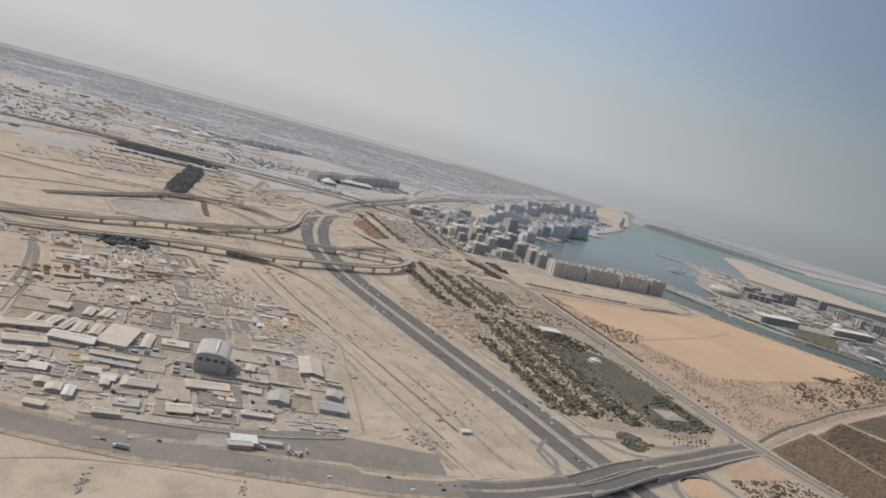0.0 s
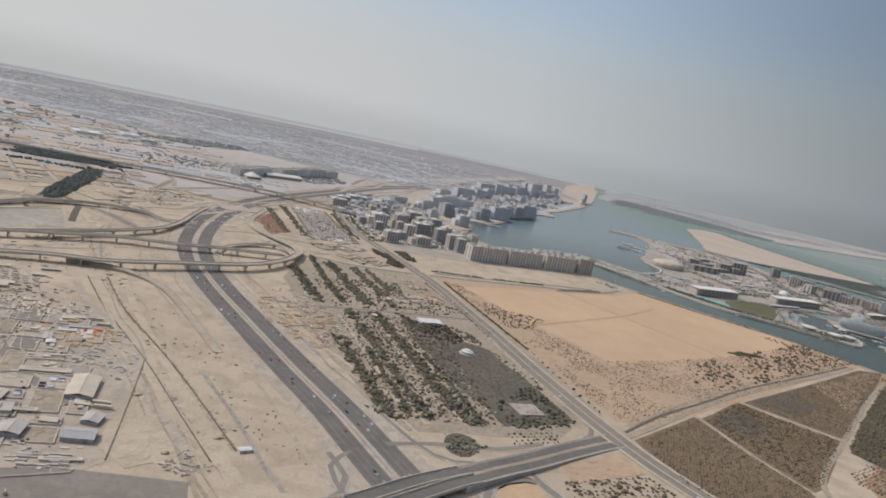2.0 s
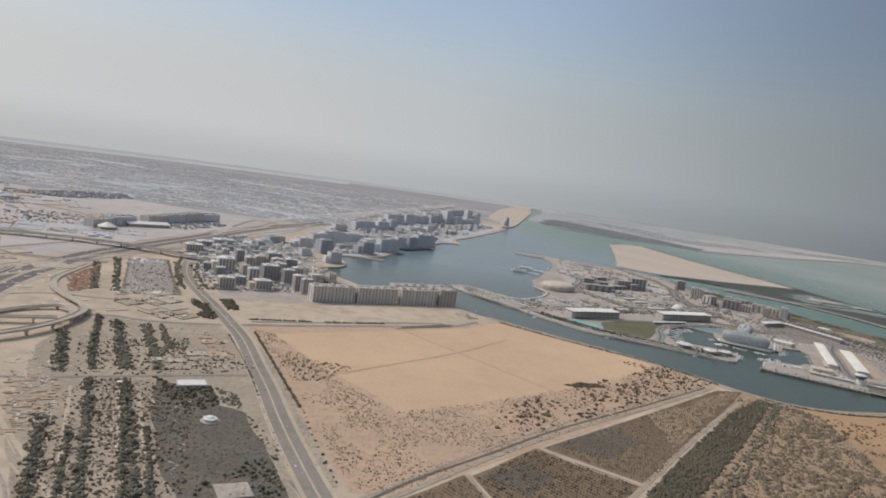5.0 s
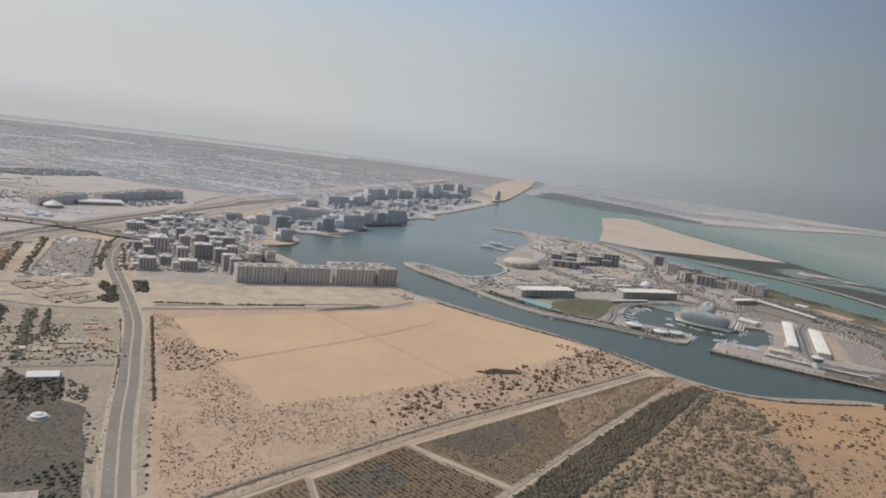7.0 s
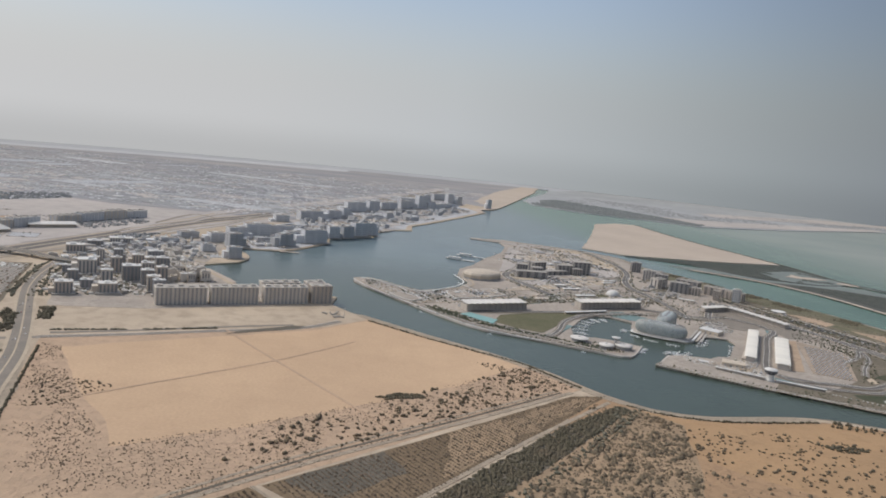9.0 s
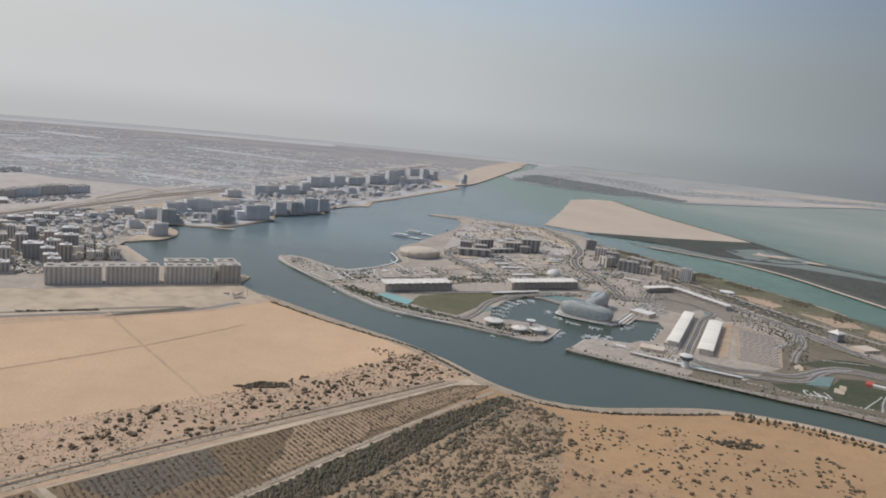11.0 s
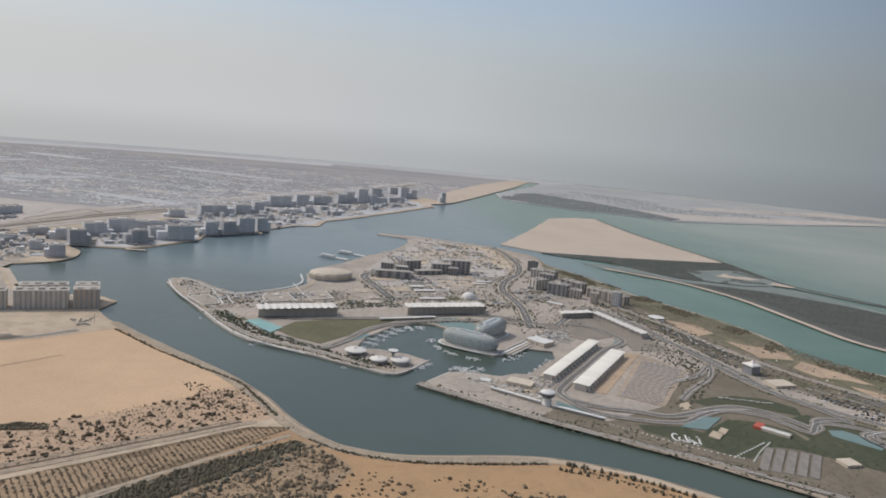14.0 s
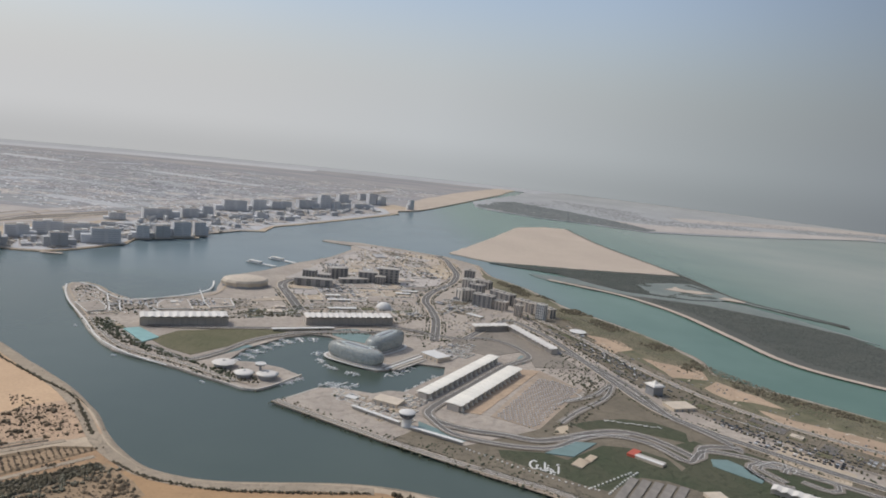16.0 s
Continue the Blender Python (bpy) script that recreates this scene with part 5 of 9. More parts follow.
road("road_ramp", [(126, 318), (131.5, 309), (134, 301), (132.5, 294), (126, 284)], 2.0, OLDROAD, "grey corner slip from the avenue to the cross road", 0.19, shoulder=0.6, shoulder_mat=PALEFLAT)
road("road_ramp", [(136, 285), (122, 271), (110, 260), (106, 252), (109, 243.5), (115, 235), (124, 222)], 2.0, OLDROAD, "grey slip road down from the junction", 0.185, shoulder=0.7, shoulder_mat=CONCRETE)
patch("ground_islet", [(94, 242), (99, 249), (105, 252), (110, 246), (108, 228), (96, 226)], FIELD, "bare sand inside the loop ramp", 0.3, lift=0.12)
patch("ground_islet", [(116, 262), (141, 282), (148, 270), (119, 250)], SCRUB, "sand plot beside the junction", 0.5, lift=0.09)
tagged(clumps("scrub_bushes", spread([(116, 250), (148, 268), (158, 250), (120, 228)], 330, 41), 0.3, 0.8, BUSH, seed=41), "dark scrub beside the junction", "bushes")


# ---- trees of the plantation ----
def tree_shapes(seed, r, h):
    """Trunk with limbs, and a crown of uneven clumps with gaps."""
    q = random.Random(seed)
    tr = Shape().lathe(0, 0, 0, [(0.13 * h / 3, 0), (0.09 * h / 3, h * 0.35), (0.05 * h / 3, h * 0.7)], 6)
    for k in range(3):
        a = 2.1 * k + q.random()
        x, y = math.cos(a) * r * 0.5, math.sin(a) * r * 0.5
        tr.add([(0.05, 0, h * 0.35), (-0.05, 0.03, h * 0.35), (0, -0.05, h * 0.38), (x, y, h * 0.7)], [(0, 1, 3), (1, 2, 3), (2, 0, 3)])
    cr = Shape()
    for k in range(9):
        a, d = q.uniform(0, 6.28), q.uniform(0.15, 0.75) * r
        s = r * q.uniform(0.28, 0.5)
        cr.add([(math.cos(a) * d + v[0] * s * q.uniform(0.7, 1.3), math.sin(a) * d + v[1] * s * q.uniform(0.7, 1.3), h * q.uniform(0.55, 0.9) + v[2] * s * 0.8) for v in ICO_V], [tuple(f) for f in ICO_F])
    return tr, cr


tree_kinds = []
for k, (r, h) in enumerate(((1.05, 2.2), (0.8, 1.8), (1.25, 2.5), (0.65, 1.4))):
    t = thing("tree", 0, 0, 0, 0, "dusty dark green plantation tree", "tree", "plantation trees")
    tr, cr = tree_shapes(k, r, h)
    tr.ob("trunk", BARK, t)
    cr.ob("crown", TREE, t)
    tree_kinds.append(t)
rt = random.Random(12)
placed = [0]
spare_trees = []


def tree_row(line, gap, wide=0.8, kinds=(0, 1, 2, 3), skip=0.1):
    pts = smooth_line(line, gap)
    for x, y in pts:
        if rt.random() < skip:
            continue
        k = rt.choice(kinds)
        m = pose(x + rt.uniform(-wide, wide), y + rt.uniform(-wide, wide), 0, 0, 0, rt.uniform(0, 360))
        if placed[0] >= 290:
            spare_trees.append(tuple(m.translation[:2]))
        elif placed[0] < len(tree_kinds):
            tree_kinds[placed[0]].matrix_basis = m
        else:
            copy_thing(tree_kinds[k], m)
        placed[0] += 1


BANDS = [([(29, 346), (46, 305), (59, 272)], 6.0), ([(27, 391), (52, 329), (72, 277)], 4.0), ([(44, 335), (65, 278)], 2.0), ([(40, 396), (68, 328), (88, 280)], 4.6), ([(67, 347), (91, 284)], 2.2), ([(56, 352), (80, 290)], 1.6),
         ([(-15, 458), (11, 398)], 6.0), ([(-12, 495), (6, 445), (22, 406)], 3.4), ([(1, 488), (35, 411)], 6.0), ([(16, 489), (47, 419)], 5.0), ([(24, 492), (40, 455)], 2.6)]
for line, wide in BANDS:
    tree_row(line, 2.3, wide * 0.42, (0, 1, 2, 3), 0.12)
tagged(clumps("tree_rows", spare_trees, 0.9, 1.4, TREE, 1.0, 4, seed=50), "rows of dusty plantation trees", "trees")
for k, (line, wide) in enumerate(BANDS):
    pts = []
    for x, y in smooth_line(line, 1.1):
        if noise.noise((x * 0.13, y * 0.13, k)) < -0.33:
            continue
        pts += [(x + rt.gauss(0, wide * 0.27), y + rt.gauss(0, wide * 0.12)) for j in range(2 + int(wide * 0.8))]
    tagged(clumps("plantation_scrub", pts, 0.45, 1.05, TREE, 0.85, seed=150 + k), "dark green growth along the plantation rows", "bushes")
for poly, n, seed, m6 in (([(35, 467), (46, 475), (50, 449), (41, 439)], 120, 53, TREE), ([(78, 267), (86, 270), (90, 260), (84, 252), (79, 256)], 60, 54, TREE), ([(78, 402), (86, 384), (96, 378), (90, 396)], 90, 55, TREE), ([(20, 395), (70, 420), (90, 440), (30, 470), (0, 440)], 500, 56, BROWNBUSH), ([(30, 345), (60, 270), (100, 284), (70, 400), (30, 395)], 900, 57, BROWNBUSH), ([(104, 284), (129, 303), (98, 376), (120, 340)], 130, 49, TREE)):
    tagged(clumps("plantation_scrub", spread(poly, n, seed), 0.35, 0.85, m6, 0.85, seed=seed), "dark green scrub on the plantation ground", "bushes")
for u in (-9, 9, 17):
    o = Shape().ribbon([(x + u * 0.93, y + u * 0.37) for x, y in ((32, 385), (56, 325), (76, 277))], 1.5, 0.2).ob("dirt_lane", PALEFLAT)
    tagged(o, "pale dirt lane between the plantation rows", "track", kind="structure")
for k, (x, y) in enumerate(((-2, 372), (6, 352), (14, 362), (2, 384), (18, 340), (24, 330))):
    patch("ground_spoil", [(x + math.cos(j * 0.785) * (4 + k % 3), y + math.sin(j * 0.785) * (3 + k % 2)) for j in range(8)], (DUST, SCRUB, TRACK)[k % 3], "dug and tipped sand beside the plantation", 1.4, 2.0)
for line, gap, lo, hi, seed in (([(73.5, 505), (96, 446.5), (117.5, 391)], 0.6, 0.55, 0.95, 58), ([(119, 388), (129, 356), (141, 322)], 5.5, 0.5, 1.1, 580), ([(61, 494), (71.5, 469), (82, 443)], 0.55, 0.3, 0.55, 59), ([(85.5, 434), (98, 398.5)], 0.55, 0.35, 0.6, 590), ([(99, 395), (114, 353), (123, 330)], 1.1, 0.22, 0.45, 591)):
    tagged(clumps("roadside_shrubs", [(x + rt.uniform(-0.3, 0.3), y + rt.uniform(-0.3, 0.3)) for x, y in smooth_line(line, gap)], lo, hi, HEDGEGREEN, 0.8, seed=seed), "clipped dark shrubs along the avenue", "shrubs")
for poly, n, seed in (([(33, 527), (46, 521.5), (44, 532), (30, 559), (19, 569), (22, 556), (34, 540)], 190, 60), ([(47, 551), (52, 556), (42, 581), (34, 577)], 120, 61)):
    tagged(clumps("roadside_trees", spread(poly, n, seed), 0.7, 1.4, HEDGEGREEN, 0.9, seed=seed), "dense dark trees where the avenue bends", "trees")
for off, seed in ((-8.5, 600), (8.5, 601)):
    tagged(clumps("roadside_trees", [(x - off * 0.8 + rt.uniform(-0.8, 0.8), y - off * 0.55 + rt.uniform(-0.8, 0.8)) for x, y in smooth_line(ROAD_B[13:17], 1.3)], 0.6, 1.2, TREE, 0.9, seed=seed), "dark trees along the avenue bend", "trees")
for a, b in (((64, 535), (68, 537)), ((70, 538), (81, 542.5)), ((83, 543), (90, 546)), ((92, 547), (100, 550)), ((109, 554), (117, 557.5)), ((119, 558.5), (124, 561)), ((127, 562.5), (145, 571.5))):
    tagged(clumps("hedge", [(x + rt.uniform(-0.3, 0.3), y + rt.uniform(-0.4, 0.4)) for x, y in smooth_line([a, b], 0.5)], 0.6, 0.95, TREE, 0.9, seed=int(a[0])), "dark clipped hedge beside the service road", "hedge")
shed(67.6, 402, 12, 7, 1.1, 25, WHITE, WHITE, "low white building with a flat roof in the plantation", False)
e = thing("round_house", 86.5, 362.5, 0, 0, "round white house on a stepped pale podium", "house")
Shape().lathe(0, 0, 0, [(3.8, 0), (3.8, 0.3), (3.2, 0.32)], 24).ob("podium", CONCRETE, e)
Shape().lathe(0, 0, 0.3, [(2.4, 0), (2.4, 0.9)], 24).ob("wall", WHITE, e)
Shape().lathe(0, 0, 1.2, [(2.8, 0), (2.8, 0.2), (1.6, 0.45), (1.5, 0.8), (0.2, 1.1)], 24).ob("roof", WHITE, e)
shed(109.5, 306, 11, 10, 0.35, 25, PAVED, CONCRETE, "pale concrete platform among young palms", False)
shed(40, 392, 2.4, 2, 0.9, 20, WHITE, WHITE, "small white hut beside the dirt lane", False)
clutter("red_stone_stacks", [(52, 352), (66, 318), (70, 322), (56, 358)], 70, TILE, 0.5, 1.8, 0.5, 96, "stacks of red-brown stone between tree rows", turn=-20)
clutter("white_pallets", [(52, 352), (66, 318), (70, 322), (56, 358)], 40, WHITE, 0.5, 1.6, 0.5, 97, "pale pallets between tree rows", turn=-20)
clutter("tipped_rubble", [(14, 350), (30, 330), (36, 340), (22, 372), (10, 400), (2, 420), (-4, 400)], 160, TAN, 0.5, 3.0, 0.5, 98, "tan rubble heaps on dusty ground", patchy(0.08, -0.1, 2))
clutter("plot_walls", [(52, 474), (60, 486), (76, 448), (70, 440)], 50, TILE, 0.6, 2.4, 0.7, 99, "reddish stores on dusty ground", turn=20)
for poly, k in (([(-23, 562), (5, 576), (-16, 630), (-40, 694), (-66, 686), (-50, 638)], 0), ([(-74, 590), (-71, 637), (-42, 562), (-51, 544)], 1)):
    pts = fill(poly, 3.2, 0.06, 66, random.Random(k), 2.0)
    tagged(blocks("stored_slabs", [(x, y, 0.05, 1.5, 1.15, 0.5, 66) for x, y in pts if rt.random() < 0.85], TILE if k else BEIGE), "rows of pale pinkish stored slabs", "slabs")
    tagged(blocks("stored_slabs", [(x + 1.6, y + 0.7, 0.05, 0.8, 1.5, 0.5, 66) for x, y in pts if rt.random() < 0.3], RUST), "rows of brown stored goods", "slabs")
for k, line in enumerate(([(-72, 674), (-30, 563)], [(-78, 650), (-44, 563)], [(-2, 606), (-30, 690)])):
    tagged(clumps("tree_belt", [(x + rt.uniform(-2.5, 2.5), y + rt.uniform(-1, 1)) for x, y in smooth_line(line, 0.9)], 0.7, 1.4, TREE, 0.9, 3, seed=160 + k), "dark tree belt beside the storage lots", "trees")
clutter("low_stores", [(-64, 660), (-40, 682), (-34, 690), (-60, 690)], 26, WHITE, 2, 7, 1.4, 101, "low white stores beside the storage lots", turn=30)

# ---- apartment town ----
def apartment(x, y, w, d, h, turn, wall=BEIGE, floors=8, bays=6, label="", crown=True, group="apartment blocks", name="apartment_building", glass=SHADEGLASS):
    """A block with proud bays, a window for each bay and storey, a parapet and roof rooms."""
    e = thing(name, x, y, 0, turn, label or "beige apartment block with rows of dark windows", "building", group)
    Shape().box(0, 0, 0, w, d, h).ob("wall", wall, e)
    Shape().box(0, 0, h, w + 0.4, d + 0.4, 0.5).ob("parapet", wall, e)
    Shape().box(0, 0, h + 0.48, w - 0.6, d - 0.6, 0.06).ob("roof", CONCRETE, e)
    if crown:
        q = random.Random(int(x * 7 + y))
        for k in range(max(1, int(w / 6))):
            Shape().box(-w / 2 + (k + 0.5) * w / max(1, int(w / 6)), q.uniform(-0.1, 0.1) * d, h + 0.5, min(3.4, w * 0.3), d * 0.45, q.uniform(0.6, 1.1)).ob("roof_room", CONCRETE, e)
    bw = w / bays
    pane = Shape().box(0, 0, 0, bw * 0.46, 0.1, h / floors * 0.62)
    first = None
    for i in range(bays):
        if i % 2 == 0:
            Shape().box(-w / 2 + (i + 0.5) * bw, -d / 2 - 0.25, 0, bw * 0.8, 0.5, h * 0.97).ob("bay", wall, e)
        for j in range(floors):
            if first is None:
                o = first = pane.ob("window", glass, e)
            else:
                o = new("window", first.data)
                o.parent = e
            o.matrix_basis = pose(-w / 2 + (i + 0.5) * bw, -d / 2 - (0.52 if i % 2 == 0 else 0.03), (j + 0.25) * h / floors)
    for u in (-1, 1):
        for w2 in (-0.25, 0.25):
            Shape().box(u * (w / 2 + 0.03), w2 * d, h * 0.06, 0.1, d * 0.16, h * 0.88).ob("window_strip", glass, e)
    return e


for i, (a, b) in enumerate((((91, 611.5), (120.3, 626.6)), ((122.5, 627.8), (151, 642.4)), ((154.5, 644.2), (182, 658.4)), ((184.5, 659.6), (198, 666.5)))):
    ang = math.atan2(b[1] - a[1], b[0] - a[0])
    cx, cy = (a[0] + b[0]) / 2 - math.sin(ang) * 5, (a[1] + b[1]) / 2 + math.cos(ang) * 5
    w = math.hypot(b[0] - a[0], b[1] - a[1])
    apartment(cx, cy, w, 10, (11.2, 11.4, 11.4, 12.2)[i], math.degrees(ang), BEIGE if i < 3 else TAN, 9, max(4, int(w / 2.6)), "long beige apartment block with vertical bays at the canal mouth", glass=TOWNGLASS)
    if i > 1:
        apartment(cx - math.sin(ang) * 15, cy + math.cos(ang) * 15, w * 0.92, 9, 11.6, math.degrees(ang), BEIGE, 9, 6, "beige apartment block behind the canal row", glass=TOWNGLASS)


def tower(x, y, w, h, turn, wall, glass, label, group, upright=False):
    """A slab with recessed window bands on each storey, balcony ends, a parapet and roof rooms."""
    d = min(w * 0.75, 11.0)
    e = thing("apartment_tower", x - math.sin(radians(turn)) * d / 2, y + math.cos(radians(turn)) * d / 2, 0, turn, label, "building", group)
    Shape().box(0, 0, 0, w, d, h).ob("wall", wall, e)
    Shape().box(0, 0, h, w + 0.3, d + 0.3, 0.4).ob("parapet", wall, e)
    # dark roofs on far towers tone down the sunlit tops, as haze would
    Shape().box(0, 0, h + 0.38, w - 0.6, d - 0.6, 0.06).ob("roof", WHITE if upright else SHADEROOF, e)
    q = random.Random(int(x * 7 + y))
    Shape().box(q.uniform(-0.2, 0.2) * w, 0, h + 0.4, w * 0.3, d * 0.45, q.uniform(0.6, 1.2)).ob("roof_room", WHITE, e)
    Shape().box(w * 0.3, d * 0.2, h + 0.4, w * 0.14, d * 0.2, 0.6).ob("roof_plant", GREYROOF, e)
    side = q.choice((-1, 1))
    Shape().box(side * w * 0.6, d * 0.15, 0, w * 0.45, d * 0.8, h * q.uniform(0.35, 0.75)).ob("wing", wall, e)
    Shape().box(0, -d * 0.35, 0, w * 1.3, d * 0.9, q.uniform(0.8, 1.6)).ob("podium", CONCRETE, e)
    if upright:
        bays = max(3, int(w / 2.2))
        strip, fin = Shape().box(0, 0, 0, w / bays * 0.5, 0.1, h * 0.88), Shape().box(0, 0, 0, w / bays * 0.22, 0.5, h * 0.98)
        a, b = strip.ob("window_strip", glass, e), fin.ob("fin", wall, e)
        for k in range(bays):
            for first, off, z in ((a, -0.02, h * 0.06), (b, -0.1, 0.0)):
                o = first if k == 0 else new(first.name.split(".")[0], first.data)
                o.parent = e
                o.matrix_basis = pose(-w / 2 + (k + (0.62 if first is a else 0.12)) * w / bays, -d / 2 + off, z)
    n = 0 if upright else max(3, min(7, int(h / 1.7)))
    for k in range(n):
        z = (k + 0.3) * h / n
        for u in (-0.27, 0.27):
            Shape().box(u * w, -d / 2 - 0.02, z, w * 0.4, 0.1, h / n * 0.5).ob("window", glass, e)
        Shape().box(0, -d / 2 - 0.3, z - 0.12, w * 0.96, 0.6, 0.14).ob("balcony", wall, e)
    for u in (-1, 1):
        for v in (-0.25, 0.25):
            Shape().box(u * (w / 2 + 0.02), v * d, h * 0.06, 0.1, d * 0.2, h * 0.86).ob("window_strip", glass, e)
    return e


NEARTOWN = [(29, 614, 11, 9.3), (14, 655, 7, 8.3), (12, 680, 13, 12.1), (34, 635, 8, 6.9), (53, 626, 12, 8.0), (28, 693, 8, 13.5), (50, 670, 13, 12.8), (-1, 728, 6, 11.9), (10, 736, 7, 11.3), (29, 730, 9, 9.4), (-36, 757, 15, 7.1), (-37, 793, 13, 5.5), (-25, 819, 20, 5.7), (-3, 679, 6, 5.9), (30, 671, 6, 10.2), (5, 705, 8, 9), (66, 660, 9, 13.0), (54, 689, 9, 12.4), (39, 741, 12, 12), (77, 644, 9, 12.6), (47, 712, 9, 12), (60, 702, 10, 15), (40, 652, 8, 12), (84, 636, 8, 12), (70, 676, 8, 13)]
for k, (x, y, w, h) in enumerate(NEARTOWN):
    tower(x, y, w, h * 0.9, 28, (TAN, TOWERGREY, BEIGE, GREYWALL, TAN)[k % 5], TOWNGLASS, "grey apartment tower with upright window strips", "apartment towers", True)
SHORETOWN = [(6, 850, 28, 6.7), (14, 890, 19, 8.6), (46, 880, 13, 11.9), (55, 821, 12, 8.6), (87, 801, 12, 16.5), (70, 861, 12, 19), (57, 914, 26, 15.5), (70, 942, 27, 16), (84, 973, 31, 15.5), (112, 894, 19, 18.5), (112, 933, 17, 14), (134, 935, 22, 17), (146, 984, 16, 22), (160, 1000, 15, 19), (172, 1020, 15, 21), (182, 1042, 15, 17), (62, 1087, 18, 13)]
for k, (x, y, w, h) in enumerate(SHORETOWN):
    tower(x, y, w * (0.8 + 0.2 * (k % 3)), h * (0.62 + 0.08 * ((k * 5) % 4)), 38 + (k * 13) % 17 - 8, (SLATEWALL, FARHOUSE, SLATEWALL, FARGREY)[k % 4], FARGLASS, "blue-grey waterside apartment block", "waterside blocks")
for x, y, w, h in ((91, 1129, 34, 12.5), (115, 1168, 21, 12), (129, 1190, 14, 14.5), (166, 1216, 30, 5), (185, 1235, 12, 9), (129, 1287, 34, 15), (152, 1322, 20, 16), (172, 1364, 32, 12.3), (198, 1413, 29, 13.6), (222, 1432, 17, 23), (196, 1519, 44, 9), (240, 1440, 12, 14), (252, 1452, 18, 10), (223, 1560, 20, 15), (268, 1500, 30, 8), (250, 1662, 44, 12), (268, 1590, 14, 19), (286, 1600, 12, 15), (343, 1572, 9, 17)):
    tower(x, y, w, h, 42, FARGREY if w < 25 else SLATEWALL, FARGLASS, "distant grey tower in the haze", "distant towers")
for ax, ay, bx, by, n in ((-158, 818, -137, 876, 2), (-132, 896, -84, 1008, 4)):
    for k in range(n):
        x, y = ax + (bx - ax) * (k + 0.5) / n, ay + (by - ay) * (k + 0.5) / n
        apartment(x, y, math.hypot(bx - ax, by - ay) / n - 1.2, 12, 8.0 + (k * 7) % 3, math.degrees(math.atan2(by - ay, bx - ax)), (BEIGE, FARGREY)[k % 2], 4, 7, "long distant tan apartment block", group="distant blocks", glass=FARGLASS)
e = thing("hall", -122, 876, 0, 40, "low pale hall with a broad white roof", "building")
Shape().box(0, 0, 0, 42, 18, 3.5).ob("wall", TAN, e)
Shape().gable(0, 0, 3.6, 45, 21, 1.6).ob("roof", MEMBRANE, e)
e = thing("hall", -140, 820, 0, 40, "low pale hall with a broad white roof", "building")
Shape().box(0, 0, 0, 16, 12, 3).ob("wall", TAN, e)
Shape().lathe(0, 0, 3.0, [(9, 0), (6, 1.5), (0.5, 4)], 12).ob("roof", MEMBRANE, e)

# pale roofed houses behind the canal row
def town_house(w, d, h, roof, k):
    p = thing("house", 70, 690, 0, 28, "flat-roofed pale house in a dense quarter", "house", "pale houses")
    Shape().box(0, 0, 0, w, d, h).ob("wall", BEIGE, p)
    Shape().box(0, 0, h, w + 0.3, d + 0.3, 0.22).ob("roof", roof, p)
    Shape().box(w * 0.2 * (-1) ** k, 0.3, h + 0.2, w * 0.4, d * 0.4, 0.9).ob("roof_room", BEIGE, p)
    for u in (-0.3, 0, 0.3):
        Shape().box(u * w, -d / 2 - 0.02, h * 0.35, 0.7, 0.08, h * 0.45).ob("window", SHADEGLASS, p)
    return p


hps = [town_house(5.2, 4.4, 6.2, WHITE, 0), town_house(7.0, 4.6, 8.0, CONCRETE, 1), town_house(4.4, 4.0, 4.6, CREAM, 0)]
Q = [(72, 678), (104, 696), (88, 722), (74, 742), (56, 754), (40, 786), (24, 792), (20, 770), (46, 722)]
for k, (x, y) in enumerate(fill(Q, 7.8, 0.18, 28, random.Random(3), 6.8)):
    m4 = pose(x, y, 0, 0, 0, 28 + rt.choice((0, 90, 180)) + rt.uniform(-6, 6))
    if k < 3:
        hps[k].matrix_basis = m4
    else:
        copy_thing(rt.choice(hps), m4)
tagged(clumps("street_trees", spread(Q, 260, 62), 0.7, 1.3, TREE, 0.9, 2, seed=62), "dark street trees between white houses", "trees")
tagged(clumps("street_trees", spread([(12, 600), (70, 640), (60, 690), (-10, 740), (-20, 690)], 420, 63), 0.7, 1.4, TREE, 0.9, 2, seed=63), "dark street trees between the towers", "trees")
clutter("town_low_roofs", [(16, 604), (76, 634), (64, 690), (0, 740), (-20, 700)], 150, WHITE, 1.5, 5, 1.6, 102, "low pale roofs and canopies between the towers", turn=28)
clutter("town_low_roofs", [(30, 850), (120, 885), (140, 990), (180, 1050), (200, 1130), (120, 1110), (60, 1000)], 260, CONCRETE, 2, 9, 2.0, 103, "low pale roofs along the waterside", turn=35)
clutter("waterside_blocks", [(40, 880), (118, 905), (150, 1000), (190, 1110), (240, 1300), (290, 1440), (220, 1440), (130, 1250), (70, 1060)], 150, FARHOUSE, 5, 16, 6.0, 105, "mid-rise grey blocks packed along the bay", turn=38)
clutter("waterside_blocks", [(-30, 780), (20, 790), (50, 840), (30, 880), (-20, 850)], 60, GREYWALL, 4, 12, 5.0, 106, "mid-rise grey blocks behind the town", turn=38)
clutter("building_site", [(200, 625), (214, 628), (206, 644), (196, 640)], 26, CONCRETE, 0.8, 3, 1.0, 104, "small site cabins at the canal mouth")

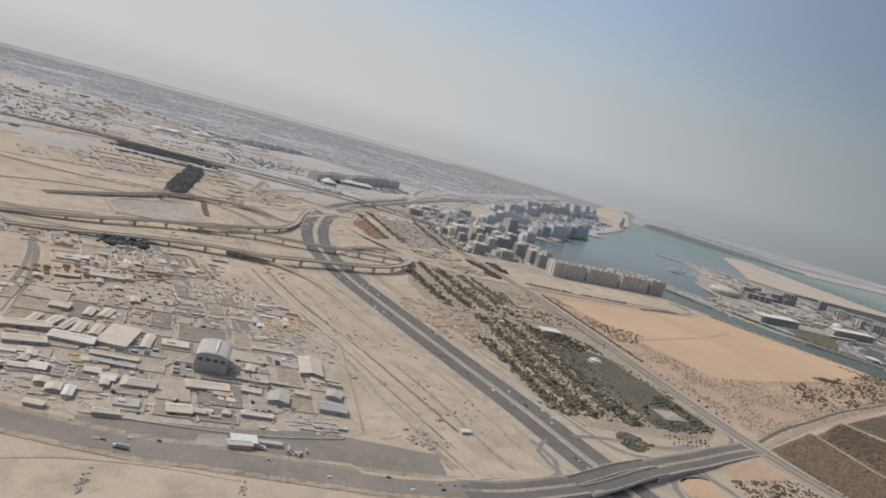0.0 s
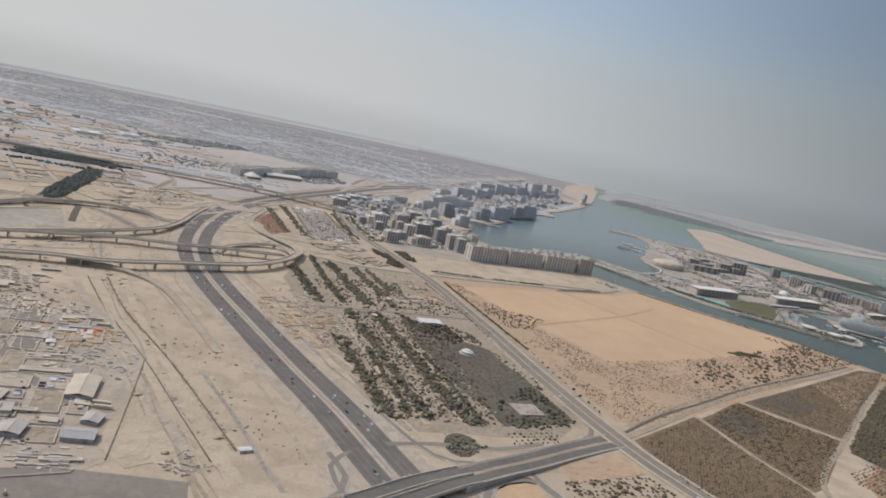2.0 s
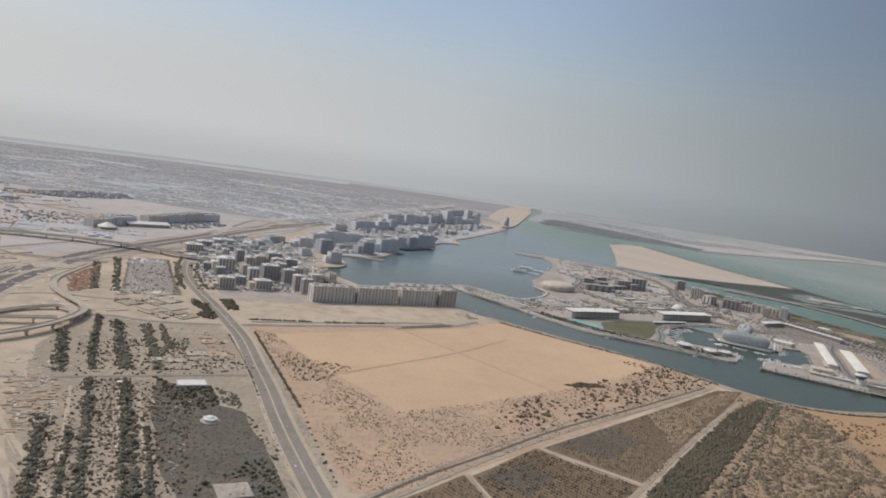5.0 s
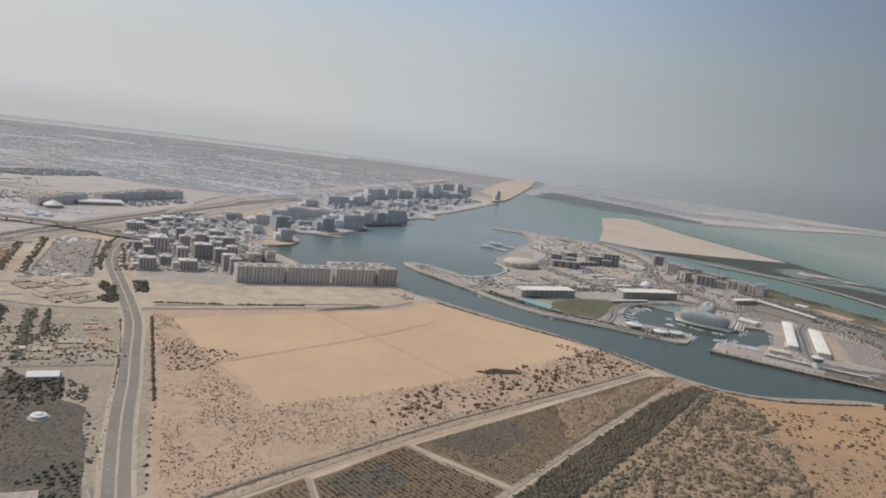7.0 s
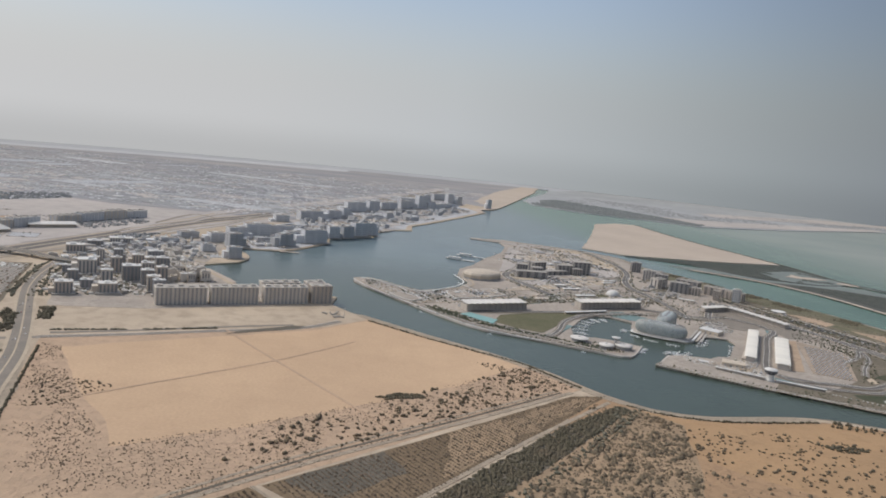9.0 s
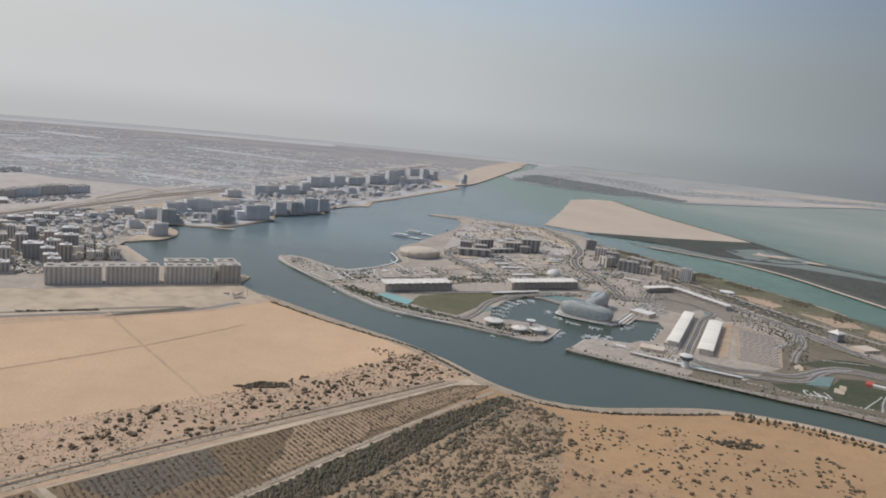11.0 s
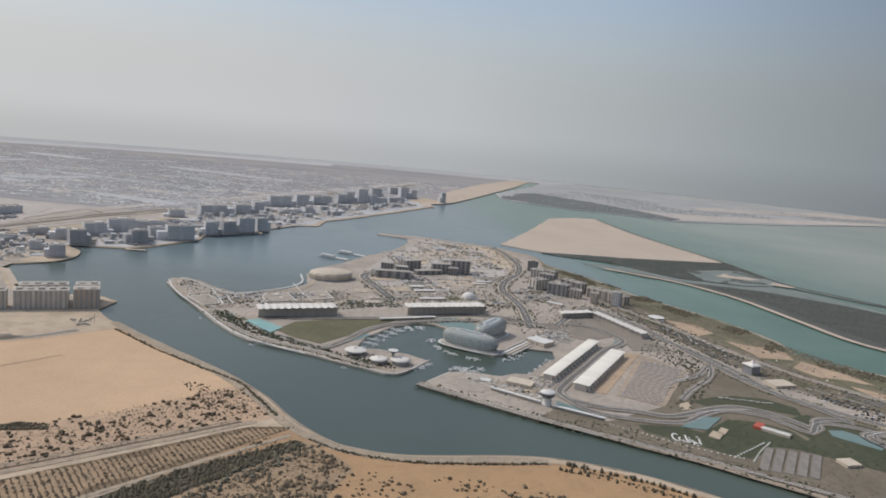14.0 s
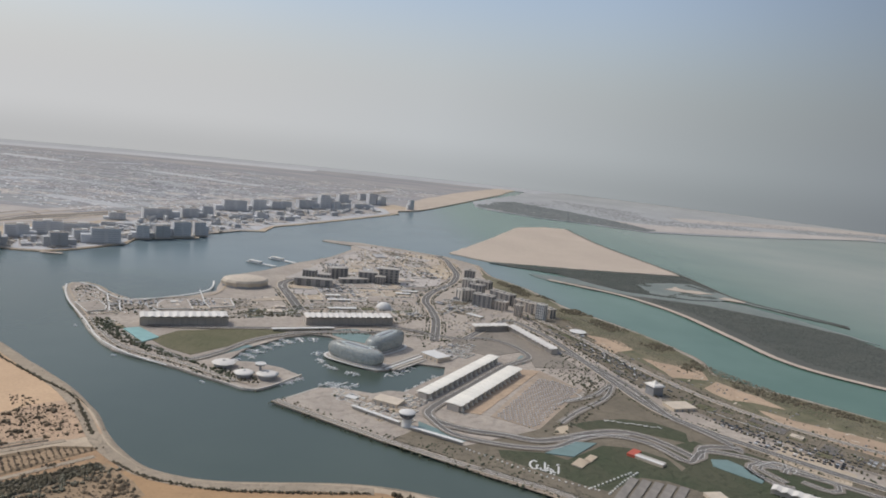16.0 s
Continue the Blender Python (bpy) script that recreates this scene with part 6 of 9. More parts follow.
# ring road on its embankment and its bridge over the highway
flyover("flyover", [(-420, 640), (-340, 690), (-275, 703), (-207, 713), (-152, 724), (-102, 729), (-60, 724), (-30, 716), (0, 716)], [0.6, 1.2, 2.0, 2.6, 3.2, 3.6, 3.6, 2.4, 0.8], 7.0, "dark ring road viaduct crossing the highway", 16.0, 5.0, OLDROAD)
road("road_ramp", [(-126, 566), (-148, 580), (-158, 566), (-146, 545), (-114, 514), (-92, 506)], 4.0, OLDROAD, "grey curved link road", 0.17, shoulder=1.5, shoulder_mat=PALEFLAT)
road("road_ramp", [(0, 339), (39, 296), (61, 267), (74, 252), (92, 250), (120, 282)], 2.6, PALEFLAT, "pale frontage road round the plantation", 0.15)
tagged(clumps("dark_thicket", spread([(78, 256), (84, 266), (92, 264), (90, 257)], 50, 64), 0.3, 0.8, TREE, 0.9, 2, seed=64), "dark thicket beside the frontage road", "bushes")
# flat dark wedge laid in place of a dug ramp
patch("ground_cutting", [(154, 562), (160, 572), (186, 595), (193, 597), (190, 588)], DRYWEED, "flat dark patch for a cutting beside the service road", 0.3, lift=0.2)
e = thing("mast", 212, 636, 0, 0, "thin steel mast at the canal mouth", "mast")
Shape().lathe(0, 0, 0, [(0.5, 0), (0.16, 0.6), (0.12, 5.5)], 8).ob("pole", GREYWALL, e)
Shape().box(0, 0, 4.6, 2.2, 0.14, 0.14).ob("crossarm", GREYWALL, e)

quarter("town_lots", [(-14, 690), (14, 606), (78, 638), (66, 694), (22, 740), (-10, 750)], 28, 11, 13, 2.2, (1, 2, 4, 4, 1), (OLDROAD, PAVED, DUST), (WHITE, BEIGE, CONCRETE, GREYWALL), "low roofs, car parks and gardens between the towers", LINE, 1.6)
quarter("town_lots", [(62, 858), (112, 886), (136, 985), (180, 1056), (200, 1130), (130, 1110), (70, 1010), (20, 880)], 36, 12, 22, 3.0, (2, 1, 5, 3, 2), (FARHOUSE, PAVED, DUST), (FARGREY, WHITE, CONCRETE), "low roofs and gardens along the waterside", FARHOUSE, 2.4)
quarter("yard_lots", [(-166, 258), (-128, 254), (-92, 318), (-64, 312), (-42, 292), (-30, 276), (-20, 240), (-12, 210), (-38, 188), (-74, 174), (-166, 170)], 20, 13, 16, 2.2, (5, 1, 5, 0.4, 0.5), (DUST, TRACK, PAVED, OLDROAD, DUST), (CREAM, CREAM, TAN, BEIGE, TIMBER, GREYROOF), "fenced yards with low stores and stacked goods", TAN, 0.6)
quarter("yard_lots", [(-240, 310), (-172, 300), (-124, 262), (-100, 316), (-140, 350), (-200, 316)], 30, 14, 14, 2.0, (4, 1, 4, 0.6, 1), (DUST, TRACK, SAND), (CREAM, TAN, TILE), "fenced yards with low stores and stacked goods", BEIGE, 0.9)
quarter("desert_lots", [(-330, 500), (-232, 480), (-150, 610), (-190, 700), (-300, 640)], 38, 15, 34, 4.0, (7, 0.3, 1.6, 0.6, 0.3), (SAND, PALEFLAT, SCRUB, PAVED, TRACK), (CREAM, TAN), "graded desert plots with low walls and stores", OLDROAD, 1.0)
quarter("desert_lots", [(-400, 690), (-300, 712), (-120, 745), (-70, 830), (-140, 850), (-330, 790)], 20, 19, 34, 4.0, (6, 0.3, 2, 1, 0.3), (FARSAND, SAND, PAVED, SCRUB, FARHOUSE), (FARGREY, TAN), "graded desert plots beyond the ring road", OLDROAD, 1.2)
quarter("desert_lots", [(-190, 520), (-134, 530), (-124, 570), (-118, 690), (-150, 700), (-180, 620)], 60, 20, 24, 3.0, (6, 0.6, 2, 1, 0.3), (SAND, PALEFLAT, SCRUB, PAVED, DUST), (CREAM, TAN), "graded plots beside the highway", TRACK, 0.7)
quarter("desert_lots", [(-560, 800), (-330, 800), (-200, 960), (-260, 1090), (-560, 1080)], 42, 16, 60, 5.0, (6, 0.2, 2, 0.6, 1), (FARSAND, SAND, PAVED, FARHOUSE), (FARGREY, FARHOUSE), "graded far desert plots with low buildings", OLDROAD, 2.2)

# road corridor behind the town, groves and plots along it
for line, w, m8 in (([(-160, 640), (-111, 773), (-83, 849), (-57, 948), (-52, 1048), (-43, 1076), (-19, 1062)], 5, OLDROAD), ([(-33, 1102), (63, 1399), (242, 1992)], 16, FARSAND)):
    road("road_far", line, w, m8, "distant road corridor behind the town", 0.26, shoulder=4, shoulder_mat=FARSAND, step=12)
for k, off in enumerate((-34, -26, -17, 14, 21, 30)):
    base, line = smooth_line([(-140, 560), (-110, 660), (-87, 734), (-68, 787), (-44, 845), (-34, 932), (-11, 1009), (4, 1114), (74, 1338), (137, 1550)], 12), []
    for i in range(1, len(base) - 1):
        d = Vector((base[i + 1][0] - base[i - 1][0], base[i + 1][1] - base[i - 1][1])).normalized()
        w = off + 5 * noise.noise((base[i][0] * 0.01, base[i][1] * 0.01, k))
        line.append((base[i][0] - d.y * w, base[i][1] + d.x * w))
    if off > 0:
        line = [p for p in line if p[1] > 880]
    tagged(Shape().ribbon(line, (3.5, 2.0, 5.0, 4.0, 2.4, 4.0)[k], 0.21 + 0.004 * k).ob("road_far", (PALEFLAT, OLDROAD, GRAVEL, FARSAND, OLDROAD, PALEFLAT)[k]), "graded track along the distant road corridor", "road", kind="structure")
for poly, n, seed in (([(-345, 1003), (-313, 1103), (-253, 1161), (-225, 1116), (-270, 1032)], 900, 170), ([(-136, 913), (-111, 1021), (-57, 967), (-84, 889)], 500, 171), ([(-60, 790), (-30, 840), (-20, 900), (-44, 880)], 200, 172)):
    patch("ground_grove", poly, FARHOUSE, "grey soil under a far grove", 6.0, 14)
    tagged(clumps("far_grove", spread(poly, n, seed), 1.0, 2.6, FARTREE, 0.5, 2, seed=seed), "far grove in haze-greyed green", "grove")
patch("ground_shore_town", [(64, 868), (88, 868), (108, 874), (124, 897), (142, 950), (135, 990), (155, 1011), (180, 1032), (172, 1060), (184, 1112), (216, 1134), (215, 1180), (243, 1250), (302, 1420), (321, 1480), (300, 1540), (250, 1560), (160, 1330), (90, 1150), (30, 940)], FARHOUSE, "grey built-up ground along the bay", 1.0)
quarter("shore_lots", [(64, 868), (88, 868), (108, 874), (124, 897), (142, 950), (135, 990), (155, 1011), (180, 1032), (172, 1060), (184, 1112), (216, 1134), (215, 1180), (243, 1250), (302, 1420), (321, 1480), (300, 1540), (250, 1560), (160, 1330), (90, 1150), (30, 940)], 36, 17, 26, 4.0, (2, 0.5, 5, 4, 2), (FARHOUSE, FARSAND, PAVED), (FARGREY, WHITE, BEIGE, FARHOUSE), "low roofs and gardens along the bay", FARSAND, 2.6)
quarter("town_lots", [(-60, 730), (-16, 690), (30, 745), (60, 765), (88, 800), (60, 850), (30, 900), (-10, 900), (-50, 820)], 36, 18, 17, 2.6, (1, 1, 5, 4, 2), (PAVED, FARHOUSE, DUST), (BEIGE, WHITE, GREYROOF, FARHOUSE), "low roofs, streets and gardens of the town", LINE, 2.6)
for line in ([(51, 788), (62, 772), (76, 773), (92, 785), (96, 810), (86, 834), (68, 848)], [(66, 860), (88, 866), (108, 872), (124, 896), (143, 950), (136, 990)]):
    o = Shape().ribbon(smooth_line(line, 5), 2.0, 0.3, 0.8).ob("pavement", PALEFLAT)
    tagged(o, "pale promenade along the bay", "pavement", kind="structure")

patch("ground_dark_weeds", [(83.5 + 6 * math.cos(k * 0.524), 261 + 9 * math.sin(k * 0.524)) for k in range(12)], DRYWEED, "dark weedy hollow beside the frontage road", 1.0)
tagged(clumps("plantation_scrub", spread([(24, 352), (58, 276), (84, 282), (74, 330), (52, 400), (26, 396)], 1500, 305, patchy(0.07, -0.1, 6)), 0.2, 0.6, BROWNBUSH, 0.7, 2, seed=305), "dry brown undergrowth between the plantation rows", "bushes")
clutter("plantation_stores", [(30, 345), (60, 270), (100, 284), (70, 400), (30, 395)], 160, TAN, 0.4, 1.6, 0.4, 301, "tan crates and rubble between the tree rows", patchy(0.06, -0.1, 3), -20)
clutter("plantation_stores", [(-14, 400), (20, 395), (66, 420), (76, 434), (52, 496), (-10, 500)], 260, CREAM, 0.4, 2.2, 0.5, 302, "pale crates, huts and rubble between the tree rows", patchy(0.06, -0.1, 4), -20)
clutter("tipped_rubble", [(-18, 390), (-6, 350), (20, 325), (30, 330), (20, 385), (5, 392)], 200, SCRUB, 0.8, 4.0, 0.5, 303, "brown spoil beside the plantation", patchy(0.08, -0.2, 5), 30)
for k, (x, y, w, d) in enumerate(((60, 478, 10, 8), (66, 452, 10, 9), (72, 434, 7, 7), (64, 455, 8, 10))):
    patch("ground_plot", [(x - w / 2, y - d / 2), (x + w / 2, y - d / 3), (x + w / 3, y + d / 2), (x - w / 2, y + d / 3)], (SCRUB, PALEFLAT, DUST, SCRUB)[k], "cleared plot in the plantation", 1.0, 3)

# drying basin, embankment planting and roads west of the interchange
o = Shape().ribbon([(-189, 417), (-191, 435), (-164, 483), (-136, 435), (-154, 408), (-173, 397), (-189, 417)], 2.6, 0.5, 0.5).ob("basin_bank", PALEFLAT)
tagged(o, "pale bank round a drying basin", "bank", kind="structure")
patch("ground_basin", [(-188, 418), (-189, 433), (-164, 480), (-138, 435), (-155, 410), (-173, 399)], PAVED, "flat grey floor of a drying basin", 0.5, lift=0.3)
for line, w, m9 in (([(-330, 330), (-240, 342), (-200, 352), (-187, 367), (-176, 378)], 4.5, OLDROAD), ([(-174, 686), (-160, 596), (-147, 532), (-124, 512), (-96, 525)], 4.0, OLDROAD), ([(-420, 690), (-343, 705), (-312, 744), (-226, 747), (-110, 740)], 5.0, OLDROAD)):
    road("road_west", line, w, m9, "grey road over the desert with pale verges", 0.34, shoulder=2.0, shoulder_mat=PALEFLAT)
for k, line in enumerate(([(-304, 660), (-283, 668), (-257, 680), (-219, 684)], [(-284, 634), (-257, 642), (-234, 648), (-213, 670)])):
    tagged(clumps("embankment_trees", [(x + rt.uniform(-3, 3), y + rt.uniform(-6, 6)) for x, y in smooth_line(line, 0.5)], 0.8, 1.8, MANGROVE, 0.7, 2, seed=320 + k), "dark trees along the road embankment", "trees")
patch("ground_pale_plot", [(-295, 526), (-287, 569), (-267, 569), (-266, 545), (-281, 511)], PALEFLAT, "pale paved plot in the desert", 1.0, lift=0.32)
patch("ground_pale_plot", [(-210, 527), (-238, 630), (-228, 636), (-203, 540)], PALEFLAT, "pale sand plot between tree belts", 1.0, lift=0.32)

quarter("plantation_lots", [(24, 405), (62, 422), (78, 434), (62, 480), (46, 503), (34, 500), (50, 455)], 25, 21, 14, 2.0, (4, 0.2, 1.6, 5, 0.1), (TRACK, SCRUB, DUST, TRACK), (TAN, TAN, CREAM, TILE), "cleared plots, stores and shrubs in the plantation", TRACK, 0.6)
quarter("storage_lots", [(-30, 556), (-10, 512), (20, 505), (44, 515), (20, 560), (0, 590), (-24, 562)], 60, 22, 16, 2.2, (4, 0.6, 2, 3, 0.3), (TRACK, SAND, DUST), (CREAM, TAN, WHITE), "fenced plots with huts beside the avenue", TRACK, 0.7)
tagged(clumps("garden_trees", spread([(50, 406), (62, 399), (75, 404), (86, 381), (80, 370), (66, 378)], 170, 330), 0.5, 1.2, HEDGEGREEN, 0.9, 3, seed=330), "dark garden trees round the white house", "trees")


# ---- island: grounds, tracks, lawns ----
def flat(name, poly, material, label, amount=0.5):
    return patch(name, poly, material, label, amount)


flat("ground_lawn", [(316, 662), (322, 686), (361, 712), (384, 718), (378, 696), (362, 668), (349, 643), (332, 650)], LAWN, "mown olive-green lawn inside the track bend")
patch("ground_runoff", [(292, 675), (299, 682), (319, 667), (315, 654)], POOL, "bright turquoise run-off area", 0.2, lift=0.56)
flat("ground_runoff", [(350, 637), (371, 675), (375, 673), (355, 634)], TEAL, "teal painted run-off strip", 0.2)
flat("ground_runoff", [(409, 730), (413, 719), (424, 712), (439, 709), (446, 722), (424, 741), (416, 737)], TEAL, "teal painted run-off beside the hotel", 0.2)
flat("ground_parkland", [(545, 600), (560, 645), (590, 690), (612, 648), (640, 622), (700, 585), (900, 480), (1100, 400), (1100, 365), (764, 448), (640, 500), (592, 516), (556, 534), (520, 548), (508, 566)], PARK, "dark parkland soil inside the circuit", 1.0)
patch("ground_runoff", [(547, 572), (561, 590), (572, 592), (560, 572)], TEAL, "teal painted run-off area", 0.2, lift=0.5)
flat("ground_runoff", [(536, 727), (543, 725), (538, 708), (532, 710)], TEAL, "teal painted run-off area", 0.2)
patch("ground_runoff", [(625, 591), (633, 593), (647, 579), (642, 571), (624, 583)], TEAL, "teal painted run-off area", 0.2, lift=0.5)
flat("ground_runoff", [(487, 590), (500, 582), (511, 574), (508, 570), (488, 579)], TEAL, "teal painted run-off area", 0.2)
flat("ground_infield", [(526, 569), (548, 573), (557, 568), (575, 591), (590, 592), (604, 585), (612, 560), (588, 560), (572, 542), (547, 548), (528, 558)], DARKLAWN, "dark green grass with white planted lettering", 0.6)
flat("ground_infield", [(561, 613), (576, 624), (589, 631), (606, 632), (620, 622), (619, 608), (600, 613), (584, 615), (570, 607)], DARKLAWN, "dark green infield grass", 0.6)
flat("ground_infield", [(602, 606), (614, 596), (620, 588), (628, 574), (616, 566), (604, 590)], DARKLAWN, "dark green infield grass", 0.6)
flat("ground_infield", [(632, 606), (646, 606), (690, 575), (760, 520), (740, 500), (650, 560), (655, 575)], DARKLAWN, "dark green grass beside the kart track", 0.6)
flat("ground_pad", [(552, 597), (554, 607), (560, 612), (559, 600)], PALEFLAT, "pale hardstanding", 0.3)
flat("ground_carpark", [(655, 604), (670, 624), (693, 596), (684, 581), (667, 595)], PALEFLAT, "pale sandy car park", 0.3)
flat("ground_boulevard", [(540, 852), (560, 800), (598, 708), (640, 650), (700, 606), (800, 555), (900, 505), (900, 545), (760, 622), (690, 662), (640, 722), (602, 792), (562, 862)], PARK, "dark planted ground along the boulevard", 1.5)
flat("ground_apron", [(486, 742), (510, 782), (536, 790), (562, 738), (574, 714), (545, 704), (539, 738), (516, 716), (503, 722)], OLDROAD, "grey asphalt apron between the stands and the pits", 0.6)
flat("ground_gravel", [(507, 610), (516, 610), (548, 698), (536, 696)], RUSTSAND, "strip of bare orange sand beside the pits", 0.4)
flat("ground_carpark", [(521, 609), (545, 600), (572, 670), (548, 698)], SHORESAND, "dusty car park", 0.3)
flat("ground_carpark", [(572, 528), (588, 560), (609, 558), (606, 536)], PARK, "dusty car park", 0.3)
flat("ground_quay", [(417, 592), (477, 562), (482, 571), (456, 612), (440, 620), (430, 617)], PAVED, "pale sandy quay", 0.3)
flat("ground_coast_green", [(487, 1062), (502, 1006), (522, 982), (544, 952), (573, 896), (615, 846), (649, 795), (659, 769), (662, 737), (687, 718), (716, 702), (759, 674), (899, 608), (1200, 518), (1200, 480), (900, 560), (712, 636), (686, 650), (668, 668), (647, 700), (626, 731), (611, 757), (593, 795), (575, 845), (548, 870), (516, 925), (498, 1000)], GREENSHORE, "green and brown scrub along the lagoon", 2.0)
for poly in ([(576, 812), (608, 798), (618, 779), (599, 760), (583, 796)], [(618, 757), (657, 746), (656, 723), (634, 720)], [(660, 722), (680, 704), (690, 684), (660, 688), (648, 706)], [(672, 676), (720, 652), (800, 612), (800, 590), (706, 628), (676, 655)]):
    flat("ground_coast_sand", poly, RUSTSAND, "orange sandy clearing in the shore scrub", 3.5)
for k, (poly, m) in enumerate((([(236, 716), (253, 722), (266, 702), (252, 692)], OLDROAD), ([(279, 743), (306, 765), (321, 744), (292, 722)], OLDROAD), ([(313, 770), (328, 788), (338, 766), (326, 750)], OLDROAD), ([(330, 880), (400, 880), (440, 990), (380, 1090), (350, 1060)], FARSAND), ([(420, 960), (465, 960), (470, 1050), (440, 1085), (400, 1090)], PALEFLAT), ([(330, 780), (360, 800), (400, 850), (360, 830)], DUST), ([(395, 1010), (430, 1000), (440, 1060), (410, 1070)], FARSAND))):
    flat("ground_lot", poly, m, "level car park and sand plot of the island", 0.5)

RACE = [[(300, 690), (320, 694), (350, 707), (391, 726), (420, 748), (450, 757), (489, 748), (512, 758), (530, 748), (541, 728), (538, 716), (525, 695), (509, 655), (494, 618), (490, 602), (497, 592), (512, 587), (527, 587), (543, 585), (557, 593), (569, 603), (584, 611), (598, 609), (610, 599), (619, 590), (625, 605), (640, 609), (644, 606), (635, 621), (624, 634), (615, 646), (600, 690), (575, 735), (560, 752)],
        [(322, 650), (333, 643), (351, 634), (362, 655), (370, 684), (384, 706), (404, 722), (440, 740)],
        [(490, 600), (504, 580), (526, 575), (542, 576), (552, 580), (564, 594), (578, 604), (596, 602), (606, 592), (614, 584), (624, 600), (644, 599), (653, 593), (690, 575), (760, 530)],
        [(654, 575), (646, 587), (648, 591), (659, 592), (660, 597), (647, 594), (641, 586), (648, 573), (656, 570)],
        [(657, 586), (663, 593), (678, 579), (672, 572), (662, 579)],
        [(560, 646), (578, 664), (590, 688), (584, 662), (566, 632), (556, 612)]]
for k, line in enumerate(RACE):
    road("road_circuit", line, (3.4, 2.6, 2.6, 1.8, 1.8, 2.0)[k], RACEROAD, "dark grey race circuit asphalt with pale edges", 0.52 + 0.01 * k, (-(3.4, 2.6, 2.6, 1.8, 1.8, 2.0)[k] / 2, (3.4, 2.6, 2.6, 1.8, 1.8, 2.0)[k] / 2), shoulder=1.6, shoulder_mat=OLDROAD, step=4)
ISLE_ROADS = []
for line, w in (([(497, 748), (512, 790), (527, 820), (545, 800), (562, 770), (592, 694), (612, 650), (637, 625), (673, 600), (706, 580), (800, 530), (1000, 450)], 5.5), ([(478, 736), (473, 791), (465, 826), (457, 855), (459, 893), (471, 941), (472, 989), (462, 1035), (453, 1072), (440, 1092)], 6.5), ([(375, 772), (355, 812), (338, 846), (336, 866), (346, 886), (358, 930), (345, 970)], 8.0), ([(446, 770), (455, 800), (446, 823), (380, 790), (345, 740), (300, 715)], 4.0), ([(540, 850), (580, 790), (620, 720), (660, 670), (720, 630), (900, 545)], 4.0), ([(415, 592), (481, 560), (531, 541), (554, 533), (600, 512), (700, 470), (900, 420)], 3.2), ([(262, 690), (285, 664), (312, 641), (350, 628), (388, 611)], 3.0), ([(400, 720), (430, 735), (470, 745), (490, 742)], 3.0)):
    ISLE_ROADS.append((line, w))
    road("road_island", line, w, RACEROAD if w > 5 else OLDROAD, "grey island road with pale verges", 0.48, (-w / 2, 0, w / 2), shoulder=0.9, shoulder_mat=PALEFLAT if w > 3.5 else TRACK, step=5)


# ---- island: grandstands ----
def grandstand(x, y, length, turn, n, h=5.6, depth=10.0):
    e = thing("grandstand", x, y, 0, turn, "long grandstand with a brown wall and scalloped white canopy", "grandstand", "circuit grandstands")
    Shape().box(0, 0.6, 0, length, depth - 1.2, h * 0.82).ob("wall", GRANDWALL, e)
    for k in range(6):
        Shape().box(0, depth / 2 + 0.6 + k * 0.8, 0, length * 0.98, 0.8, h * 0.75 - k * 0.62).ob("seat_tier", GREYWALL, e)
    w = length / n
    rows = 7
    s = Shape()
    pts, faces = [], []
    for j in range(rows):
        v = j / (rows - 1)
        for i in range(7):
            u = i / 6
            arch = 1.5 * (1 - abs(2 * u - 1)) ** 0.9
            pts.append(((u - 0.5) * w, -depth * 0.62 + v * depth * 1.15, h * 0.98 + 0.55 * arch * (1 - 0.6 * v) + 0.5 * v - 0.25 * (1 - abs(2 * v - 1))))
    for j in range(rows - 1):
        for i in range(6):
            a = j * 7 + i
            faces.append((a, a + 1, a + 8, a + 7))
    under = [(p[0], p[1], p[2] - 0.12) for p in pts]
    m = len(pts)
    s.add(pts + under, faces + [tuple(m + q for q in reversed(f)) for f in faces] + [(i + 1, i, m + i, m + i + 1) for i in range(6)] + [(42 + i, 43 + i, m + 43 + i, m + 42 + i) for i in range(6)])
    first = s.ob("canopy_sail", MEMBRANE, e)
    for k in range(n):
        o = first if k == 0 else new("canopy_sail", first.data)
        o.parent = e
        o.matrix_basis = pose(-length / 2 + (k + 0.5) * w, 0, 0)
        p = Shape().box(0, 0, 0, 0.3, 0.35, h * 1.0).ob("column", CONCRETE, e)
        p.matrix_basis = pose(-length / 2 + (k + 0.04) * w, -depth / 2 - 0.05, 0)
    return e


grandstand(318, 703.5, 54, 29, 11, 6.0, 11)
grandstand(415.5, 753, 62, 26.8, 15, 6.0, 10)
grandstand(514, 784, 29, 31, 7, 4.0, 6)
grandstand(543, 765, 60, -60, 11, 4.0, 6)

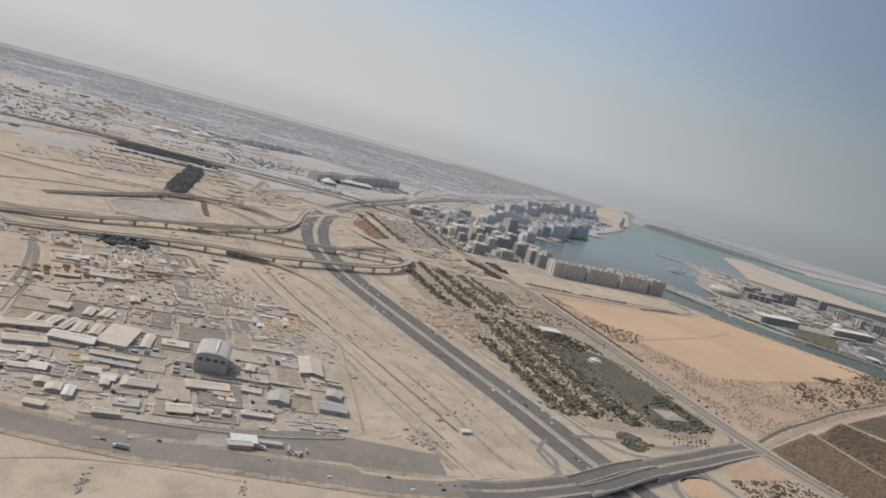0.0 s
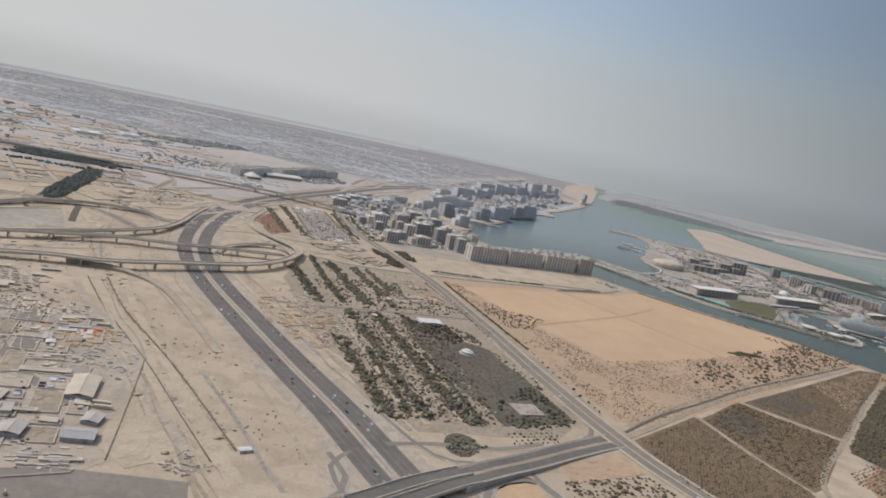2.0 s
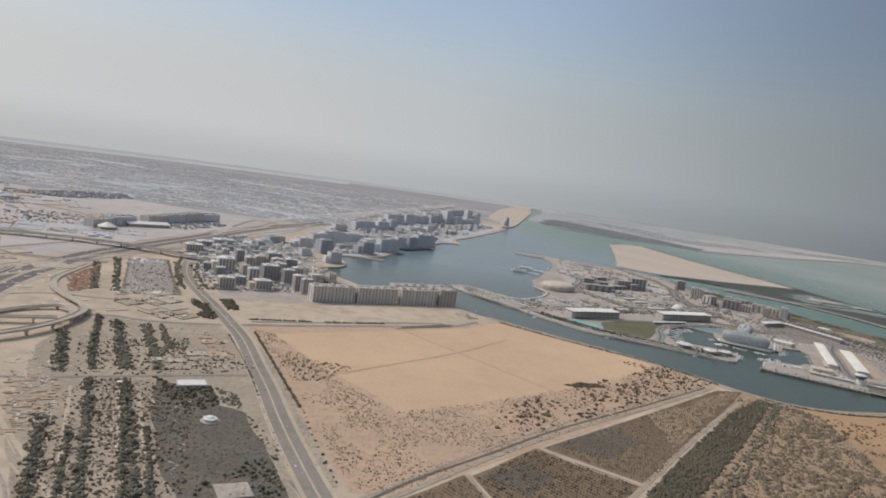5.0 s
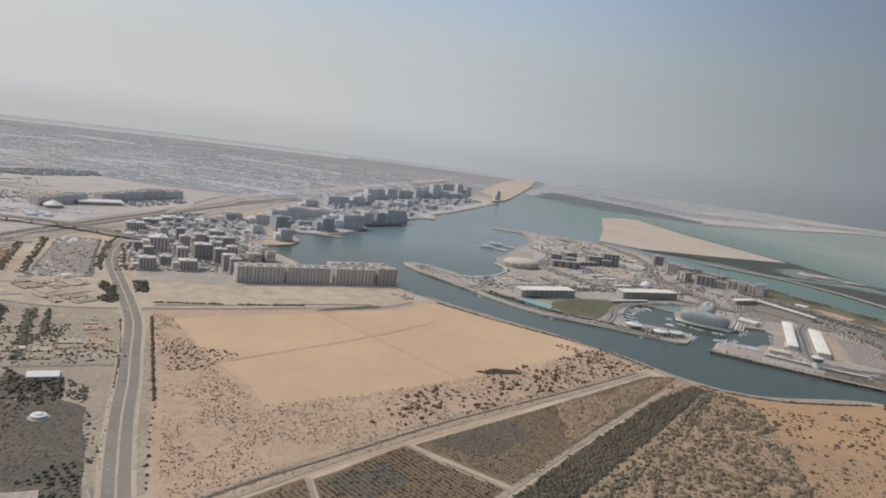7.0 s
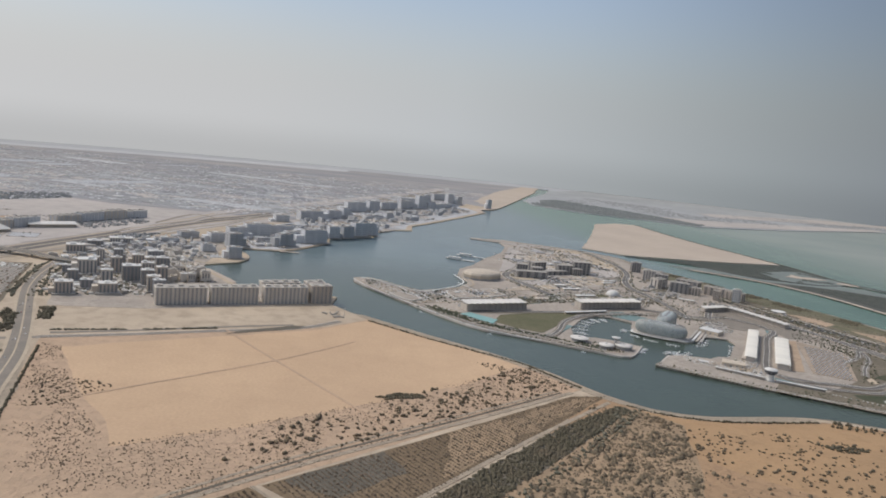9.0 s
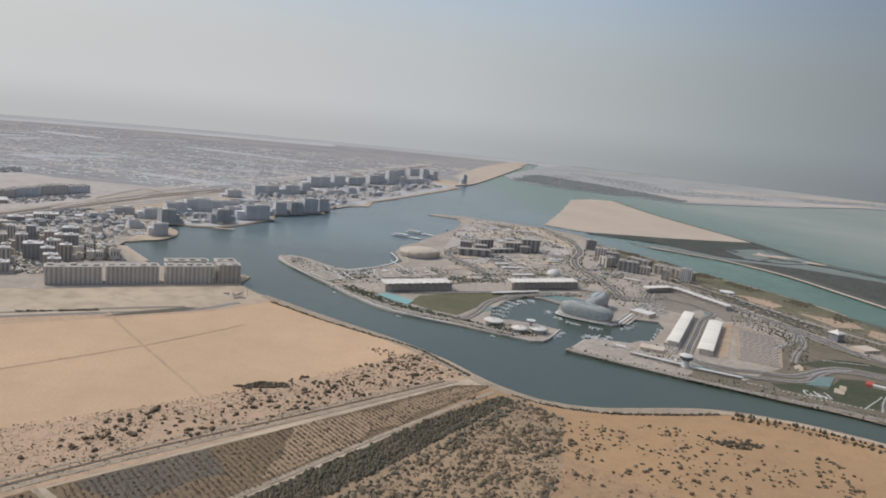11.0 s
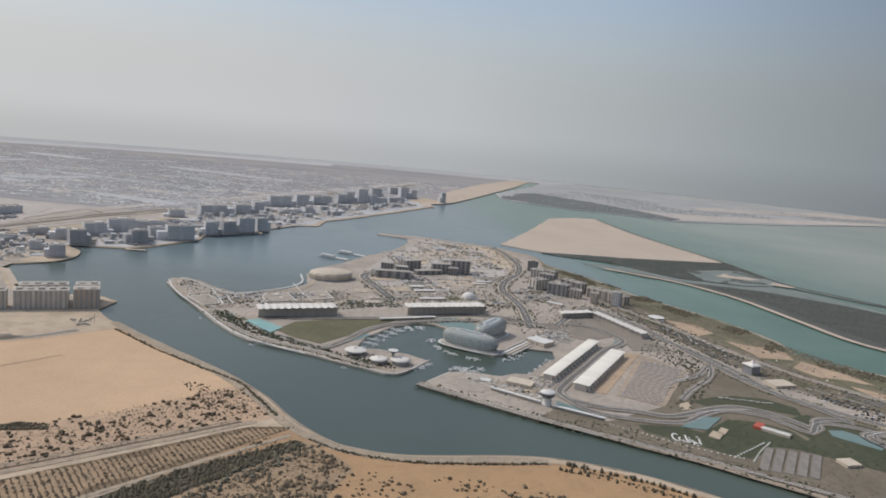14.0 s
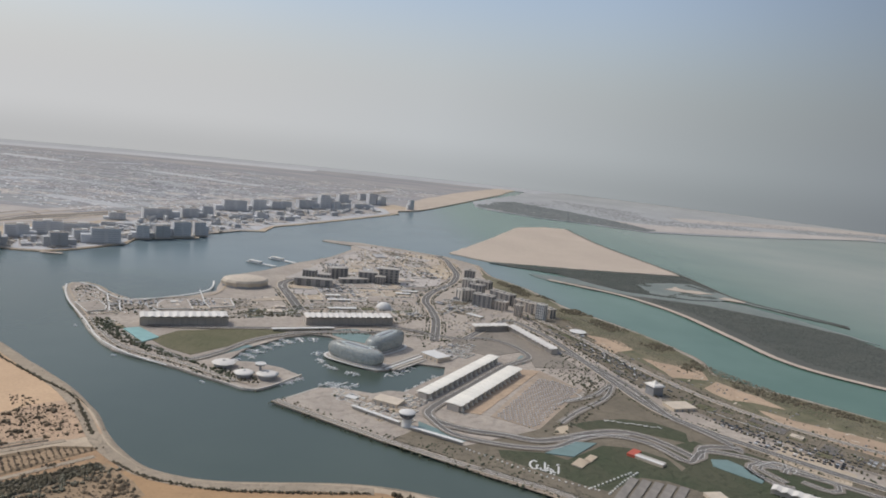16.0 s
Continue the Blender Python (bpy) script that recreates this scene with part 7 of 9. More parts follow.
# ---- island: pit buildings ----
def pit_building(cx, cy, length, width, turn, h, label):
    e = thing("pit_building", cx, cy, 0, turn, label, "building", "pit buildings")
    Shape().box(0, 0, 0, length, width * 0.8, h).ob("wall", GRANDWALL, e)
    n = 15
    w = length / n
    arch = [(math.cos(math.pi * k / 8), math.sin(math.pi * k / 8)) for k in range(9)]
    s = Shape()
    pts = [(e2 * w * (0.49 if abs(c) < 0.95 else 0.1), c * width / 2 * 1.16, h + 0.1 + 0.45 * q) for e2 in (-1, 1) for c, q in arch]
    pts += [(x, y, z - 0.14) for x, y, z in pts]
    f = [(k, k + 1, 10 + k, 9 + k) for k in range(8)] + [(18 + k + 1, 18 + k, 27 + k, 28 + k) for k in range(8)]
    f += [(k + 1, k, 18 + k, 19 + k) for k in range(8)] + [(9 + k, 10 + k, 28 + k, 27 + k) for k in range(8)] + [(0, 9, 27, 18), (8, 26, 35, 17)]
    first = s.add(pts, f).ob("roof_vault", PITROOF, e)
    fin = None
    for k in range(n):
        o = first if k == 0 else new("roof_vault", first.data)
        o.parent = e
        o.matrix_basis = pose(-length / 2 + (k + 0.5) * w, 0, 0)
        if fin is None:
            g = fin = Shape().add([(-0.3, 0, h + 0.1), (0.3, 0, h + 0.1), (0.3, -1.9, 0), (-0.3, -1.9, 0), (-0.3, 1.0, 0), (0.3, 1.0, 0)], [(0, 1, 2, 3), (0, 3, 4), (1, 5, 2), (0, 4, 5, 1)]).ob("buttress", PITROOF, e)
        else:
            g = new("buttress", fin.data)
            g.parent = e
        g.matrix_basis = pose(-length / 2 + (k + 0.5) * w, -width * 0.42, 0)
    return e


pit_building(501.7, 664, 92.6, 6.8, 68.1, 3.4, "long pit building with a cream vaulted roof")
pit_building(517, 649, 84, 8.4, 68.3, 3.4, "long team building with a cream vaulted roof and buttresses")
shed(487, 634, 22, 5, 1.4, 66, TAN, TAN, "tan paddock building beside the marina", False)
shed(469, 608, 14, 9, 2.4, -18, CREAM, CREAM, "flat cream building on the quay", False)
shed(450, 608, 6, 4, 1.2, -18, WHITE, WHITE, "small white quay kiosk", False)
shed(483, 697, 15, 11, 2.6, -40, WHITE, CREAM, "pale flat marina clubhouse beside the basin", False)
for (ax, ay), (bx, by) in (((453, 595), (479, 581.5)), ((484.5, 578), (510, 568))):
    e = thing("canopy", (ax + bx) / 2, (ay + by) / 2, 0, math.degrees(math.atan2(by - ay, bx - ax)), "long low white canopy beside the pit lane", "canopy", "pit canopies")
    ln = math.hypot(bx - ax, by - ay)
    Shape().box(0, 0, 1.7, ln, 2.0, 0.3).ob("roof", WHITE, e)
    Shape().box(0, 0.3, 0, ln * 0.97, 1.0, 1.7).ob("wall", GRANDWALL, e)
    for k in range(8):
        Shape().box(-ln / 2 + (k + 0.5) * ln / 8, -0.8, 0, 0.15, 0.15, 1.7).ob("post", CONCRETE, e)

# control tower
e = thing("control_tower", 482, 582, 0, 0, "white round control tower with a dark glazed cab", "tower")
Shape().lathe(0, 0, 0, [(3.0, 0), (2.4, 0.8), (2.1, 3.6), (2.3, 4.2)], 20).ob("shaft", WHITE, e, smooth=True)
Shape().lathe(0, 0, 4.1, [(2.4, 0), (3.6, 1.2), (3.9, 2.4), (3.8, 2.7)], 20).ob("cab", SHADEGLASS, e, smooth=True)
Shape().lathe(0, 0, 6.7, [(3.9, 0), (4.1, 0.25), (3.6, 0.6), (1.2, 1.1), (0.3, 1.3)], 20).ob("roof", WHITE, e, smooth=True)
for k in range(10):
    o = Shape().box(0, 0, 0, 0.14, 0.14, 2.4).ob("mullion", GREYWALL, e)
    o.matrix_basis = pose(3.75 * math.cos(k * 0.628), 3.75 * math.sin(k * 0.628), 4.3)

# ---- island: marina hotel ----
e = thing("marina_hotel", 440, 697, 0, 0, "two-part hotel under a rounded pale glass grid shell", "hotel")
PROFILE = [(0.80, 0.9), (0.90, 1.4), (0.97, 3.0), (1.0, 5.2), (0.99, 7.2), (0.95, 8.8), (0.87, 9.9), (0.74, 10.6), (0.55, 11.0)]


def pill(k, n, power=2.7):
    """A point of a rounded slab's outline."""
    t = 2 * math.pi * k / n
    c, q = math.cos(t), math.sin(t)
    return math.copysign(abs(c) ** (2 / power), c), math.copysign(abs(q) ** (2 / power), q)


def shell(cx, cy, a, b, turn, k, lean):
    """One wing: a rounded slab of glass in a steel net, its top slit by a roof slot."""
    n = 48
    s = Shape()
    rise = lambda x: 1 + lean * x / a
    for r, z in PROFILE:
        s.v += [(r * a * u, r * b * w, 0.9 + (z - 0.9) * k * rise(r * a * u)) for u, w in (pill(i, n) for i in range(n))]
    m = len(PROFILE)
    s.f = [(j * n + i, j * n + (i + 1) % n, (j + 1) * n + (i + 1) % n, (j + 1) * n + i) for j in range(m - 1) for i in range(n)]
    s.f += [tuple(range(n - 1, -1, -1)), tuple((m - 1) * n + i for i in range(n))]
    part_ob = s.ob("glass_shell", SHELL, e, smooth=True)
    part_ob.matrix_basis = pose(cx - 440, cy - 697, 0, 0, 0, turn)
    net = Shape()
    n2 = 30
    rings = PROFILE[1:]
    for j, (r, z) in enumerate(rings):
        net.v += [(r * a * 1.012 * u, r * b * 1.012 * w, 0.95 + (z - 0.9) * k * rise(r * a * u)) for u, w in (pill(i + 0.5 * (j % 2), n2) for i in range(n2))]
    for j in range(len(rings) - 1):
        for i in range(n2):
            i2 = (i + 1) % n2
            A, B, C, D = j * n2 + i, j * n2 + i2, (j + 1) * n2 + i, (j + 1) * n2 + i2
            net.f += [(A, B, C), (B, D, C)] if j % 2 == 0 else [(A, B, D), (A, D, C)]
    g = net.ob("steel_net", GREYROOF, part_ob)
    w = g.modifiers.new("net", "WIREFRAME")
    w.thickness, w.use_replace = 0.13, True
    top = Shape().box(0, 0, 0, a * 0.95, b * 0.34, 0.5, 0, 0.9).ob("roof_slot", DARKWALL, part_ob)
    top.matrix_basis = pose(0, 0, 0.7 + 10.0 * k, 0, -math.degrees(math.atan(lean * 10.1 * k / a)), 0)
    for j in range(3):
        deck = Shape().prism([((1.16 - 0.1 * j) * a * u, (1.35 - 0.2 * j) * b * w2) for u, w2 in (pill(i, 32) for i in range(32))], 0, 0.35 + 0.4 * j).ob("podium", CONCRETE if j % 2 else WHITE, e)
        deck.matrix_basis = pose(cx - 440, cy - 697, 0, 0, 0, turn)


shell(438, 671.5, 18.5, 6.6, -22, 0.86, -0.06)
shell(450, 702, 16.5, 6.2, 62, 0.95, 0.12)
Shape().box(445 - 440, 686 - 697, 3.5, 4, 16, 2.2, -18).ob("bridge", SHELL, e)
for k in range(4):
    Shape().box(464.5 - 440 + k * 2.3, 680 - 697 - k * 1.0, 0, 1.7, 40 - k * 3, 0.5 + 0.25 * (3 - k), -26).ob("terrace", (CONCRETE, WHITE, TAN, CONCRETE)[k], e)

# ---- island: round pavilions on the marina arm ----
for x, y, r, h, n in ((373, 632, 6.4, 2.2, 10), (389, 620, 5.4, 2.2, 24), (401, 622, 5.8, 2.4, 24)):
    e = thing("pavilion", x, y, 0, 20, "round white-roofed pavilion on the marina arm", "pavilion", "marina pavilions")
    Shape().lathe(0, 0, 0, [(r * 0.82, 0), (r * 0.85, h)], n).ob("wall", GREYWALL, e)
    Shape().lathe(0, 0, h, [(r, 0), (r * 1.02, 0.2), (r * 0.75, 0.75), (r * 0.3, 1.1), (0.2, 1.2)], n).ob("roof", MEMBRANE, e, smooth=n > 12)
    Shape().lathe(0, 0, h + 1.1, [(r * 0.14, 0), (r * 0.14, 0.3)], 10).ob("roof_vent", GREYWALL, e)
e = thing("lookout_tower", 396, 625, 0, 0, "small white mushroom lookout tower on the marina arm", "tower")
Shape().lathe(0, 0, 0, [(1.3, 0), (0.9, 1), (0.8, 5.2)], 14).ob("shaft", GREYWALL, e)
Shape().lathe(0, 0, 5.2, [(1.0, 0), (2.6, 0.6), (2.8, 1.2)], 18).ob("cab", SHADEGLASS, e)
Shape().lathe(0, 0, 6.4, [(2.9, 0), (3.0, 0.3), (1.4, 0.5), (1.2, 0.3)], 18).ob("roof", WHITE, e)

# ---- island: halls, towers, blocks ----
e = thing("arena", 311, 832, 0, 30, "beige faceted arena with a low domed roof", "arena")
Shape().lathe(0, 0, 0, [(0.84, 0), (0.98, 1.8), (1.0, 4.4), (0.93, 6.0), (0.6, 7.4), (0.2, 7.8)], 12, 19, 15.5).ob("shell", CREAM, e)
Shape().lathe(0, 0, 0, [(1.02, 0), (1.02, 2.0), (0.9, 2.2)], 24, 17.5, 14.5).ob("base", GREYWALL, e)
for (x, y, w, d, h, a) in ((360, 862, 26, 8, 5.5, 22), (352, 878, 9, 8, 9, 22), (366, 872, 9, 8, 8, 22), (370, 905, 14, 9, 8.5, 22), (398, 905, 14, 8, 8, 22), (410, 902, 8, 8, 6, 22), (416, 912, 15, 10, 11.5, 22), (388, 892, 22, 6, 3.5, 22)):
    apartment(x, y, w * 1.2, d, h * 1.1, a + (x * 7) % 44 - 22, TOWERGREY, 5, 4, "dark unfinished office block on the island", False, "dark island blocks", "office_building")
for (x, y, w, d, h, a, m) in ((488, 878, 12, 9, 8, 40, BEIGE), (505, 862, 15, 9, 8.5, -20, GREYWALL), (519, 858, 10, 7, 6, -20, TAN), (497, 900, 11, 8, 9, -20, GREYWALL), (489, 920, 10, 8, 9, -20, BEIGE), (486, 968, 9, 7, 9, 0, GREYWALL), (520, 884, 20, 9, 8, -40, GREYWALL), (541, 864, 19, 8, 7, -35, TAN), (556, 852, 14, 8, 6.5, -45, TAN), (534, 840, 5, 4, 8, -30, TAN), (500, 940, 16, 8, 6, -30, CONCRETE), (552, 838, 6, 6, 11, -30, WHITE)):
    apartment(x, y, w * 1.15, d, h * 1.12, a, TOWERGREY if m is GREYWALL else m, 6, 4, "mid-rise hotel block beside the lagoon", True, "lagoon hotels", "hotel_block", SHADEGLASS)
e = thing("dome_hall", 430, 810, 0, 0, "small white domed hall", "hall")
Shape().lathe(0, 0, 0, [(6, 0), (5.8, 1.6), (4.8, 3.4), (3, 4.6), (0.5, 5.1)], 20).ob("dome", WHITE, e, smooth=True)
Shape().lathe(0, 0, 0, [(6.6, 0), (6.6, 0.8), (6.0, 0.9)], 20).ob("base", CONCRETE, e)
for x, y, w, a in ((402, 791, 21, 26), (393, 817, 18, 26), (385, 830, 12, 26), (436, 868, 12, 22), (440, 880, 14, 22), (500, 820, 14, -30)):
    shed(x, y, w, 4, 1.4, a, WHITE, CREAM, "long low white service building", False)
e = thing("sail_tower", 614, 681, 0, 30, "dark square tower under a white tent roof", "tower")
Shape().box(0, 0, 0, 7, 7, 5.0).ob("wall", DARKWALL, e)
for u in (-3.2, 3.2):
    for w in (-3.2, 3.2):
        Shape().box(u, w, 0, 0.4, 0.4, 6).ob("column", CONCRETE, e)
Shape().lathe(0, 0, 5.6, [(6.2, 0), (5.4, 0.7), (2.2, 1.3), (0.6, 2.6), (0.1, 3.2)], 4, turn=45).ob("roof", MEMBRANE, e)
shed(625, 662, 15, 11, 1.6, 24, CREAM, CREAM, "flat cream-roofed hall beside the boulevard", False)
e = thing("round_pavilion", 579, 806, 0, 0, "flat round white pavilion near the shore", "pavilion")
Shape().lathe(0, 0, 0, [(5, 0), (5, 1.6)], 18).ob("wall", GREYWALL, e)
Shape().lathe(0, 0, 1.6, [(6.2, 0), (6.4, 0.3), (3, 0.7), (0.4, 0.8)], 22).ob("roof", WHITE, e)
e = thing("flag_building", 594, 579.5, 0, -32, "low hall with a red end and a long white roof", "building")
Shape().box(1.0, 0, 0, 14, 4.4, 1.3).ob("wall", CREAM, e)
Shape().box(1.0, -1.0, 1.3, 13.6, 2.2, 0.22).ob("roof", WHITE, e)
Shape().box(-7.4, 1.5, 0.0, 4.0, 7.6, 1.5).ob("end_block", RED, e, "red painted end")
Shape().box(1.0, 1.1, 1.3, 13.6, 2.0, 0.16).ob("roof_edge", GREYROOF, e)
for k in range(5):
    o = shed(579 + k * 5.2, 544 - k * 0.6, 3.5, 29, 0.5, -23, SHADEROOF, GRANDWALL, "broad flat brownish shade roof of the car park", False)
for k in range(4):
    shed(630 + k * 5.0, 527 - k * 1.6, 3.4, 22, 0.5, -23, SHADEROOF, GRANDWALL, "broad flat brownish shade roof of the car park", False)
shed(617, 549, 8, 7, 1.4, 20, CREAM, CREAM, "low cream hall beside the car park", False)
shed(562.5, 566, 5, 9, 0.5, -28, PALEFLAT, TAN, "flat tan platform on the infield", False)
shed(567.5, 572.5, 3.4, 8, 0.5, -28, PALEFLAT, TAN, "flat tan platform on the infield", False)
grandstand(664, 553, 46, -28, 11, 2.6, 5)


# planted white lettering on the grass: the emirate's name in arabic script, drawn as strokes
def stroke(parent, line, width=0.78):
    line = [(x * 0.88, y * 0.88) for x, y in line]
    Shape().ribbon(smooth_line(line, 0.5), width, 0.42, 0.12).ob("letter", WHITE, parent)


e = thing("ground_lettering", 546.1, 555.6, 0, 0, "large white arabic place name set in dark grass", "lettering")
for line in ([(7.3, 4.2), (6.7, -4.3)], [(6.3, 5.5), (7.5, 6.6)], [(5.6, -2.9), (4.4, -3.3), (4.3, -1.0)], [(3.8, -1.1), (3.0, 0.4), (2.3, -1.6), (3.2, -2.5), (3.3, -4.2), (1.8, -7.0), (0.4, -6.3)], [(0.6, 6.9), (0.3, -2.3)], [(0.3, -2.3), (2.1, 1.3), (2.4, -1.0), (0.2, -3.5)]):
    stroke(e, line)
for line in ([(0.2, -2.9), (-1.7, -2.3), (-1.5, 0.1)], [(-1.6, -1.7), (-3.3, -1.1), (-3.6, 1.8), (-2.5, 2.8)], [(-3.3, -1.1), (-5.1, -2.2), (-6.7, 0.2), (-6.6, 4.5), (-4.9, 7.6), (-3.3, 6.2)], [(4.5, -5.3), (4.9, -6.3)], [(-1.5, -4.9), (-0.9, -5.9)], [(-5.4, -4.4), (-4.9, -5.3)], [(-4.2, -4.6), (-3.7, -5.5)], [(2.0, 4.0), (2.4, 2.9)]):
    stroke(e, line)
e = thing("ground_lettering", 593, 624, 0.35, -2, "row of small white planted letters in dark grass", "lettering")
q = random.Random(4)
for k in range(9):
    u = -16 + 3.8 * k
    stroke(e, [(u, q.uniform(-0.5, 0.5)), (u + 1.0, q.uniform(-1.4, 1.4)), (u + 2.0, q.uniform(-1.2, 1.2)), (u + 3.0, q.uniform(-0.5, 0.5))], 0.55)


# ---- island: boats and jetties ----
def boat(length, label, name="yacht"):
    e = thing(name, 0, 0, -0.9, 0, label, "boat", "marina boats")
    w = length * 0.26
    hull = [(-0.5, -0.42), (0.18, -0.5), (0.42, -0.28), (0.52, 0), (0.42, 0.28), (0.18, 0.5), (-0.5, 0.42)]
    s = Shape().add([(x * length * 0.92, y * w * 0.8, -0.1) for x, y in hull] + [(x * length, y * w, 0.1 * length) for x, y in hull], [tuple(range(7, 14)), tuple(range(6, -1, -1))] + [(i, (i + 1) % 7, 7 + (i + 1) % 7, 7 + i) for i in range(7)])
    s.ob("hull", BOATWHITE, e)
    Shape().box(-0.06 * length, 0, 0.1 * length, length * 0.5, w * 0.66, 0.09 * length, 0, 0.88).ob("cabin", BOATWHITE, e)
    Shape().box(-0.04 * length, 0, 0.12 * length, length * 0.46, w * 0.68, 0.04 * length).ob("window", SHADEGLASS, e)
    if length > 2:
        Shape().box(-0.12 * length, 0, 0.19 * length, length * 0.26, w * 0.5, 0.05 * length).ob("upper_deck", WHITE, e)
    return e


kinds = [boat(2.5, "small white motor yacht moored at a jetty"), boat(3.4, "white motor yacht moored at a jetty"), boat(1.9, "little white boat moored at a jetty")]
kinds_used = [0]
rb = random.Random(20)


def jetty(ax, ay, bx, by, gap=1.9, big=0.3):
    a = math.atan2(by - ay, bx - ax)
    ln = math.hypot(bx - ax, by - ay)
    j = thing("jetty", (ax + bx) / 2, (ay + by) / 2, -0.9, math.degrees(a), "pale floating jetty in the marina", "jetty", "marina jetties")
    Shape().box(0, 0, 0.05, ln, 0.6, 0.4).ob("deck", WHITE, j)
    Shape().lathe(-ln / 2 + 0.3, 0.5, -0.4, [(0.12, 0), (0.12, 1.6)], 6).ob("mooring_post", WHITE, j)
    n = int(ln / gap)
    for k in range(n):
        for side in (-1, 1):
            if rb.random() < 0.25:
                continue
            t = (k + 0.5) * gap - ln / 2
            i = 1 if rb.random() < big else rb.choice((0, 0, 2))
            off = (1.6, 2.0, 1.3)[i] * side
            x = (ax + bx) / 2 + t * math.cos(a) - off * math.sin(a)
            y = (ay + by) / 2 + t * math.sin(a) + off * math.cos(a)
            m = pose(x, y, -0.9, 0, 0, math.degrees(a) + 90 * side)
            if kinds_used[0] < 3:
                kinds[kinds_used[0]].matrix_basis = m
            else:
                copy_thing(kinds[i], m)
            kinds_used[0] += 1


for row in ((370, 670, 385, 665.5), (372.5, 681, 387, 675), (377, 690, 390.5, 684), (371, 659, 383, 654), (372, 647, 381, 643), (384, 699, 393, 692), (393, 706, 399, 697), (402, 709, 405, 701), (409, 616, 418, 632), (412, 681, 414, 674), (416, 668, 421, 662), (423, 659, 432, 653), (437, 651, 446, 648), (429, 622, 435, 631), (436, 622, 442, 634), (443, 624, 448, 634), (459, 655, 464, 654), (462, 661, 469, 659), (465, 668, 472, 666), (468, 675, 474, 673), (474, 634, 479, 632), (477, 641, 483, 639), (480, 649, 486, 647), (483, 656, 489, 654), (485, 663, 491, 661)):
    jetty(*row)
e = thing("promenade_canopy", 392, 722, 0, 30.3, "long white canopy along the marina's rim", "canopy")
Shape().box(0, 0, 1.5, 42, 3.2, 0.3).ob("roof", WHITE, e)
Shape().box(0, 0.6, 0, 41, 1.6, 1.5).ob("wall", CREAM, e)
for k in range(12):
    Shape().box(-20.5 + k * 3.7, -1.3, 0, 0.16, 0.16, 1.5).ob("post", CONCRETE, e)
for x, y, a, s in ((263, 672, -42, 1), (312, 628, -15, 1), (372, 606, -18, 1), (330, 1000, 30, 1)):
    copy_thing(kinds[1], pose(x, y, -0.9, 0, 0, a))
for row in ((304, 926, 277, 934), (316, 954, 288, 964)):
    j = thing("pier", (row[0] + row[2]) / 2, (row[1] + row[3]) / 2, -0.9, math.degrees(math.atan2(row[3] - row[1], row[2] - row[0])), "long pale pier reaching into the bay", "pier", "bay piers")
    Shape().box(0, 0, 0.4, 32, 4.4, 0.6).ob("deck", WHITE, j)
    Shape().box(6, 0, 1.0, 13, 3.8, 1.5).ob("pier_hall", WHITE, j)
    Shape().box(6, 0, 2.5, 14, 4.4, 0.3).ob("hall_roof", MEMBRANE, j)
    for k in range(4):
        Shape().lathe(-10 + 6.5 * k, 0, -1.0, [(0.4, 0), (0.4, 1.5)], 8).ob("pier_leg", CONCRETE, j)
for line in ([(416, 634.5), (402, 603.8), (385, 606.6), (346, 622.8), (308, 635.6), (281, 659.6), (255, 690.5), (225, 726.5), (202, 757)], [(415.6, 590.6), (477, 560.8)], [(416, 591), (430, 617)]):
    w = Shape().ribbon(smooth_line(line, 8), 0.8, 0.35, 1.2).ob("quay_wall", STONE)
    tagged(w, "pale stone quay edge", "wall", kind="structure")

# ---- island: small roofs, cars, palms ----
TIP = [(206, 760), (228, 730), (258, 696), (290, 712), (330, 745), (345, 775), (330, 790), (302, 772), (262, 745), (235, 757), (212, 772)]
clutter("promenade_roofs", TIP, 60, CREAM, 0.8, 5.0, 0.4, 110, "small pale kiosks and shades on the promenade", patchy(0.05, -0.2, 1), 30)
clutter("promenade_roofs", TIP, 60, GREYWALL, 0.6, 2.6, 0.7, 111, "dark kiosks and planters on the promenade", patchy(0.05, -0.2, 2), 30)
clutter("promenade_benches", TIP, 270, WHITE, 0.5, 2.4, 0.35, 116, "white kerbs, benches and awnings on the promenade", None, 30)
MID = [(330, 790), (380, 800), (450, 830), (470, 900), (465, 1000), (440, 1085), (360, 1110), (350, 1020), (330, 960), (345, 920), (400, 900), (400, 850), (350, 820)]
clutter("island_low_roofs", MID, 50, CREAM, 2, 12, 0.45, 112, "low pale buildings and walls on sandy plots", patchy(0.02, -0.3, 3), 25)
clutter("island_low_roofs", MID, 40, GREYWALL, 1.2, 6, 0.45, 113, "low grey buildings and vehicles on sandy plots", patchy(0.02, -0.2, 4), 25)
clutter("island_white_roofs", MID, 130, WHITE, 1.0, 6.0, 0.6, 117, "small white roofs and walls on sandy plots", patchy(0.03, -0.3, 7), 25)
clutter("island_dark_roofs", MID, 120, DARKWALL, 0.8, 4.0, 1.0, 118, "dark roofs and vehicles on sandy plots", patchy(0.03, -0.3, 8), 25)
EASTSIDE = [(470, 770), (500, 770), (540, 820), (600, 700), (640, 660), (720, 610), (760, 640), (680, 700), (600, 780), (560, 850), (500, 900), (478, 860)]
clutter("island_low_roofs", EASTSIDE, 110, CREAM, 0.8, 4, 0.5, 114, "low pale roofs beside the boulevard", patchy(0.03, -0.2, 5), -35)
clutter("island_low_roofs", EASTSIDE, 170, DARKWALL, 0.6, 2.4, 0.8, 115, "parked vehicles and dark shades beside the boulevard", patchy(0.03, -0.2, 6), -35)
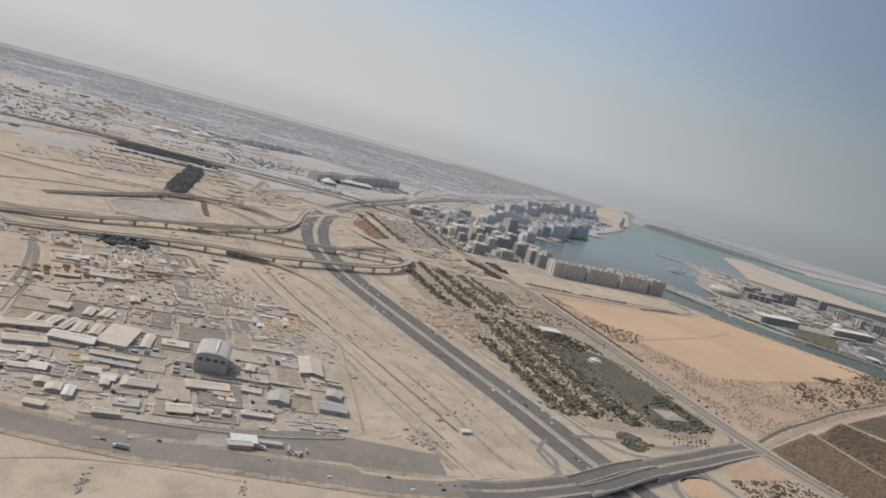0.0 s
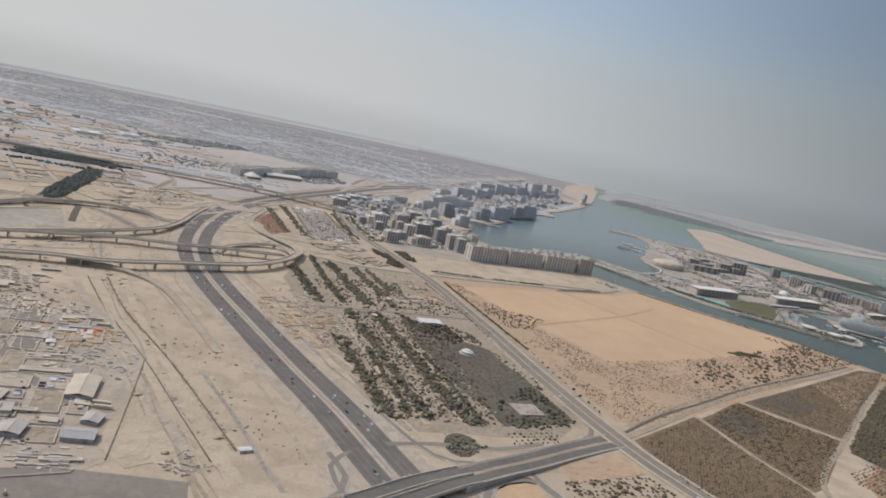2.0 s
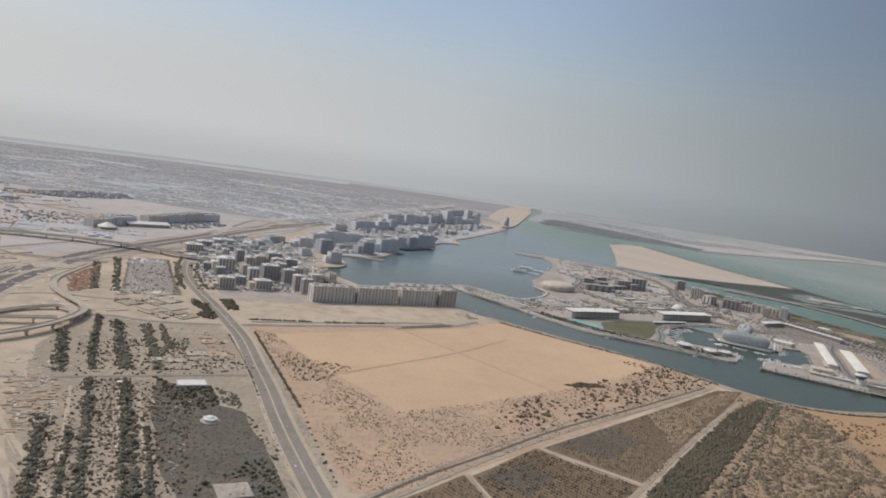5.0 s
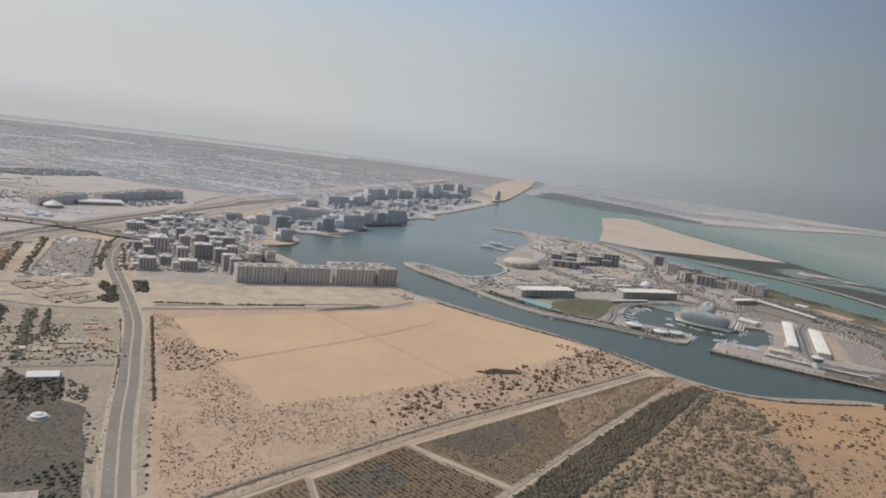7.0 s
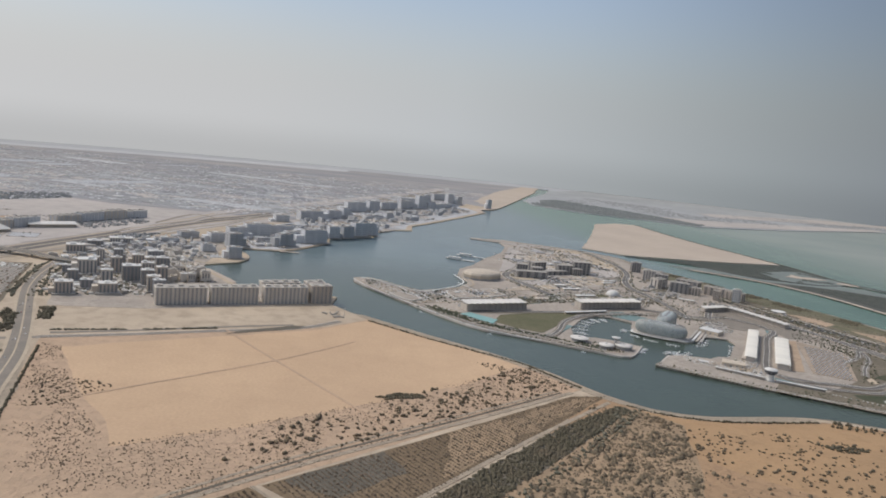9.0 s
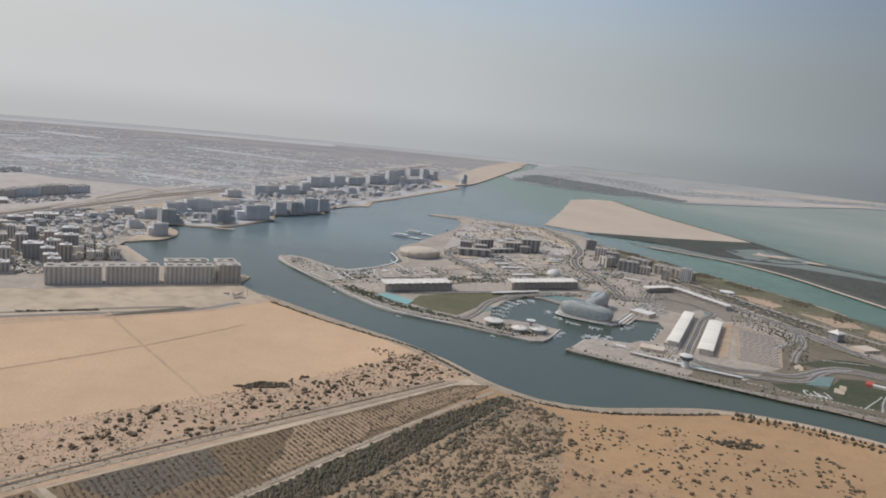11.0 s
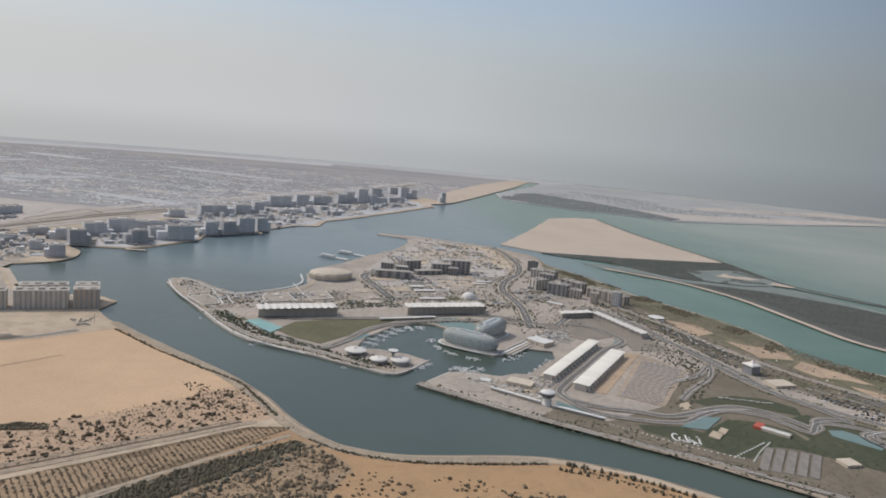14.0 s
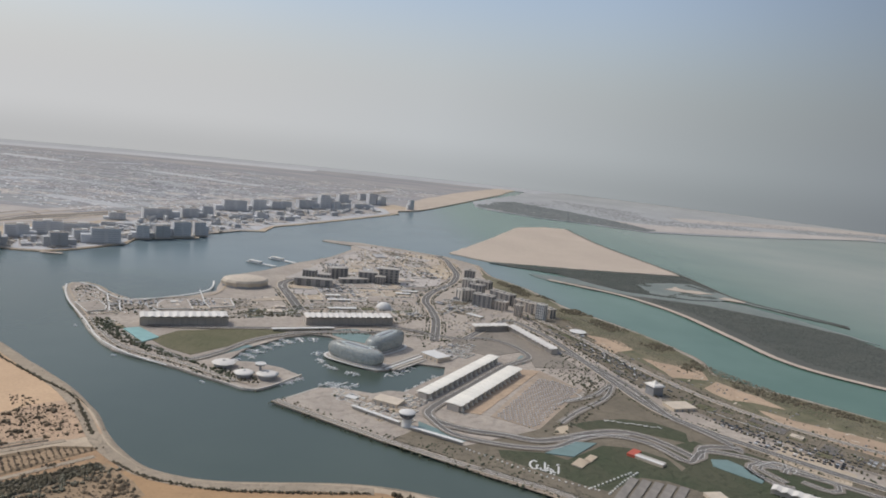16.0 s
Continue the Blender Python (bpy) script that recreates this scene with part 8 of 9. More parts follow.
rows = [(x, y, 0.1, 0.7, 0.9, 0.5, 68) for x, y in fill([(523, 609), (543, 601), (570, 672), (548, 684)], 2.3, 0.04, 53, rb, 2.0)]
tagged(blocks("parked_cars", rows[::2], GREYWALL), "rows of grey parked cars", "cars")
tagged(blocks("parked_cars", rows[1::2], CAR_S), "rows of silver parked cars", "cars")
# strips of trees, cars and paths along the boulevard
SPINE = [(528, 838), (548, 800), (566, 768), (594, 704), (616, 662), (640, 636), (676, 606), (712, 584), (800, 534), (900, 490)]
for k, off in enumerate((6, 10, 14, 18, 22, 27)):
    pts = smooth_line(SPINE, 2.4)
    side = []
    for i in range(1, len(pts) - 1):
        d = Vector((pts[i + 1][0] - pts[i - 1][0], pts[i + 1][1] - pts[i - 1][1])).normalized()
        side.append((pts[i][0] - d.y * off + rb.uniform(-0.4, 0.4), pts[i][1] + d.x * off + rb.uniform(-0.4, 0.4), math.degrees(math.atan2(d.y, d.x))))
    if k in (0, 3):
        tagged(clumps("boulevard_trees", [p[:2] for p in side if rb.random() < 0.85], 0.6, 1.2, TREE, 0.9, 2, seed=200 + k), "row of dark street trees along the boulevard", "trees")
    elif k in (1, 4):
        tagged(blocks("parked_cars", [(x, y, 0.1, 0.9, 1.7, 0.5, t) for x, y, t in side if rb.random() < 0.35], CAR_D), "cars parked along the boulevard", "cars")
        w = Shape().ribbon([p[:2] for p in side], 3.0, 0.1 + 0.01 * k).ob("pavement", OLDROAD)
        tagged(w, "grey parking strip along the boulevard", "pavement", kind="structure")
    else:
        w = Shape().ribbon([p[:2] for p in side], 1.0, 0.12 + 0.01 * k).ob("pavement", PALEFLAT)
        tagged(w, "pale footpath along the boulevard", "pavement", kind="structure")
        tagged(clumps("boulevard_trees", [p[:2] for p in side if rb.random() < 0.5], 0.5, 1.0, PALM, 0.9, 2, seed=210 + k), "row of palms along the boulevard", "trees")
for poly, m5 in (([(342, 1006), (363, 1080), (408, 1056), (388, 1004)], FARSAND), ([(429, 1030), (443, 1076), (450, 1036), (436, 1017)], ISLESAND), ([(433, 941), (459, 962), (461, 924), (440, 902)], FARSAND), ([(338, 1102), (372, 1110), (410, 1096), (380, 1066)], FARSAND), ([(392, 960), (424, 950), (428, 990), (398, 1000)], DUST), ([(404, 838), (424, 846), (420, 868), (402, 860)], ISLESAND), ([(392, 1010), (424, 1000), (428, 1044), (404, 1052)], PALEFLAT), ([(360, 940), (386, 944), (384, 990), (352, 996)], DUST)):
    flat("ground_plot", poly, m5, "sandy building plot on the island", 0.6)
    o = Shape().ribbon(poly + poly[:1], 0.9, 0.42, 0.4).ob("plot_wall", CONCRETE)
    tagged(o, "pale low wall round a sandy plot", "wall", "plot walls")
# promenade paths round the tip and pale walls of the plots
for line, w in (([(209, 776), (224, 769), (237, 757), (259, 743), (284, 766), (303, 790), (296, 836)], 2.0), ([(203, 768), (206, 757), (229, 727), (259, 692), (285, 663), (311, 640), (348, 627), (384, 612), (400, 609)], 1.4), ([(230, 735), (262, 745)], 1.6), ([(262, 698), (282, 740), (302, 770)], 1.6), ([(266, 702), (292, 718), (330, 750), (345, 778)], 1.6), ([(310, 768), (324, 748)], 1.6), ([(342, 1104), (392, 1108), (448, 1088), (484, 1058), (498, 1006)], 2.4), ([(352, 1060), (400, 1040), (462, 1030)], 1.8), ([(345, 1010), (400, 985), (466, 985)], 1.8), ([(360, 1080), (372, 1020), (380, 960)], 1.8), ([(410, 1080), (416, 1000), (436, 960)], 1.8), ([(380, 830), (420, 860), (455, 870)], 1.8)):
    o = Shape().ribbon(smooth_line(line, 5), w * 0.7, 0.45).ob("pavement", PALEFLAT)
    tagged(o, "pale promenade path", "pavement", kind="structure")
flat("ground_infield", [(600, 560), (640, 540), (760, 470), (900, 420), (1000, 440), (800, 515), (700, 566), (640, 600), (622, 612), (606, 600), (618, 590)], DARKLAWN, "dark green grass round the far circuit", 0.8)
flat("ground_shore_strip", [(500, 550), (546, 531), (592, 508), (700, 462), (760, 438), (764, 448), (640, 500), (596, 528), (560, 540), (514, 562)], SHORESAND, "brown bank along the canal", 0.8)
for poly, a, seed in (([(604, 716), (616, 712), (606, 740), (580, 780), (574, 772)], -60, 4), ([(650, 618), (690, 600), (694, 608), (656, 628)], -30, 5), ([(640, 640), (700, 606), (702, 612), (645, 648)], -35, 6)):
    r = random.Random(seed)
    pts = [p for p in fill(poly, 2.6, 0.06, a, r, 1.4) if r.random() < 0.55]
    tagged(blocks("parked_cars", [(x, y, 0.22, 1.7, 0.8, 0.5, a) for x, y in pts[::2]], CAR_D), "dark cars parked in rows", "cars")
    tagged(blocks("parked_cars", [(x, y, 0.22, 1.7, 0.8, 0.5, a) for x, y in pts[1::5]], CAR_W), "white cars parked in rows", "cars")
for poly, n, lo, hi, m, seed, lab in (([(262, 684), (300, 652), (350, 631), (366, 628), (350, 636), (318, 652), (292, 672), (272, 694)], 330, 0.6, 1.3, PALM, 71, "rows of dark palms on the promenade"), (TIP, 480, 0.45, 0.95, PALM, 72, "palms and shrubs on the promenade"), ([(340, 735), (400, 765), (470, 790), (470, 800), (400, 778), (336, 748)], 300, 0.7, 1.4, TREE, 73, "dark trees behind the grandstands"), (MID, 330, 0.6, 1.4, TREE, 74, "scattered dark trees on the island"), (EASTSIDE, 420, 0.45, 0.9, TREE, 75, "dark street trees beside the boulevard"), ([(556, 880), (600, 850), (640, 800), (655, 770), (716, 692), (760, 672), (740, 640), (690, 690), (630, 760), (575, 830)], 5200, 0.3, 0.7, TREE, 76, "green shore scrub"), ([(500, 1000), (548, 948), (612, 846), (648, 794), (658, 768), (660, 740), (690, 714), (760, 672), (750, 662), (684, 700), (646, 736), (634, 780), (596, 838), (540, 920), (500, 980)], 1500, 0.6, 1.4, HEDGEGREEN, 761, "dark thicket along the lagoon shore"), ([(485, 556), (530, 540), (556, 528), (600, 508), (700, 465), (760, 448), (764, 456), (640, 503), (560, 536), (500, 558)], 330, 0.5, 1.0, TREE, 77, "low shrubs along the canal bank"), ([(545, 592), (574, 668), (560, 690), (576, 700), (590, 670), (560, 600)], 160, 0.5, 1.1, TREE, 78, "dark trees round the car park"), ([(360, 626), (384, 632), (402, 612), (388, 610)], 110, 0.6, 1.2, PALM, 79, "palms round the pavilions"), ([(720, 620), (1000, 480), (1100, 420), (900, 440), (700, 520)], 900, 0.7, 1.6, TREE, 80, "dark trees beyond the circuit")):
    tagged(clumps("island_planting", spread(poly, n, seed, patchy(0.035, 0.05, 4) if seed == 761 else None), lo, hi, m, 0.85, 2, seed=seed), lab, "trees")
for line in ([(512, 564), (526, 557), (547, 547), (568, 541)], [(564, 541), (574, 552), (584, 563)], [(572, 539), (579, 552), (587, 564)]):
    tagged(blocks("white_blocks", [(x, y, 0.1, 0.7, 0.7, 0.6, 20) for x, y in smooth_line(line, 2.4)], WHITE), "line of white barrier blocks on the grass", "barriers")

for line in ([(560, 595), (568, 600), (576, 603), (590, 608.5)], [(645, 590), (650, 594), (657, 598), (664, 592), (661, 587)], [(640, 661), (652, 652), (667, 640)], [(512, 588), (527, 588.4), (543, 586.5)], [(556, 640), (562, 648), (570, 657), (566, 664)]):
    o = Shape().ribbon(smooth_line(line, 1.5), 0.3, 0.62, 0.2).ob("kerb", WHITE)
    tagged(o, "white kerb along the circuit", "kerb", kind="structure")

TIP_LOTS = [(210, 762), (228, 734), (258, 700), (284, 716), (306, 738), (338, 742), (348, 772), (332, 792), (302, 776), (262, 748), (236, 758)]
quarter("promenade_lots", TIP_LOTS, 30, 1, 20, 1.8, (3, 4, 3, 3, 0.6), (OLDROAD, PAVED, DUST, OLDROAD), (WHITE, CREAM, GREYWALL), "small car parks, kiosks and paths on the promenade", LINE, 0.9)
MID_LOTS = [(334, 800), (372, 806), (440, 838), (462, 900), (458, 1000), (438, 1080), (366, 1108), (352, 1030), (340, 970), (352, 920), (336, 880), (322, 850)]
quarter("island_lots", MID_LOTS, 25, 2, 26, 3.0, (6, 1.5, 3, 1.2, 1), (FARSAND, PALEFLAT, PAVED, DUST, OLDROAD), (CREAM, WHITE, TAN, GREYWALL), "sandy building lots with low roofs and pale walls", LINE, 1.0)
quarter("island_lots", [(470, 800), (520, 850), (500, 900), (478, 960), (474, 900), (462, 850)], -20, 3, 16, 2.0, (1, 2, 4, 3, 2), (OLDROAD, PAVED, PARK), (CREAM, WHITE, DARKWALL), "low hotel annexes and gardens", LINE, 1.6)
quarter("boulevard_lots", [(538, 838), (556, 800), (576, 764), (596, 712), (616, 680), (632, 692), (610, 745), (588, 798), (560, 850), (540, 868)], -64, 4, 13, 1.8, (1.5, 1.0, 0.8, 7, 0.4), (ASPHALT, PARK, PARK, LAWN), (CREAM, WHITE, DARKWALL), "car parks, gardens and low roofs beside the boulevard", OLDROAD, 0.7)
quarter("boulevard_lots", [(618, 676), (646, 642), (684, 612), (760, 570), (860, 522), (866, 536), (770, 586), (700, 628), (650, 676), (632, 690)], -34, 5, 13, 1.8, (1.5, 0.8, 0.5, 7, 0.3), (ASPHALT, PARK, PARK, LAWN), (CREAM, TAN, DARKWALL), "car parks, gardens and low roofs beside the boulevard", OLDROAD, 0.7)
quarter("paddock_lots", [(430, 614), (478, 574), (487, 592), (490, 628), (476, 626), (458, 617), (440, 620)], -26, 6, 8, 1.2, (3, 2, 4, 0.5, 1), (PALEFLAT, PAVED, DUST), (CREAM, TAN, WHITE), "paddock stores and awnings on the quay", LINE, 0.8)
quarter("paddock_lots", [(470, 690), (492, 690), (500, 700), (520, 745), (500, 742), (478, 728)], -26, 7, 9, 1.4, (2, 2, 4, 1, 1), (OLDROAD, PAVED), (CREAM, WHITE, GREYWALL), "low marina service buildings", LINE, 1.1)
quarter("stand_lots", [(330, 742), (345, 732), (400, 764), (458, 784), (474, 790), (462, 830), (430, 826), (380, 800), (350, 790)], 27, 8, 16, 2.2, (2, 2, 3, 4, 1), (OLDROAD, PAVED, LAWN, DUST), (WHITE, CREAM, TAN), "service yards and gardens behind the grandstands", LINE, 1.1)
quarter("quay_lots", [(266, 692), (290, 664), (318, 646), (352, 632), (366, 626), (358, 634), (332, 644), (306, 662), (280, 694)], -38, 9, 7, 1.0, (1, 0.6, 2, 5, 0.3), (PAVED, PALEFLAT, LAWN), (WHITE, CREAM), "palm gardens and kiosks along the quay", LINE, 0.7)

# trees along the island's roads
for k, (line, w) in enumerate(ISLE_ROADS):
    pts, rows = smooth_line(line, 1.8), []
    for i in range(1, len(pts) - 1):
        d = Vector((pts[i + 1][0] - pts[i - 1][0], pts[i + 1][1] - pts[i - 1][1])).normalized()
        for side in (-1, 1):
            for off in (1.6, 3.6):
                if rb.random() < 0.55 and noise.noise((pts[i][0] * 0.02, pts[i][1] * 0.02, k + side)) > -0.3:
                    o = side * (w / 2 + off)
                    rows.append((pts[i][0] - d.y * o + rb.uniform(-0.4, 0.4), pts[i][1] + d.x * o + rb.uniform(-0.4, 0.4)))
    tagged(clumps("roadside_trees", rows, 0.4, 0.85, PALM, 0.95, 2, seed=400 + k), "rows of dark palms along the island road", "trees")
for poly, n, seed in (([(480, 700), (520, 760), (500, 830), (470, 790), (460, 752)], 200, 1), ([(330, 742), (400, 770), (470, 792), (455, 850), (380, 800)], 260, 2), ([(540, 600), (590, 690), (560, 750), (548, 700), (572, 672)], 240, 3), ([(505, 568), (545, 552), (560, 538), (500, 556), (484, 572)], 150, 4), ([(612, 560), (700, 500), (760, 470), (800, 515), (700, 570), (640, 600)], 150, 5)):
    tagged(clumps("island_shrubs", spread(poly, n, 500 + seed, patchy(0.05, -0.2, seed)), 0.35, 0.8, PALM, 0.9, 2, seed=seed), "small dark shrubs on the island verges", "shrubs")

# level paved lots of the promenade, with pale paths round them
for poly in ([(234, 719), (244, 731), (257, 718), (261, 709), (254, 700)], [(281, 742), (280, 754), (293, 763), (308, 739), (288, 727)], [(305, 764), (305, 771), (319, 780), (330, 759), (317, 747)]):
    patch("ground_lot", poly, PAVED, "level paved lot on the promenade", 0.1, 6.0, lift=0.7)
    o = Shape().ribbon(poly + poly[:1], 0.7, 0.78, 0.3).ob("pavement", WHITE)
    tagged(o, "white path round a paved lot", "pavement", kind="structure")
for line, w in (([(206, 773), (221, 767), (234, 755), (259, 742), (283, 769), (294, 800), (285, 832)], 1.4), ([(200, 764), (213, 742), (229, 720), (248, 699), (264, 681), (285, 656), (302, 641), (322, 629), (346, 620)], 0.9), ([(237, 754), (253, 728), (264, 709)], 0.9), ([(256, 736), (270, 712)], 0.9), ([(262, 730), (269, 736), (282, 730), (295, 718)], 0.8), ([(289, 795), (310, 756)], 0.9)):
    o = Shape().ribbon(smooth_line(line, 3), w, 0.74, 0.25).ob("pavement", WHITE)
    tagged(o, "white stone path on the promenade", "pavement", kind="structure")

patch("ground_canal_bank", [(478, 561), (500, 556), (546, 535), (592, 512), (640, 490), (760, 441), (900, 410), (900, 424), (764, 456), (645, 505), (600, 525), (560, 545), (512, 567), (486, 577)], PARK, "dark brown earth bank along the canal", 0.6, 6.0, lift=0.43)


# ---- shores, suburb and distance ----
for line, seed in (([(233, 631), (272, 603), (300, 586)], 81), ([(303, 584), (329, 569), (344, 553), (361, 532)], 82), ([(382, 511), (398, 503.5), (424, 501), (454, 507), (482, 515)], 83), ([(497, 512), (530, 500), (575, 474), (640, 424), (760, 366)], 84)):
    r = random.Random(seed)
    tagged(clumps("shore_hedge", [(x - 3 + r.uniform(-0.5, 0.5), y - 4 + r.uniform(-0.5, 0.5)) for x, y in smooth_line(line, 0.55 if seed < 84 else 1.5)], 0.45, 1.0, HEDGEGREEN, 0.8, 2, seed=seed), "dark hedge along the sandy shore", "hedge")
r = random.Random(88)
for line, gap, lo, hi, seed in (([(488, 512), (516, 505), (546, 491), (580, 465), (650, 412)], 2.6, 0.7, 1.2, 87), ([(484, 507), (514, 499), (543, 485), (576, 459)], 3.4, 0.6, 1.1, 88)):
    tagged(clumps("shore_trees", [(x + r.uniform(-0.6, 0.6), y + r.uniform(-0.6, 0.6)) for x, y in smooth_line(line, gap)], lo, hi, HEDGEGREEN, 1.5, 4, seed=seed), "row of dark trees along the canal bank", "trees")
tagged(clumps("shore_thicket", spread([(462, 479), (472, 471), (488, 476), (486, 480), (470, 478)], 90, 89), 0.5, 1.2, HEDGEGREEN, 0.8, 3, seed=89), "dark thicket on the dune", "bushes")
tagged(clumps("shore_thicket", spread([(300, 558), (326, 552), (346, 528), (330, 520)], 150, 85), 0.3, 0.75, BUSH, 0.8, 2, seed=85), "dark thicket at the field corner", "bushes")
tagged(clumps("scrub_thicket", spread([(251, 481), (258, 480), (276, 487), (274, 491.5), (262, 490)], 330, 86), 0.4, 0.9, HEDGEGREEN, 0.7, 2, seed=86), "dark scrub patch at the field edge", "bushes")


def beach(line, inner, outer, material, label):
    """A sand strip that slopes from the land down under the water, which lies to the line's left."""
    pts = smooth_line(line, 4)
    n, st = len(pts), Shape()
    for off, z in ((-inner, 0.07), (0.0, 0.02), (outer * 0.6, -0.75), (outer, -1.3)):
        for i in range(n):
            p, q2 = pts[max(i - 1, 0)], pts[min(i + 1, n - 1)]
            d = Vector((q2[0] - p[0], q2[1] - p[1])).normalized()
            o = off * (1 + 0.25 * noise.noise((pts[i][0] * 0.06, pts[i][1] * 0.06, 2)))
            st.v.append((pts[i][0] - d.y * o, pts[i][1] + d.x * o, z))
    st.f = [(j * n + i, j * n + i + 1, (j + 1) * n + i + 1, (j + 1) * n + i) for j in range(3) for i in range(n - 1)]
    return tagged(st.ob("beach", material), label, "beach", kind="structure")


beach([(222, 642), (271, 607.5), (316, 576.5), (346, 550), (362, 530.5), (374, 518.5), (392, 506.5), (407, 503.5), (421, 504), (439, 508.5), (456, 513.5), (475, 517.5), (494, 517.5), (520, 511.5), (545, 500.5), (575, 480.5), (640, 430.5), (800, 351)], 0.8, 2.6, TRACK, "narrow sand beach along the canal")
beach([(1200, 521), (900, 611), (760, 677), (717, 705), (688, 721), (664, 739), (661, 771), (651, 797), (617, 849), (575, 899), (546, 955), (524, 985), (504, 1009), (489, 1065)][::-1], 1.0, 4.0, SHORESAND, "muddy sand along the lagoon")
patch("ground_far_sand", [(316, 1735), (345, 1616), (366, 1690), (392, 1800), (520, 2440), (470, 2440), (378, 2100)], ISLESAND, "pale sand flat at the lagoon mouth", 6.0, 20)
o = Shape().ribbon(smooth_line([(328, 1482), (318, 1530), (348, 1582), (391, 1772), (486, 2245)], 14), 16, 0.6, 0.5).ob("beach", ISLESAND)
tagged(o, "pale sand along the far bay", "beach", kind="structure")
for line, w in (([(116, 704), (99, 724), (80, 746)], 4), ([(565, 1027), (635, 987), (678, 931), (707, 856), (731, 796), (779, 758), (900, 692)], 6.5), ([(112, 866), (130, 870)], 5)):
    b = Shape().ribbon(smooth_line(line, 6), w, 0.05).ob("beach", ISLESAND)
    tagged(b, "pale sand beach", "beach", kind="structure")
b = Shape().ribbon(smooth_line([(613, 1543), (655, 1366), (726, 1168), (760, 1042), (800, 998), (838, 960)], 12), 2.6, 0.6, 3).ob("breakwater", MARSH)
tagged(b, "long dark rock breakwater beside the sand island", "breakwater", kind="structure")

r = random.Random(31)
SUBURB = [(-1500, 1130), (-260, 1140), (-120, 1130), (100, 1140), (240, 1480), (310, 1800), (360, 2050), (-1600, 2050)]


def thinning(seed):
    """Patchy, and sparser the farther off."""
    f = patchy(0.004, -0.35, seed)
    return lambda x, y, q: f(x, y, q) and q.random() < (2150 - y) / 900


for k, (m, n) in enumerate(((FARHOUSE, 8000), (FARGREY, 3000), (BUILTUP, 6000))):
    # house heights kept tiny to mute sun and shade like haze
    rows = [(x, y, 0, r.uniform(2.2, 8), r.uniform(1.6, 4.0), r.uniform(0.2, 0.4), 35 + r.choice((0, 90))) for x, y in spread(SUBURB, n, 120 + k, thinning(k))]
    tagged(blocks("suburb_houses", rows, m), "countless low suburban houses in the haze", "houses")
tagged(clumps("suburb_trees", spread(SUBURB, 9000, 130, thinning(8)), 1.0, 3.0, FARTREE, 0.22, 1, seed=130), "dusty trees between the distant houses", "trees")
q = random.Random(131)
for m, n, lo, hi, lab in ((FARSCRUB, 420, 14, 60, "haze-grey walled quarters of the suburb"), (FARTREE, 420, 10, 55, "haze-grey groves between the suburb quarters"), (FARSAND, 200, 10, 50, "bare sandy blocks of the suburb")):
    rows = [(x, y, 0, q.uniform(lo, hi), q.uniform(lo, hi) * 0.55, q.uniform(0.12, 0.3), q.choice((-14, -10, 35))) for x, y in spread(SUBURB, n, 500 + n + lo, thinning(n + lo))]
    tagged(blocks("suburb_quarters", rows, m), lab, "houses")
rows = [(x, y, 0, q.uniform(3, 12), q.uniform(3, 6), q.uniform(0.5, 1.2), 35) for x, y in spread(SUBURB, 420, 133, thinning(3))]
tagged(blocks("suburb_roofs", rows, WHITE), "bright white roofs in the suburb", "houses")
for poly, n, seed in (([(-310, 680), (-297, 716), (-268, 714), (-232, 708), (-216, 704), (-222, 697), (-242, 680), (-264, 668), (-282, 660), (-296, 662)], 1700, 136), ([(-200, 528), (-215, 584), (-230, 648), (-220, 652), (-208, 624), (-196, 574), (-181, 512), (-187, 502)], 1500, 137)):
    patch("ground_grove", poly, DRYWEED, "dark soil under a dense grove", 2.0, 8)
    tagged(clumps("dark_grove", spread(poly, n, seed), 0.8, 1.7, MANGROVE, 0.8, 2, seed=seed), "dense dark grove in the desert", "grove")
for poly, n, seed in (([(-150, 325), (-128, 336), (-136, 350), (-152, 342)], 170, 133), ([(-560, 700), (-420, 640), (-330, 700), (-420, 900), (-640, 900)], 900, 134), ([(-320, 800), (-150, 960), (-120, 900), (-200, 790)], 500, 135)):
    # the two far groves take the haze-greyed leaf colour
    tagged(clumps("dark_grove", spread(poly, n, seed), 0.8, 2.0, MANGROVE if seed < 134 else FARTREE, 0.8 if seed < 134 else 0.5, 2, seed=seed), "dark grove in the desert", "grove")
WEST = [(-700, 520), (-420, 500), (-330, 640), (-340, 760), (-200, 900), (-300, 1100), (-900, 1100)]
clutter("desert_works", WEST, 240, CONCRETE, 3, 14, 2.5, 140, "pale sheds and walls scattered over the desert", patchy(0.008, -0.1, 1), 30)
clutter("desert_works", WEST, 170, FARHOUSE, 2, 9, 2.0, 141, "grey sheds and plant scattered over the desert", patchy(0.008, -0.1, 2), 30)
for poly, n, seed in (([(-170, 390), (-60, 560), (-70, 640), (-200, 620), (-260, 480)], 90, 142), ([(-60, 480), (-40, 600), (-20, 640), (10, 560), (-10, 510)], 60, 143)):
    clutter("sand_heaps", poly, n, TAN, 2, 9, 0.5, seed, "low tan spoil heaps", patchy(0.03, 0.0, 3), 40)
for poly in ([(-420, 480), (-300, 560), (-240, 520), (-330, 440)], [(-150, 530), (-122, 560), (-118, 620), (-160, 600)], [(-200, 720), (-100, 740), (-50, 960), (-80, 1060), (-180, 960)]):
    patch("ground_graded", poly, PALEFLAT if poly[0][0] != -200 else FARSAND, "graded pale desert plot", 4.0, 12)

